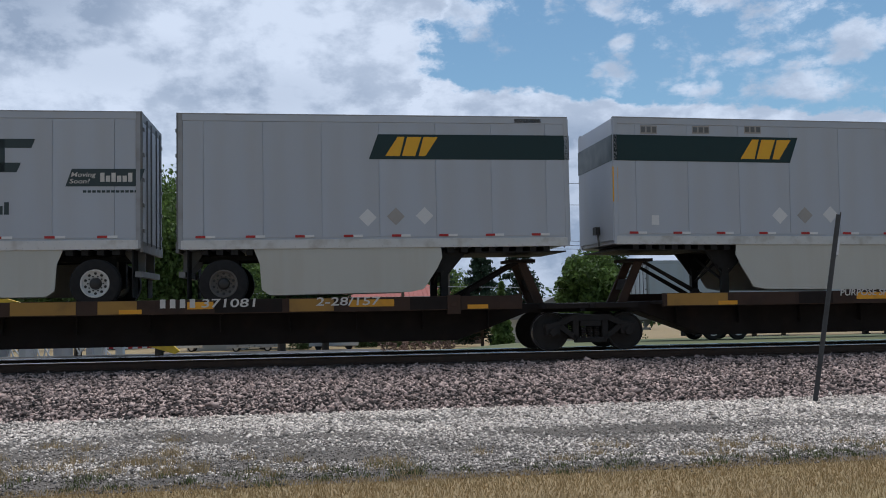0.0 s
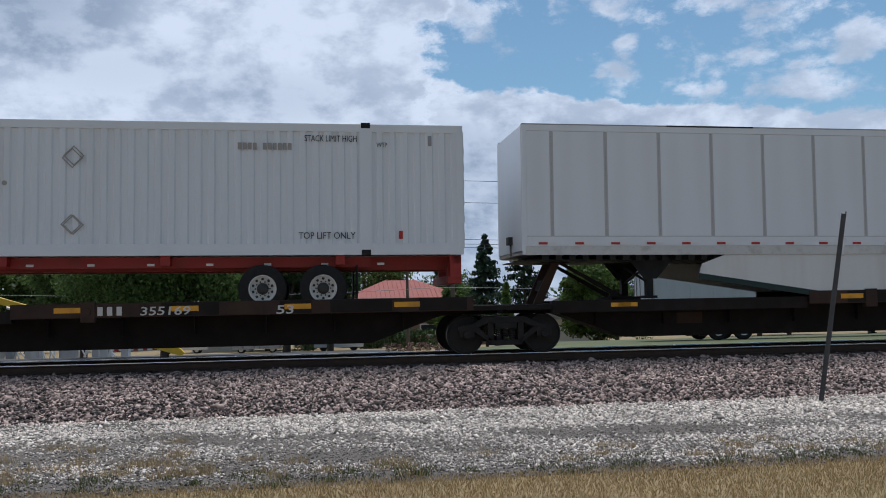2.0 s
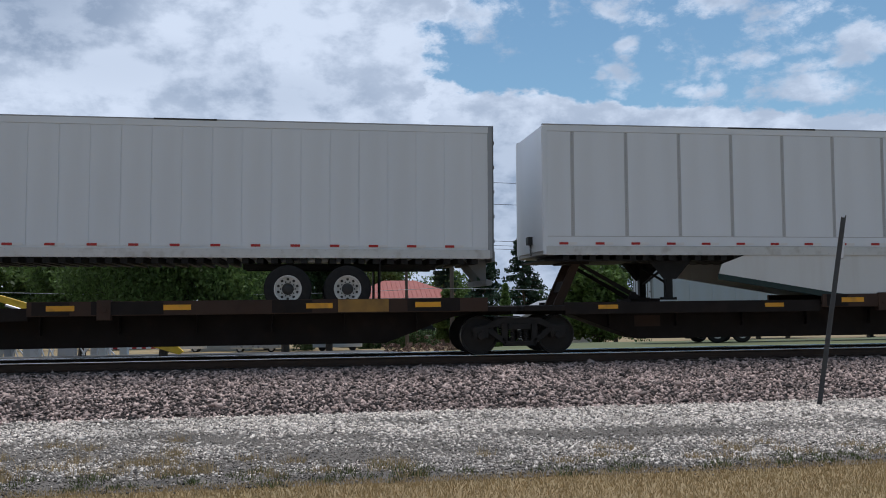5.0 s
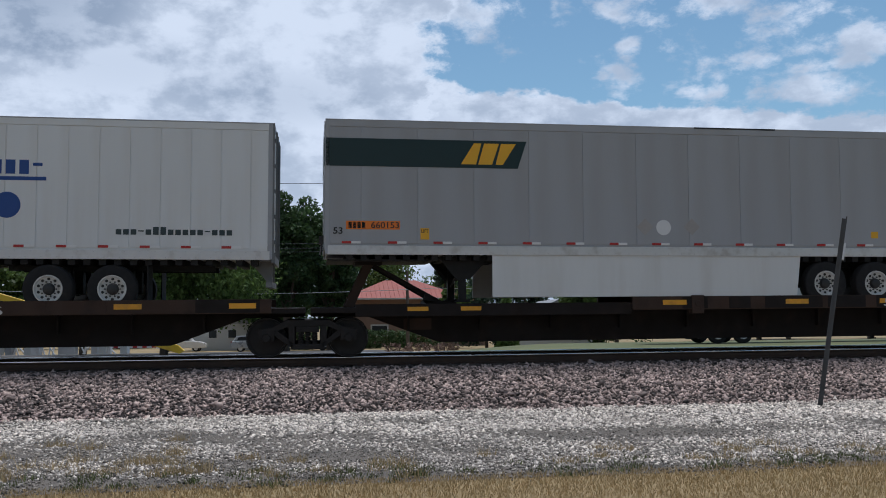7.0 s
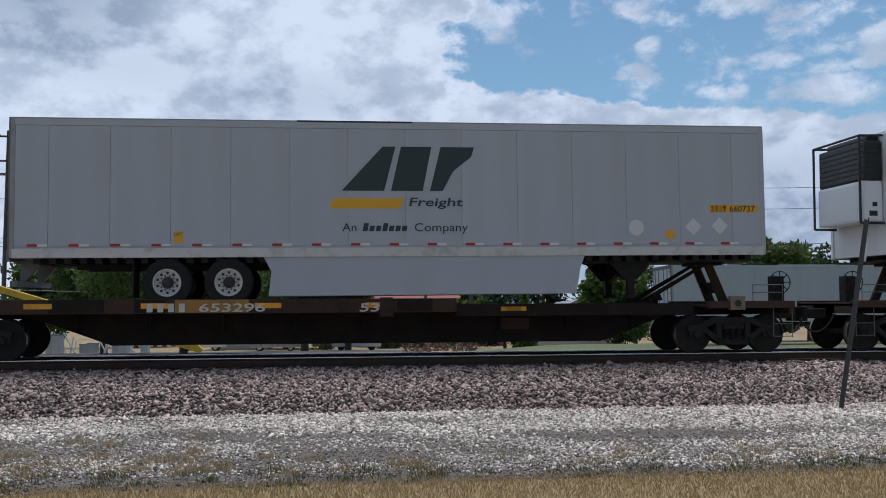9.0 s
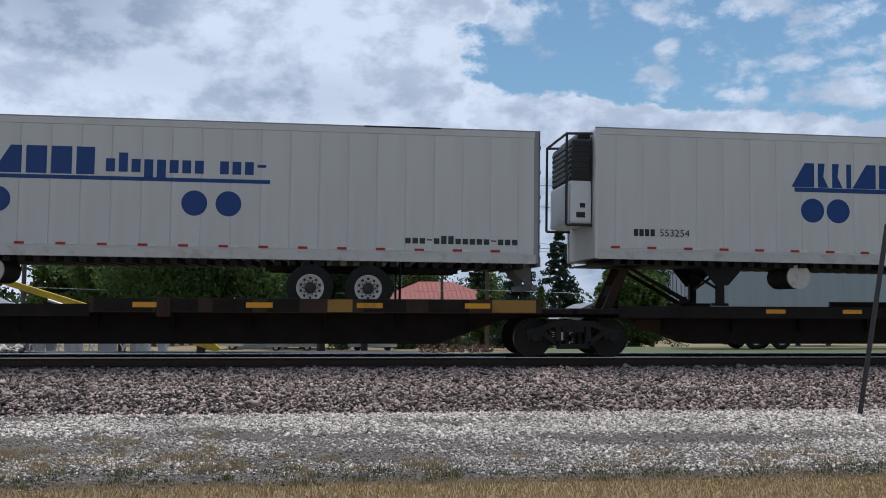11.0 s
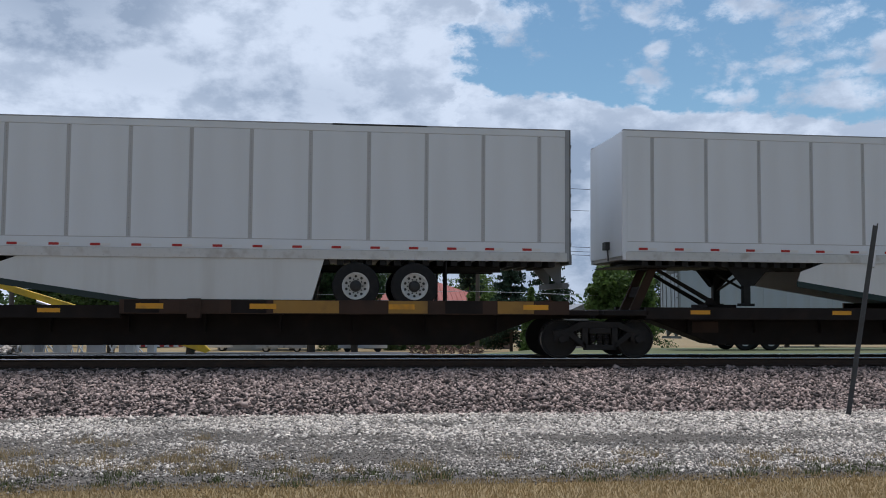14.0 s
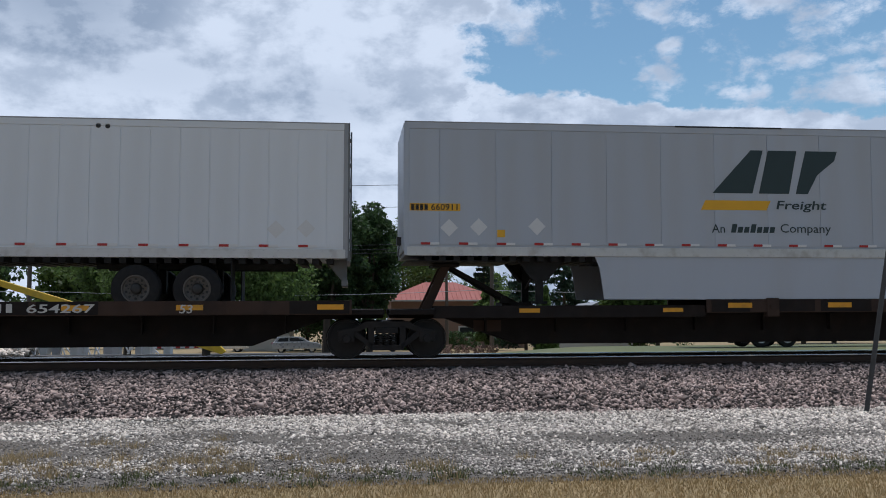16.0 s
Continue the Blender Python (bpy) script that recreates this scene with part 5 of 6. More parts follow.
SHORT = {}
for key, u, zl, zr, f, opts, car, first in (
        ("plate7", 63.2, 5.03, 4.89, "L", dict(panel="plate", skirt="slope", label="plain white plate-sided trailer with pale skirts"), car_b, C[1][0]),
        ("plate8", 81.0, 5.0, 5.10, "R", dict(panel="plate", skirt=None, label="plain white plate-sided trailer with its doors facing backwards"), car_b, C[1][0]),
        ("plate9", 100.2, 5.09, 5.03, "L", dict(panel="plate", skirt="slope", label="plain white plate-sided trailer with a tapering skirt"), car_c, C[2][0]),
        ("express", 117.38, 5.09, 5.03, "L", dict(axles=(3.59, 4.85), skirt="wedge", label="white trailer with a red emblem and a slogan"), car_c, C[2][0]),
        ("reefer11", 134.6, 5.12, 4.98, "L", dict(panel="rib", skirt=None, reefer=True, label="white refrigerated trailer with its cooling unit"), car_c, C[2][0]),
        ("plain_hidden", 151.9, 5.06, 4.98, "L", dict(panel="plate", skirt="slope", label="plain white plate-sided trailer"), car_c, C[2][0]),
        ("orange", 169.6, 5.02, 5.05, "R", dict(panel="plate", skin=orange_paint, skirt="full", label="orange plate-sided trailer with white rails", rail_mat=white), car_c, C[2][0]),
        ("reefer12", 188.85, 5.08, 4.96, "L", dict(axles=(3.22, 4.47), panel="rib", skin=cream_white, skirt=None, reefer=True, label="cream-white refrigerated trailer with blue lettering and discs"), car_d, C[3][0]),
        ("band13", 206.1, 5.08, 5.0, "L", dict(axles=(3.56, 4.8), skin=dull_grey, skirt="long", label="long grey-white trailer with a dark green band", tape=0.98), car_d, C[3][0]),
        ("reefer14", 223.3, 5.10, 4.92, "L", dict(axles=(2.75, 4.0), panel="smooth", skirt=None, reefer=True, label="white refrigerated trailer with blue lettering and discs"), car_d, C[3][0]),
        ("reefer15", 240.5, 5.07, 4.91, "L", dict(axles=(3.26, 4.5), panel="rib", skin=cream_white, skirt=None, reefer=True, label="cream-white refrigerated trailer with blue lettering and discs"), car_d, C[3][0]),
        ("slate16", 258.45, 4.99, 5.09, "R", dict(skin=grey_white, skirt="full", skirt_mat=grey_white, label="grey-white trailer with a large slate emblem and yellow bar"), car_d, C[3][0]),
        ("reefer17", 277.6, 5.09, 4.95, "L", dict(panel="rib", skirt=None, reefer=True, label="white refrigerated trailer with a stained side"), car_e, C[4][0]),
        ("plain_hidden2", 294.85, 5.05, 4.95, "L", dict(panel="plate", skirt="slope", label="plain white plate-sided trailer"), car_e, C[4][0]),
        ("reefer18", 312.05, 5.05, 4.92, "L", dict(axles=(3.65, 4.87), panel="rib", skin=cream_white, skirt=None, reefer=True, label="cream-white refrigerated trailer with blue lettering and discs"), car_e, C[4][0]),
        ("reefer19", 329.45, 5.05, 4.86, "L", dict(axles=(3.65, 4.87), panel="rib", skin=cream_white, skirt=None, reefer=True, rim="white", label="cream-white refrigerated trailer with blue lettering and discs"), car_e, C[4][0]),
        ("clipper20", 347.33, 4.96, 5.11, "R", dict(axles=(3.0, 4.25), panel="smooth", skin=cream_white, skirt="long", skirt_mat=under, reefer=True, label="stained white refrigerated trailer with maroon lettering"), car_e, C[4][0]),
        ("moving21", 366.64, 5.09, 5.0, "L", dict(axles=(3.63, 4.85), skin=white, skirt="slope", rim="dark", label="white trailer with a round red and yellow emblem", tail=logo_yellow), car_f, C[5][0]),
        ("logistics22", 383.82, 5.06, 4.93, "L", dict(axles=(3.7, 4.95), skin=white, skirt=None, label="white trailer with red stripes along its side"), car_f, C[5][0]),
        ("plate23", 401.02, 5.03, 5.0, "L", dict(axles=(3.37, 4.62), panel="plate", skirt="slope", label="plain white plate-sided trailer with pale skirts"), car_f, C[5][0]),
        ("plate24", 418.37, 5.05, 4.98, "L", dict(axles=(3.44, 4.7), panel="plate", skirt="slope", label="plain white plate-sided trailer with pale skirts"), car_f, C[5][0]),
        ("clipper25", 436.17, 4.94, 5.08, "R", dict(axles=(2.92, 4.18), panel="smooth", skin=cream_white, skirt="short", reefer=True, label="white ribbed refrigerated trailer with maroon lettering"), car_f, C[5][0]),
        ("sign26", 455.42, 5.12, 5.03, "L", dict(panel="rib", skin=white, skirt=None, rim="dark", label="white trailer with an orange sign-shaped emblem"), car_g, C[6][0]),
        ("slate27", 472.77, 5.10, 5.03, "L", dict(skin=grey_white, skirt="full", skirt_mat=grey_white, label="grey-white trailer with a large slate emblem and yellow bar"), car_g, C[6][0])):
    SHORT[key] = trailer(u, zl, zr, f, **opts)
    hitch_for(car, first, u, f)


# ---------- writing and emblems on the trailers ----------
def green_band(ob, x0, x1, z0, z1, left, a, b):
    """A dark green band with one slanting end and three plain slanted yellow blocks on it."""
    k = 0.10
    pts = [(x0, z0), (x1 - k, z0), (x1 + k, z1), (x0, z1)] if left else [(x0 - k, z0), (x1, z0), (x1, z1), (x0 + k, z1)]
    shape_on(pts, dark_green, ob, "band", y=-1.304)
    if left:
        part("band", Shape().box(-0.026, -0.018, -1.30, 1.30, z0, z1), dark_green, ob)
    else:
        part("band", Shape().box(x1 + 0.030, x1 + 0.038, -1.30, 1.30, z0, z1), dark_green, ob)
    h, w = z1 - z0, (b - a) / 3
    for n in range(3):
        p, zb, zt = a + n * w, z0 + 0.13 * h, z0 + 0.90 * h
        s = 0.22 * (zt - zb)
        pts = ([(p, zb), (p + 0.88 * w, zb), (p + 0.92 * w + s, zt), (p + 0.50 * w + s, zt)], [(p, zb), (p + 0.80 * w, zb), (p + 0.94 * w + s, zt), (p + 0.08 * w + s, zt)],
               [(p, zb), (p + 0.42 * w, zb), (p + 0.92 * w + s, zt), (p + 0.06 * w + s, zt)])[n]
        shape_on(pts, logo_yellow, ob, "emblem", y=-1.308)


def side_vent(ob, x0, x1, z0, z1):
    block(x0, x1, z0, z1, placard_grey, ob, "vent")
    for n in range(3):
        w = (x1 - x0) / 3
        block(x0 + n * w + 0.02, x0 + (n + 1) * w - 0.02, z0 + 0.03, z1 - 0.03, door_grey, ob, "vent_hole", y=-1.307)


def blue_name(ob, x0, x1, z0, z1):
    """A row of plain blue blocks, two of them wedges."""
    widths = (1.25, 0.75, 0.75, 0.45, 1.3, 1.1, 1.1, 1.0)
    k, h = (x1 - x0) / sum(widths), z1 - z0
    p = x0
    for n, wide in enumerate(widths):
        q = p + wide * k - 0.09
        if n in (0, 4):
            pts = [(p - 0.06, z0), (q, z0), (q, z1), (q - 0.22, z1)]
        elif n in (1, 2):
            pts = [(p, z0), (q, z0), (q - 0.12, z0 + 0.45 * h), (p + 0.16, z1), (p, z1)]
        else:
            pts = [(p, z0), (q, z0), (q, z1), (p, z1)]
        shape_on(pts, navy, ob, "emblem")
        p += wide * k


def slate_name(ob, x0, x1, z0, z1):
    """Three large plain slanted slate shapes: a wedge and two blocks."""
    w, h = (x1 - x0) / 3, z1 - z0
    shape_on([(x0, z0), (x0 + 0.98 * w, z0), (x0 + 1.25 * w, z1), (x0 + 0.95 * w, z1)], slate, ob)
    p = x0 + 1.14 * w
    shape_on([(p, z0), (p + 0.74 * w, z0), (p + 0.95 * w, z1), (p + 0.24 * w, z1)], slate, ob)
    p = x0 + 2.05 * w
    shape_on([(p, z0), (p + 0.30 * w, z0), (p + 0.55 * w, z0 + 0.45 * h), (p + 0.98 * w, z0 + 0.78 * h), (p + 1.05 * w, z1), (p + 0.26 * w, z1)], slate, ob)


def swoosh(ob, x0, x1, z0, z1):
    """A hooked blade: thin at the upper start, broad at the bend, thin at the lower end."""
    outer, inner = [], []
    for n in range(19):
        a = math.pi / 2 - math.pi * n / 18 * 0.92
        g = math.sin(math.pi * n / 18) ** 1.2
        cx, cz = x0 + (x1 - x0) * 0.42, (z0 + z1) / 2 + 0.05
        outer.append((cx + (x1 - cx) * math.cos(a) ** 0.9 if math.cos(a) > 0 else cx, cz + (z1 - cz) * math.sin(a)))
        inner.append((cx + (x1 - cx) * max(0, math.cos(a)) ** 0.9 * (1 - 0.28 * g), cz + (z1 - cz) * math.sin(a) * (1 - 0.20 * g)))
    outer = [(x0, z1 - 0.02)] + outer + [(x0 + (x1 - x0) * 0.25, z0)]
    shape_on(outer + inner[::-1], slate, ob, "emblem")


def round_emblem(ob, x, z):
    disc(x, z, 0.98, letter_black, ob, "emblem")
    disc(x + 0.02, z - 0.01, 0.88, logo_red, ob, "emblem", deep=0.008)
    block(x - 0.86, x + 0.34, z - 0.55, z + 0.52, logo_yellow, ob, "emblem", 0.34, y=-1.311)
    for zz in (-0.17, 0.15):
        block(x - 0.32 + 0.34 * zz, x + 0.28 + 0.34 * zz, z + zz - 0.03, z + zz + 0.04, logo_red, ob, "emblem", 0.34, y=-1.316)


def ring_emblem(ob, x, z):
    """Two dark rings side by side with a red arch over the second."""
    for c, gap in ((x - 0.62, True), (x + 0.66, False)):
        pts = [(c + 0.62 * math.cos(i * math.pi / 20), z + 0.34 * math.sin(i * math.pi / 20)) for i in range(3 if gap else 0, 40)]
        hole = [(c + 0.40 * math.cos(i * math.pi / 20), z + 0.22 * math.sin(i * math.pi / 20)) for i in range(39, (2 if gap else -1), -1)]
        shape_on(pts + hole, slate, ob, "emblem")
    arch = [(x + 0.62 + 0.60 * math.cos(a), z + 0.30 + 0.36 * math.sin(a)) for a in [i * math.pi / 12 for i in range(13)]]
    arch += [(x + 0.58 + 0.44 * math.cos(a), z + 0.28 + 0.20 * math.sin(a)) for a in [i * math.pi / 12 for i in range(12, -1, -1)]]
    shape_on(arch, logo_red, ob, "emblem")
    shape_on([(x + 0.05, z - 0.52), (x + 0.42, z - 0.52), (x + 0.95, z + 0.12), (x + 0.72, z + 0.12)], logo_red, ob, "emblem", y=-1.307)


def diamond_frame(ob, x, z, r=0.21, w=0.03):
    for sx_, sz_ in ((1, 1), (1, -1), (-1, 1), (-1, -1)):
        shape_on([(x + sx_ * r, z), (x, z + sz_ * r), (x, z + sz_ * (r - w)), (x + sx_ * (r - w), z)], placard_grey, ob, "placard_frame", y=-1.303)


# ---------- container on a red chassis ----------
def container_on_chassis(u, zl, zr):
    long, z1, z0 = 16.15, zl, zl - 2.80
    ob = thing("container", "white ribbed steel shipping container with a yellow sign", "container")
    TRAIN.append((ob, u, math.degrees(math.asin((zl - zr) / long))))
    # ribbed side wall
    xs, pts = 0.12, []
    while xs < long - 0.14:
        pts += [(xs, -1.255), (xs + 0.10, -1.255), (xs + 0.135, -1.292), (xs + 0.235, -1.292)]
        xs += 0.27
    for sgn in (1, -1):
        n = len(pts)
        s = Shape().add([(x, y * sgn, z) for z in (z0 + 0.22, z1 - 0.16) for x, y in pts], [(i, i + 1, i + 1 + n, i + n) for i in range(n - 1)])
        part("ribbed_wall", s, white, ob)
    part("body", Shape().box(0.05, long - 0.05, -1.24, 1.24, z0 + 0.05, z1 - 0.05), white, ob)
    part("top_rail", Shape().box(0.1, long - 0.1, -1.300, -1.2, z1 - 0.17, z1).box(0.1, long - 0.1, 1.2, 1.3, z1 - 0.17, z1), white, ob, bevel=0.01)
    part("bottom_rail", Shape().box(0.1, long - 0.1, -1.300, -1.2, z0, z0 + 0.24).box(0.1, long - 0.1, 1.2, 1.3, z0, z0 + 0.24), white, ob, bevel=0.01)
    for x in (0.0, 2.10, 13.92, long - 0.14):
        for y in (-1.306, 1.18):
            part("post", Shape().box(x, x + (0.26 if 1 < x < 15 else 0.14), y, y + 0.126, z0 + 0.003, z1 - 0.003), white, ob, bevel=0.008)
    for x in (2.10, 13.92):
        for y in (-1.312, 1.17):
            for z in (z0 - 0.01, z1 - 0.09):
                part("corner_casting", Shape().box(x + 0.03, x + 0.23, y, y + 0.14, z, z + 0.12), under, ob, "black steel corner casting", bevel=0.01)
    for x, q in ((0.0, -1), (long, 1)):
        for y0, y1 in ((-1.17, -0.01), (0.01, 1.17)):
            d = part("door", Shape().box(min(x, x + q * 0.04), max(x, x + q * 0.04), y0, y1, z0 + 0.15, z1 - 0.12), white, ob, bevel=0.006)
            for k in range(6):
                part("door_rib", Shape().box(min(x + q * 0.04, x + q * 0.06), max(x + q * 0.04, x + q * 0.06), y0 + 0.08, y1 - 0.08, z0 + 0.35 + k * 0.37, z0 + 0.5 + k * 0.37), white, d)
    part("roof", Shape().box(0.05, long - 0.05, -1.2, 1.2, z1 - 0.03, z1 - 0.01), white, ob)
    base = thing("container_chassis", "red steel container chassis with white-rimmed wheels", "chassis")
    TRAIN.append((base, u, math.degrees(math.asin((zl - zr) / long))))
    zb = z0 - 0.004
    for y in (-0.62, 0.50):
        part("beam", Shape().box(0.25, long - 0.1, y, y + 0.12, zb - 0.30, zb), chassis_red, base, bevel=0.01)
    part("side_beam", Shape().box(2.6, long - 2.0, -1.0, -0.94, zb - 0.24, zb - 0.02), chassis_red, base)
    for x in (0.05, 3.4, 6.6, 9.8, 13.4, long - 0.25):
        part("bolster", Shape().box(x, x + 0.2, -1.24, 1.24, zb - 0.2, zb), chassis_red, base, bevel=0.01)
    part("gooseneck", Shape().prism([(-0.1, zb - 0.02), (-0.22, zb - 0.14), (0.1, zb - 0.14), (0.2, zb)], -1.24, 1.24), chassis_red, base, bevel=0.01)
    for y in (-0.95, 0.8):
        leg = part("landing_leg", Shape().box(3.95, 4.13, y, y + 0.15, DECK + 0.10, zb - 0.05).box(3.2, 4.3, y - 0.03, y + 0.18, DECK + 0.06, DECK + 0.12), chassis_red, base, bevel=0.008)
        part("leg_brace", Shape().tube((4.1, y + 0.07, DECK + 0.45), (4.9, y + 0.07, zb - 0.15), 0.035, None, 8), chassis_red, leg)
    for x in (11.88, 13.14):
        part("axle", Shape().tube((x, -1.15, DECK + 0.5), (x, 1.15, DECK + 0.5), 0.07, None, 10).box(x - 0.3, x + 0.3, -0.62, -0.4, DECK + 0.4, zb - 0.29).box(x - 0.3, x + 0.3, 0.4, 0.62, DECK + 0.4, zb - 0.29), under, base)
        for side in (-1, 1):
            add_wheel(base, x, side, "white")
    part("rear_bumper", Shape().box(long - 0.35, long - 0.05, -1.2, 1.2, zb - 0.62, zb - 0.45).box(long - 0.3, long - 0.1, -0.7, -0.6, zb - 0.5, zb - 0.1).box(long - 0.3, long - 0.1, 0.6, 0.7, zb - 0.5, zb - 0.1).box(long - 0.3, long - 0.05, -1.24, -1.12, zb - 0.5, zb - 0.01), chassis_red, base, bevel=0.01)
    for k in range(9):
        part("marker", Shape().box(4.7 + k * 1.2, 4.85 + k * 1.2, -1.004, -0.994, zb - 0.20, zb - 0.15), tape_white, base)
    for k in range(2):
        part("mud_flap", Shape().box(13.85, 13.87, -1.25 + 1.85 * k, -0.65 + 1.85 * k, DECK + 0.15, zb - 0.2), tyre_rubber, base)
    hitch_for(car_b, C[1][0], u, "L")
    return ob


box6 = container_on_chassis(45.75, 5.07, 4.96)
ob = t_pups[0]
block(5.49, 6.21, 4.344, 4.528, slate, ob, 'emblem', 0.4, deep=0.004)
block(5.52, 5.93, 3.847, 4.043, slate, ob, 'emblem', 0.4, deep=0.004)
block(5.50, 5.70, 3.847, 4.527, slate, ob, 'emblem', 0, deep=0.004)
block(6.87, 8.31, 3.557, 3.919, slate, ob, 'sign_plate', 0.35, deep=0.004)
words('Moving\nSoon?', 6.95, 7.43, 3.616, 3.848, letter_white, ob, 0.01, 0.2, y=-1.307)
bars('HxHxxH', 7.54, 8.20, 3.650, 3.837, letter_white, ob, 0, y=-1.307, gap=0.25)
bars('xxxxxxxxxxxx', 7.20, 8.31, 3.429, 3.499, slate, ob, 0, gap=0.25)
bars('xH', 5.56, 5.80, 2.987, 3.239, slate, ob, 0, gap=0.25)
ob = t_pups[1]
green_band(ob, 4.06, 8.34, 4.18, 4.72, False, 4.31, 5.39)
placard(3.92, 2.93, placard_white, ob, 0.19)
placard(5.14, 2.96, placard_white, ob, 0.19)
placard(4.52, 2.95, placard_grey, ob, 0.19)
block(7.15, 7.75, 4.995, 5.083, door_grey, ob, 'sticker', 0, deep=0.004)
ob = t_pups[2]
green_band(ob, 0.01, 4.30, 4.21, 4.79, True, 3.00, 4.16)
placard(3.92, 3.00, placard_white, ob, 0.19)
placard(5.16, 3.03, placard_white, ob, 0.19)
placard(4.53, 3.01, placard_grey, ob, 0.19)
side_vent(ob, 0.64, 1.03, 4.82, 5.01)
side_vent(ob, 1.86, 2.27, 4.84, 5.02)
side_vent(ob, 3.11, 3.51, 4.87, 5.05)
block(-0.02, 0.10, 3.288, 4.071, logo_yellow, ob, 'number_strip', 0, deep=0.004)
block(0.87, 1.04, 2.777, 2.991, placard_white, ob, 'sticker', 0, deep=0.004)
ob = t_pups[3]
green_band(ob, 4.13, 8.34, 4.12, 4.72, False, 4.27, 5.43)
placard(3.86, 2.96, placard_white, ob, 0.19)
placard(5.08, 2.97, placard_white, ob, 0.19)
placard(4.46, 2.96, placard_grey, ob, 0.19)
side_vent(ob, 4.30, 4.70, 4.79, 4.95)
side_vent(ob, 5.52, 5.91, 4.79, 4.94)
side_vent(ob, 6.74, 7.14, 4.78, 4.94)
block(8.23, 8.32, 3.324, 3.966, logo_yellow, ob, 'number_strip', 0, deep=0.004)
ob = t_pups[4]
green_band(ob, 0.01, 4.10, 4.19, 4.73, True, 2.80, 3.96)
placard(3.06, 2.98, placard_white, ob, 0.19)
placard(3.66, 2.98, placard_white, ob, 0.19)
placard(4.31, 2.99, placard_grey, ob, 0.19)
side_vent(ob, 0.48, 0.88, 4.82, 5.00)
side_vent(ob, 1.71, 2.12, 4.83, 5.00)
side_vent(ob, 2.93, 3.33, 4.81, 4.99)
block(0.69, 0.87, 2.759, 2.969, placard_white, ob, 'sticker', 0, deep=0.004)
block(-0.05, 0.04, 3.281, 4.071, logo_yellow, ob, 'number_strip', 0, deep=0.004)
ob = t_pups[5]
green_band(ob, 4.07, 8.34, 4.12, 4.72, False, 4.26, 5.48)
placard(3.40, 2.94, placard_white, ob, 0.19)
placard(4.02, 2.98, placard_white, ob, 0.19)
placard(4.64, 2.96, placard_grey, ob, 0.19)
block(8.30, 8.38, 3.238, 4.012, logo_yellow, ob, 'number_strip', 0, deep=0.004)
ob = SHORT["express"]
block(0.67, 2.94, 4.183, 4.676, logo_orange_red, ob, 'name_plate', 0, deep=0.004)
bars('HHHHHHHH', 0.77, 2.85, 4.230, 4.594, tape_white, ob, 0, y=-1.307, gap=0.25)
block(1.18, 2.94, 3.917, 4.128, slate, ob, 'name_plate', 0, deep=0.004)
bars('HHHHHHH HHHHHHHH', 1.26, 2.87, 3.952, 4.093, tape_white, ob, 0, y=-1.307, gap=0.25)
bars('HHHH HHH', 0.15, 0.72, 4.861, 5.001, letter_black, ob, 0, gap=0.25)
words('Feel valued.Be respected.', 0.61, 3.78, 2.576, 2.785, slate, ob, 0.012, 0)
bars('xxHxxxxHxxp xxx', 13.59, 15.69, 2.589, 2.754, slate, ob, 0, gap=0.25)
bars('HHHH HHH', 14.16, 14.76, 4.822, 4.989, letter_black, ob, 0, gap=0.25)
shape_on([(15.46, 4.97), (16.02, 4.95), (16.02, 4.19)], logo_orange_red, ob)
shape_on([(14.88, 4.97), (15.01, 4.97), (15.33, 4.5), (15.17, 4.64)], navy, ob, "stripe")
shape_on([(15.18, 4.98), (15.31, 4.98), (15.63, 4.51), (15.46, 4.65)], logo_orange_red, ob, "stripe")
ob = SHORT["reefer11"]
words('53FT', 0.92, 1.38, 2.577, 2.734, letter_black, ob, 0, 0)
bars('HHHHHHHHH', -0.03, 0.06, 3.775, 4.806, letter_black, ob, 0, gap=0.25)
ob = SHORT["orange"]
words('53', 15.68, 15.92, 3.300, 3.469, letter_black, ob, 0.01, 0)
block(15.95, 16.16, 2.257, 4.838, white, ob, 'corner_panel', 0, deep=0.004)
ob = SHORT["reefer12"]
blue_name(ob, 4.65, 8.07, 3.895, 4.454)
bars("xHxppxxx xxx-", 8.16, 11.57, 3.903, 4.326, navy, ob, 0, gap=0.3)
block(4.66, 11.61, 3.775, 3.850, navy, ob, "underline")
disc(5.46, 3.28, 0.265, navy, ob, 'disc', deep=0.004)
disc(6.19, 3.27, 0.265, navy, ob, 'disc', deep=0.004)
disc(10.12, 3.26, 0.265, navy, ob, 'disc', deep=0.004)
disc(10.86, 3.27, 0.265, navy, ob, 'disc', deep=0.004)
words("53'", 7.90, 8.32, 2.588, 2.813, navy, ob, 0, 0)
bars('HHHH', 0.81, 1.29, 2.731, 2.885, letter_black, ob, 0, gap=0.25)
words('531352', 1.38, 2.07, 2.737, 2.892, letter_black, ob, 0, 0)
bars('xxx-xHHxxxxx-xxx', 12.97, 15.34, 2.688, 2.852, slate, ob, 0, gap=0.25)
ob = SHORT["reefer14"]
blue_name(ob, 4.87, 8.37, 3.844, 4.332)
bars("xHxppxxx xxx-", 8.45, 12.00, 3.869, 4.282, navy, ob, 0, gap=0.3)
block(4.85, 12.05, 3.736, 3.813, navy, ob, "underline")
disc(5.30, 3.30, 0.265, navy, ob, 'disc', deep=0.004)
disc(5.99, 3.30, 0.265, navy, ob, 'disc', deep=0.004)
disc(10.60, 3.26, 0.265, navy, ob, 'disc', deep=0.004)
disc(11.28, 3.26, 0.265, navy, ob, 'disc', deep=0.004)
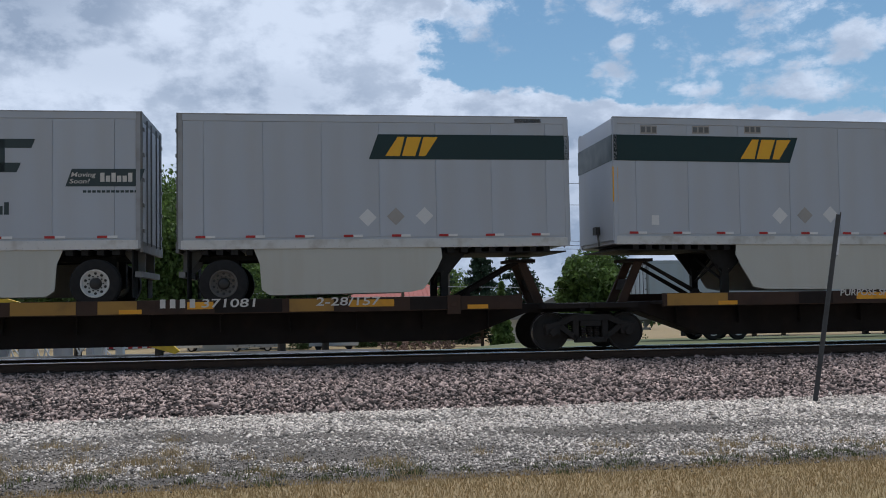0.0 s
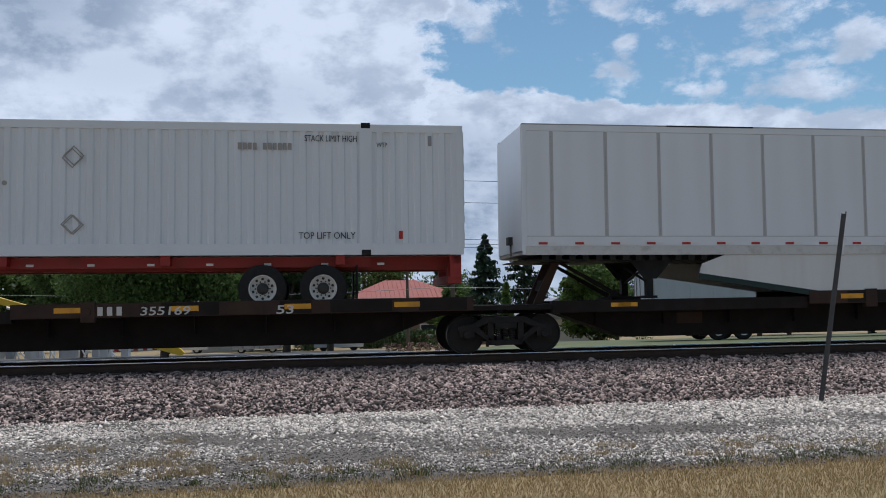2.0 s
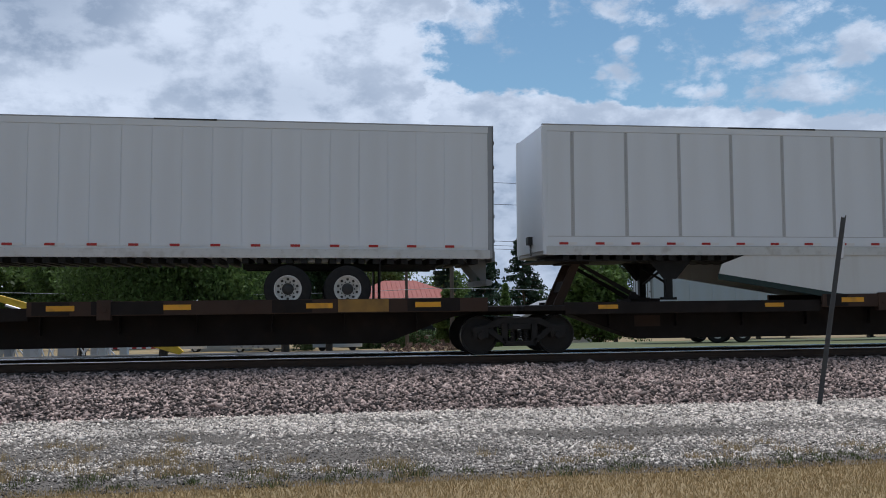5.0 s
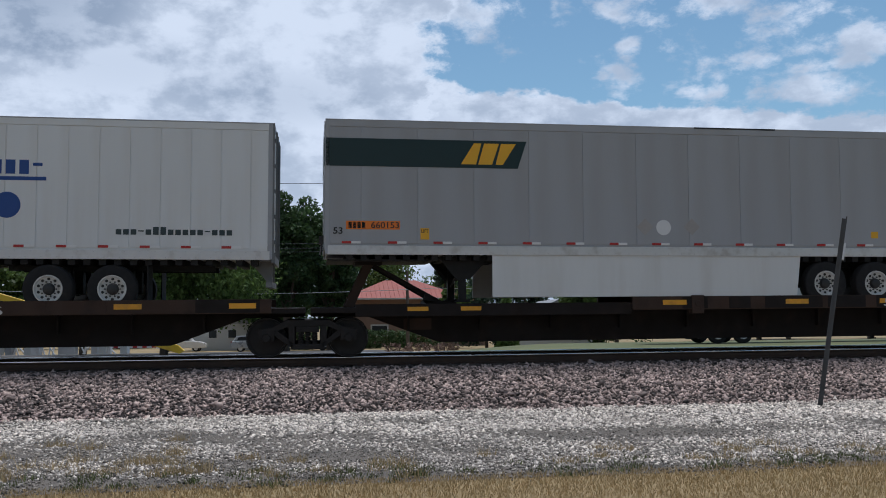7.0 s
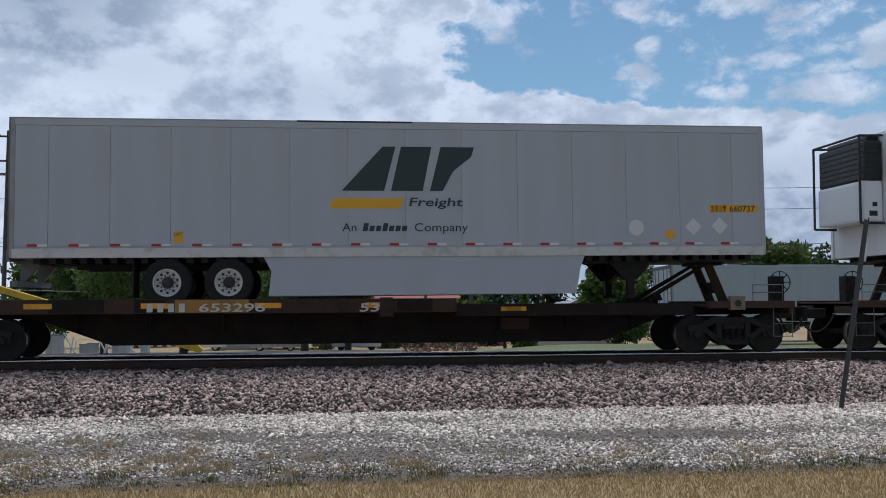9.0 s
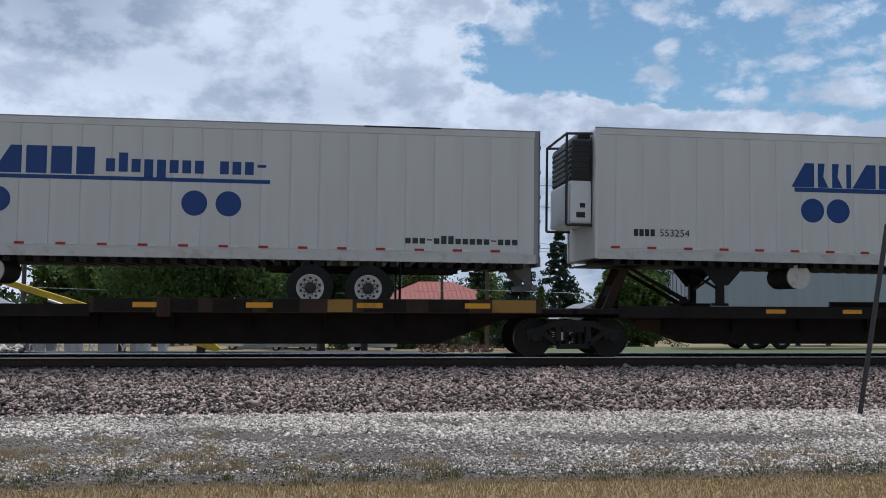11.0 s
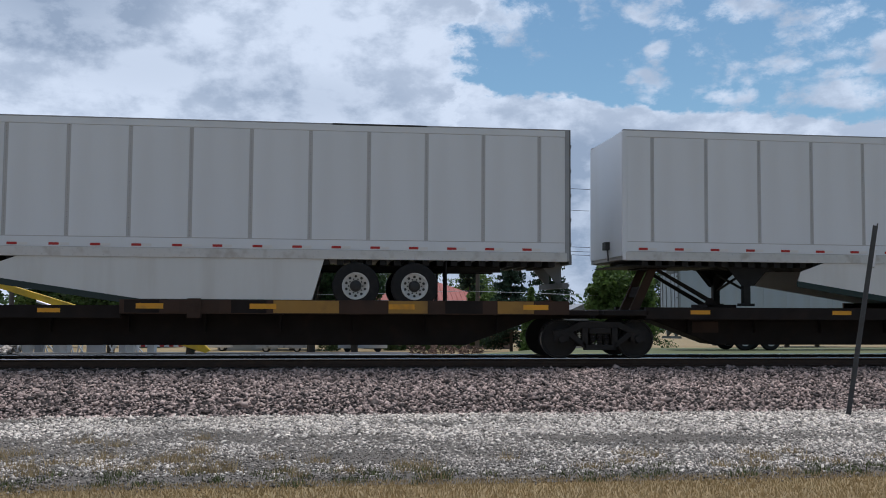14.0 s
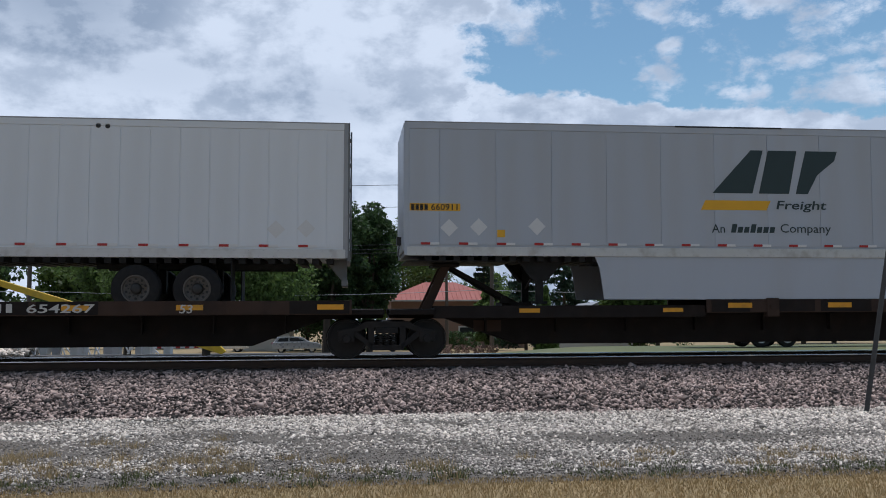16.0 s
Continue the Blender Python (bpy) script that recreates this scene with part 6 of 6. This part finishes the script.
words("53'", 8.06, 8.48, 2.734, 2.979, navy, ob, 0, 0)
bars('xxx-xHHxxxxx-xxx', 13.24, 15.61, 2.769, 2.940, slate, ob, 0, gap=0.25)
bars('HHHH', 0.50, 0.98, 2.710, 2.857, letter_black, ob, 0, gap=0.25)
words('531587', 1.08, 1.78, 2.718, 2.866, letter_black, ob, 0, 0)
block(13.48, 13.63, 2.491, 2.611, logo_orange, ob, 'sticker', 0, deep=0.004)
ob = SHORT["reefer15"]
blue_name(ob, 4.65, 8.09, 3.746, 4.277)
bars("xHxppxxx xxx-", 8.16, 11.59, 3.737, 4.160, navy, ob, 0, gap=0.3)
block(4.66, 11.61, 3.616, 3.711, navy, ob, "underline")
disc(5.09, 3.24, 0.265, navy, ob, 'disc', deep=0.004)
disc(5.73, 3.24, 0.265, navy, ob, 'disc', deep=0.004)
disc(10.53, 3.24, 0.265, navy, ob, 'disc', deep=0.004)
disc(11.15, 3.24, 0.265, navy, ob, 'disc', deep=0.004)
words("53'", 7.93, 8.36, 2.584, 2.832, navy, ob, 0, 0)
bars('xxx-xHHxxxxx-xxx', 13.11, 15.50, 2.656, 2.829, slate, ob, 0, gap=0.25)
bars('HHHH', 0.78, 1.27, 2.684, 2.821, letter_black, ob, 0, gap=0.25)
words('531127', 1.36, 2.05, 2.694, 2.832, letter_black, ob, 0, 0)
ob = SHORT["reefer18"]
bars('xxx-xHHxxxxx-xxx', 13.25, 15.71, 2.544, 2.718, slate, ob, 0, gap=0.25)
blue_name(ob, 3.40, 6.90, 3.85, 4.42)
bars("xHxppxxx xxx-", 7.0, 10.35, 3.92, 4.32, navy, ob, 0, gap=0.3)
block(3.40, 10.40, 3.74, 3.82, navy, ob, "underline")
disc(4.20, 3.3, 0.265, navy, ob, "disc")
disc(4.90, 3.3, 0.265, navy, ob, "disc")
disc(8.85, 3.3, 0.265, navy, ob, "disc")
disc(9.55, 3.3, 0.265, navy, ob, "disc")
ob = SHORT["reefer19"]
blue_name(ob, 4.54, 7.99, 3.854, 4.395)
bars("xHxppxxx xxx-", 8.06, 11.51, 3.832, 4.259, navy, ob, 0, gap=0.3)
block(4.55, 11.52, 3.745, 3.843, navy, ob, "underline")
disc(4.97, 3.33, 0.270, navy, ob, 'disc', deep=0.004)
disc(5.57, 3.33, 0.270, navy, ob, 'disc', deep=0.004)
disc(10.36, 3.36, 0.270, navy, ob, 'disc', deep=0.004)
disc(10.99, 3.37, 0.270, navy, ob, 'disc', deep=0.004)
words("53'", 7.77, 8.22, 2.537, 2.771, navy, ob, 0, 0)
bars('xxx-xHHxxxxx-xxx', 13.15, 15.57, 2.658, 2.843, slate, ob, 0, gap=0.25)
bars('HHHH', 0.85, 1.35, 2.665, 2.819, letter_black, ob, 0, gap=0.25)
words('553254', 1.45, 2.12, 2.670, 2.824, letter_black, ob, 0, 0)
ob = SHORT["reefer17"]
bars('HHHH', 0.59, 1.05, 2.598, 2.748, letter_black, ob, 0, gap=0.25)
words('553915', 1.16, 1.87, 2.607, 2.758, letter_black, ob, 0, 0)
ob = SHORT["band13"]
green_band(ob, 0.01, 4.27, 4.07, 4.67, True, 2.91, 4.06)
block(0.44, 1.59, 2.718, 2.899, logo_orange, ob, 'number_plate', 0, deep=0.004)
bars('HHHH', 0.48, 0.86, 2.740, 2.872, letter_black, ob, 0, gap=0.25)
words('660153', 0.97, 1.57, 2.745, 2.878, letter_black, ob, 0.01, 0)
words('53', 0.17, 0.37, 2.616, 2.760, letter_black, ob, 0.02, 0)
block(2.03, 2.22, 2.509, 2.752, logo_yellow, ob, 'sticker', 0, deep=0.004)
words('LIFT', 2.05, 2.20, 2.654, 2.727, letter_black, ob, 0, 0)
placard(7.05, 2.82, placard_grey, ob, 0.19)
placard(8.14, 2.83, placard_grey, ob, 0.19)
disc(7.48, 2.81, 0.170, placard_white, ob, 'placard', deep=0.004)
block(14.47, 14.97, 3.491, 3.997, tape_white, ob, 'patch', 0, deep=0.004)
block(12.47, 12.64, 2.603, 2.756, logo_yellow, ob, 'sticker', 0, deep=0.004)
ob = SHORT["slate16"]
slate_name(ob, 6.72, 9.48, 3.495, 4.447)
block(6.45, 7.95, 3.116, 3.334, logo_yellow, ob, 'bar', 0.5, deep=0.004)
words('Freight', 8.14, 9.29, 3.106, 3.350, slate, ob, 0.012, 0.2)
words('An', 6.73, 7.03, 2.634, 2.803, slate, ob, 0, 0)
bars('HxxHxxx', 7.14, 8.11, 2.633, 2.802, slate, ob, 0.2, gap=0.25)
words('Company', 8.27, 9.42, 2.570, 2.802, slate, ob, 0, 0)
block(3.26, 3.44, 2.393, 2.628, logo_yellow, ob, 'sticker', 0, deep=0.004)
words('LIFT', 3.27, 3.43, 2.534, 2.605, letter_black, ob, 0, 0)
block(13.84, 14.04, 2.460, 2.636, logo_yellow, ob, 'sticker', 0, deep=0.004)
block(14.86, 16.00, 3.039, 3.204, logo_yellow, ob, 'number_plate', 0, deep=0.004)
bars('HHHH', 14.89, 15.26, 3.051, 3.191, letter_black, ob, 0, gap=0.25)
words('660737', 15.33, 15.92, 3.052, 3.192, letter_black, ob, 0.01, 0)
placard(14.48, 2.72, placard_white, ob, 0.19)
placard(15.09, 2.74, placard_white, ob, 0.19)
disc(13.17, 2.70, 0.170, placard_white, ob, 'placard', deep=0.004)
ob = SHORT["slate27"]
slate_name(ob, 6.81, 9.62, 3.619, 4.583)
block(6.54, 8.04, 3.244, 3.457, logo_yellow, ob, 'bar', 0.5, deep=0.004)
words('Freight', 8.26, 9.41, 3.209, 3.462, slate, ob, 0.012, 0.2)
words('An', 6.78, 7.08, 2.739, 2.927, slate, ob, 0, 0)
bars('HxxHxxx', 7.20, 8.23, 2.745, 2.934, slate, ob, 0.2, gap=0.25)
words('Company', 8.36, 9.53, 2.692, 2.944, slate, ob, 0, 0)
block(0.11, 1.20, 3.163, 3.321, logo_yellow, ob, 'number_plate', 0, deep=0.004)
bars('HHHH', 0.13, 0.51, 3.172, 3.306, letter_black, ob, 0, gap=0.25)
words('660911', 0.57, 1.14, 3.177, 3.311, letter_black, ob, 0.01, 0)
placard(0.96, 2.80, placard_white, ob, 0.19)
placard(1.60, 2.82, placard_white, ob, 0.19)
placard(2.87, 2.84, placard_white, ob, 0.19)
block(2.00, 2.17, 2.603, 2.762, logo_yellow, ob, 'sticker', 0, deep=0.004)
ob = SHORT["clipper20"]
bars("HHHHHHH", 0.71, 3.12, 3.776, 4.201, maroon, ob, gap=0.35)
swoosh(ob, 1.98, 4.03, 3.38, 4.43)
bars('HHHHHHH', 3.83, 4.88, 3.594, 3.773, slate, ob, 0, gap=0.45)
words("It's the Network that Delivers!", 0.71, 4.84, 2.807, 3.019, slate, ob, 0, 0.15)
bars('xxx-xxHxxxHxHxxxx-xxx', 0.68, 3.76, 2.369, 2.522, slate, ob, 0, gap=0.25)
placard(7.11, 2.71, door_grey, ob, 0.19)
placard(8.43, 2.81, door_grey, ob, 0.19)
placard(8.89, 2.76, door_grey, ob, 0.19)
placard(9.41, 2.79, door_grey, ob, 0.19)
placard(7.74, 2.47, placard_grey, ob, 0.19)
placard(8.17, 2.45, placard_grey, ob, 0.19)
placard(8.87, 2.40, placard_grey, ob, 0.19)
placard(9.51, 2.50, placard_grey, ob, 0.19)
words('953034', 14.87, 15.59, 2.424, 2.588, slate, ob, 0, 0)
words('5', 15.74, 15.86, 2.339, 2.541, letter_black, ob, 0.03, 0)
block(13.57, 14.82, 2.269, 2.833, tape_white, ob, 'patch', 0, deep=0.004)
block(10.14, 10.20, 2.25, 4.79, edge_grey, ob, "seam")
for a, b, c0, c1 in ((15.62, 15.65, 2.30, 4.79), (15.65, 16.03, 3.84, 3.87)):
    block(a, b, c0, c1, placard_grey, ob, "patch_seam")
for a, b, c0, c1 in ((15.38, 15.41, 3.29, 3.49), (15.56, 15.59, 3.29, 3.49), (15.41, 15.56, 3.46, 3.49), (15.41, 15.56, 3.29, 3.32)):
    block(a, b, c0, c1, placard_grey, ob, "hatch_edge", y=-1.304)
ob = SHORT["clipper25"]
bars("HHHHHHH", 0.76, 3.15, 3.800, 4.217, maroon, ob, gap=0.35)
swoosh(ob, 2.06, 4.07, 3.42, 4.44)
bars('HHHHHHH', 3.85, 4.94, 3.643, 3.811, slate, ob, 0, gap=0.45)
words("It's the Network that Delivers!", 0.72, 4.85, 2.852, 3.054, slate, ob, 0, 0.15)
bars('xxx-xxHxxxHxHxxxx-xxx', 0.75, 3.81, 2.332, 2.497, slate, ob, 0, gap=0.25)
bars('HHHH', 13.88, 14.39, 2.423, 2.573, slate, ob, 0, gap=0.25)
words('953050', 14.46, 15.21, 2.421, 2.572, slate, ob, 0, 0)
placard(6.41, 2.92, placard_grey, ob, 0.19)
placard(6.86, 2.90, placard_grey, ob, 0.19)
placard(5.90, 2.92, placard_grey, ob, 0.19)
ob = SHORT["moving21"]
words("53'", 0.29, 0.52, 2.797, 3.000, letter_black, ob, 0.02, 0)
words('LIFT HERE', 3.65, 4.12, 2.904, 3.002, letter_black, ob, 0, 0)
disc(3.70, 4.79, 0.045, placard_grey, ob, 'vent', deep=0.004)
disc(6.11, 4.79, 0.045, placard_grey, ob, 'vent', deep=0.004)
disc(8.57, 4.79, 0.045, placard_grey, ob, 'vent', deep=0.004)
placard(7.85, 2.99, placard_white, ob, 0.19)
placard(8.50, 3.00, placard_white, ob, 0.19)
round_emblem(ob, 13.48, 3.79)
words('LIFT HERE', 14.11, 14.59, 2.886, 2.993, letter_black, ob, 0, 0)
bars("HHHHH", 6.41, 7.38, 1.678, 1.912, letter_black, ob, 0.15, y=-1.281)
disc(7.67, 1.81, 0.19, logo_red, ob, "disc", y=-1.281)
words("Household Moving", 7.99, 9.52, 1.802, 2.014, slate, ob, 0, 0, y=-1.281)
bars("HHHHHHHHHHHH HHH", 8.00, 9.51, 1.640, 1.777, logo_red, ob, y=-1.281)
block(0.22, 5.2, 4.66, 4.70, edge_grey, ob, "seam")
block(0.12, 16.0, 2.50, 2.53, edge_grey, ob, "seam")
ob = SHORT["logistics22"]
block(0.18, 2.57, 3.214, 3.422, logo_red, ob, 'stripe', 0, deep=0.004)
block(0.19, 2.58, 3.104, 3.165, letter_black, ob, 'stripe', 0, deep=0.004)
words('TRANSPORTATION SERVICES', 2.08, 5.51, 2.644, 2.867, letter_black, ob, 0.015, 0.2)
shape_on([(4.93, 3.17), (15.97, 3.22), (15.97, 3.43), (4.93, 3.39)], logo_red, ob, "stripe")
block(8.30, 15.98, 3.482, 3.532, letter_black, ob, "stripe")
block(4.93, 7.84, 3.146, 3.196, letter_black, ob, "stripe")
bars('HHHHHHHHHHHHH-HHH - HHH-HHH-HHHH', 9.92, 14.59, 3.177, 3.415, tape_white, ob, 0, y=-1.308, gap=0.25)
ring_emblem(ob, 3.66, 3.86)
block(3.33, 4.83, 3.172, 3.384, logo_red, ob, 'name_plate', 0.6, deep=0.004)
bars('HHHHHHHHH', 3.62, 4.67, 3.211, 3.361, tape_white, ob, 0.2, y=-1.308, gap=0.25)
placard(2.45, 4.73, tape_white, ob, 0.01)
block(2.24, 2.66, 4.542, 4.902, tape_white, ob, 'patch', 0, deep=0.004)
ob = SHORT["sign26"]
shape_on([(0.76, 3.82), (3.01, 3.82), (3.14, 4.53), (0.63, 4.53)], letter_black, ob, "sign_edge")
shape_on([(0.81, 3.87), (2.96, 3.87), (3.08, 4.48), (0.69, 4.48)], logo_orange, ob, "sign_field", deep=0.008)
bars("HHHHHH", 1.00, 2.85, 3.976, 4.402, letter_black, ob, y=-1.307, gap=0.35)
disc(3.58, 4.93, 0.050, letter_black, ob, 'vent', deep=0.004)
disc(3.74, 4.93, 0.050, letter_black, ob, 'vent', deep=0.004)
disc(7.23, 4.94, 0.050, letter_black, ob, 'vent', deep=0.004)
disc(7.42, 4.93, 0.050, letter_black, ob, 'vent', deep=0.004)
disc(10.97, 4.96, 0.050, letter_black, ob, 'vent', deep=0.004)
disc(11.16, 4.95, 0.050, letter_black, ob, 'vent', deep=0.004)
placard(14.64, 2.83, placard_white, ob, 0.19)
placard(15.27, 2.85, placard_white, ob, 0.19)
words('53', -0.07, 0.08, 2.669, 2.848, letter_black, ob, 0, 0)
ob = box6
block(2.80, 6.60, 3.650, 4.646, letter_black, ob, 'sign_edge', 0, deep=0.004)
block(2.86, 6.53, 3.712, 4.583, logo_yellow, ob, 'sign_field', 0, deep=0.008)
bars("HHHHHHH", 3.72, 5.66, 3.952, 4.330, letter_black, ob, y=-1.308, gap=0.3)
block(3.07, 5.59, 4.364, 4.414, letter_black, ob, "sign_line", y=-1.308)
block(3.27, 6.06, 3.851, 3.901, letter_black, ob, "sign_line", y=-1.308)
block(3.14, 5.79, 4.479, 4.517, letter_black, ob, "sign_line", y=-1.308)
block(3.46, 6.32, 3.764, 3.802, letter_black, ob, "sign_line", y=-1.308)
disc(3.20, 4.30, 0.10, letter_black, ob, "sign_scroll", y=-1.308)
disc(6.16, 4.01, 0.10, letter_black, ob, "sign_scroll", y=-1.308)
words('Intermodal', 3.32, 6.05, 3.160, 3.524, logo_green, ob, 0.03, 0)
words('TOP LIFT ONLY', 2.25, 3.46, 2.586, 2.746, letter_black, ob, 0, 0)
words('STACK LIMIT HIGH', 2.28, 3.45, 4.697, 4.822, letter_black, ob, 0, 0)
words('WTP', 1.60, 1.82, 4.546, 4.657, letter_black, ob, 0, 0)
words('TOP LIFT ONLY', 12.63, 13.82, 2.611, 2.754, letter_black, ob, 0, 0)
words('STACK LIMIT HIGH', 12.76, 13.86, 4.684, 4.817, letter_black, ob, 0, 0)
words('WTP', 14.28, 14.51, 4.575, 4.673, letter_black, ob, 0, 0)
bars('HHHH HHHHHH', 11.36, 12.50, 4.498, 4.642, placard_grey, ob, 0, gap=0.25)
diamond_frame(ob, 8.09, 4.33)
diamond_frame(ob, 8.09, 2.91)
diamond_frame(ob, 8.06, 4.28)
diamond_frame(ob, 8.05, 2.92)
disc(6.75, 3.76, 0.050, placard_grey, ob, 'disc', deep=0.004)
block(0.58, 0.67, 4.618, 4.827, edge_grey, ob, 'slot', 0, deep=0.004)
block(15.39, 15.47, 4.612, 4.834, edge_grey, ob, 'slot', 0, deep=0.004)
block(14.75, 14.83, 2.607, 2.777, tape_red, ob, 'sticker', 0, deep=0.004)


# a trailer of the same kind, parked beyond the line
parked = trailer(0, 5.12, 5.12, "R", "parked white box trailer beyond the railway line", panel="smooth", skirt=None, skin=grey_white, rim="white", axles=(3.4, 4.75))
TRAIN.pop()
parked.location = (16.9, 24.8, -0.42 - DECK)


# ---------- what moves ----------
def motions():
    for ob, u, nose in TRAIN:
        walk(ob, [(t, pose(u - run(t), 0, 0, CANT, nose, 0)) for t in sorted([k / 2 for k in range(33)] + [HALT, HALT + 0.1])])


motions()
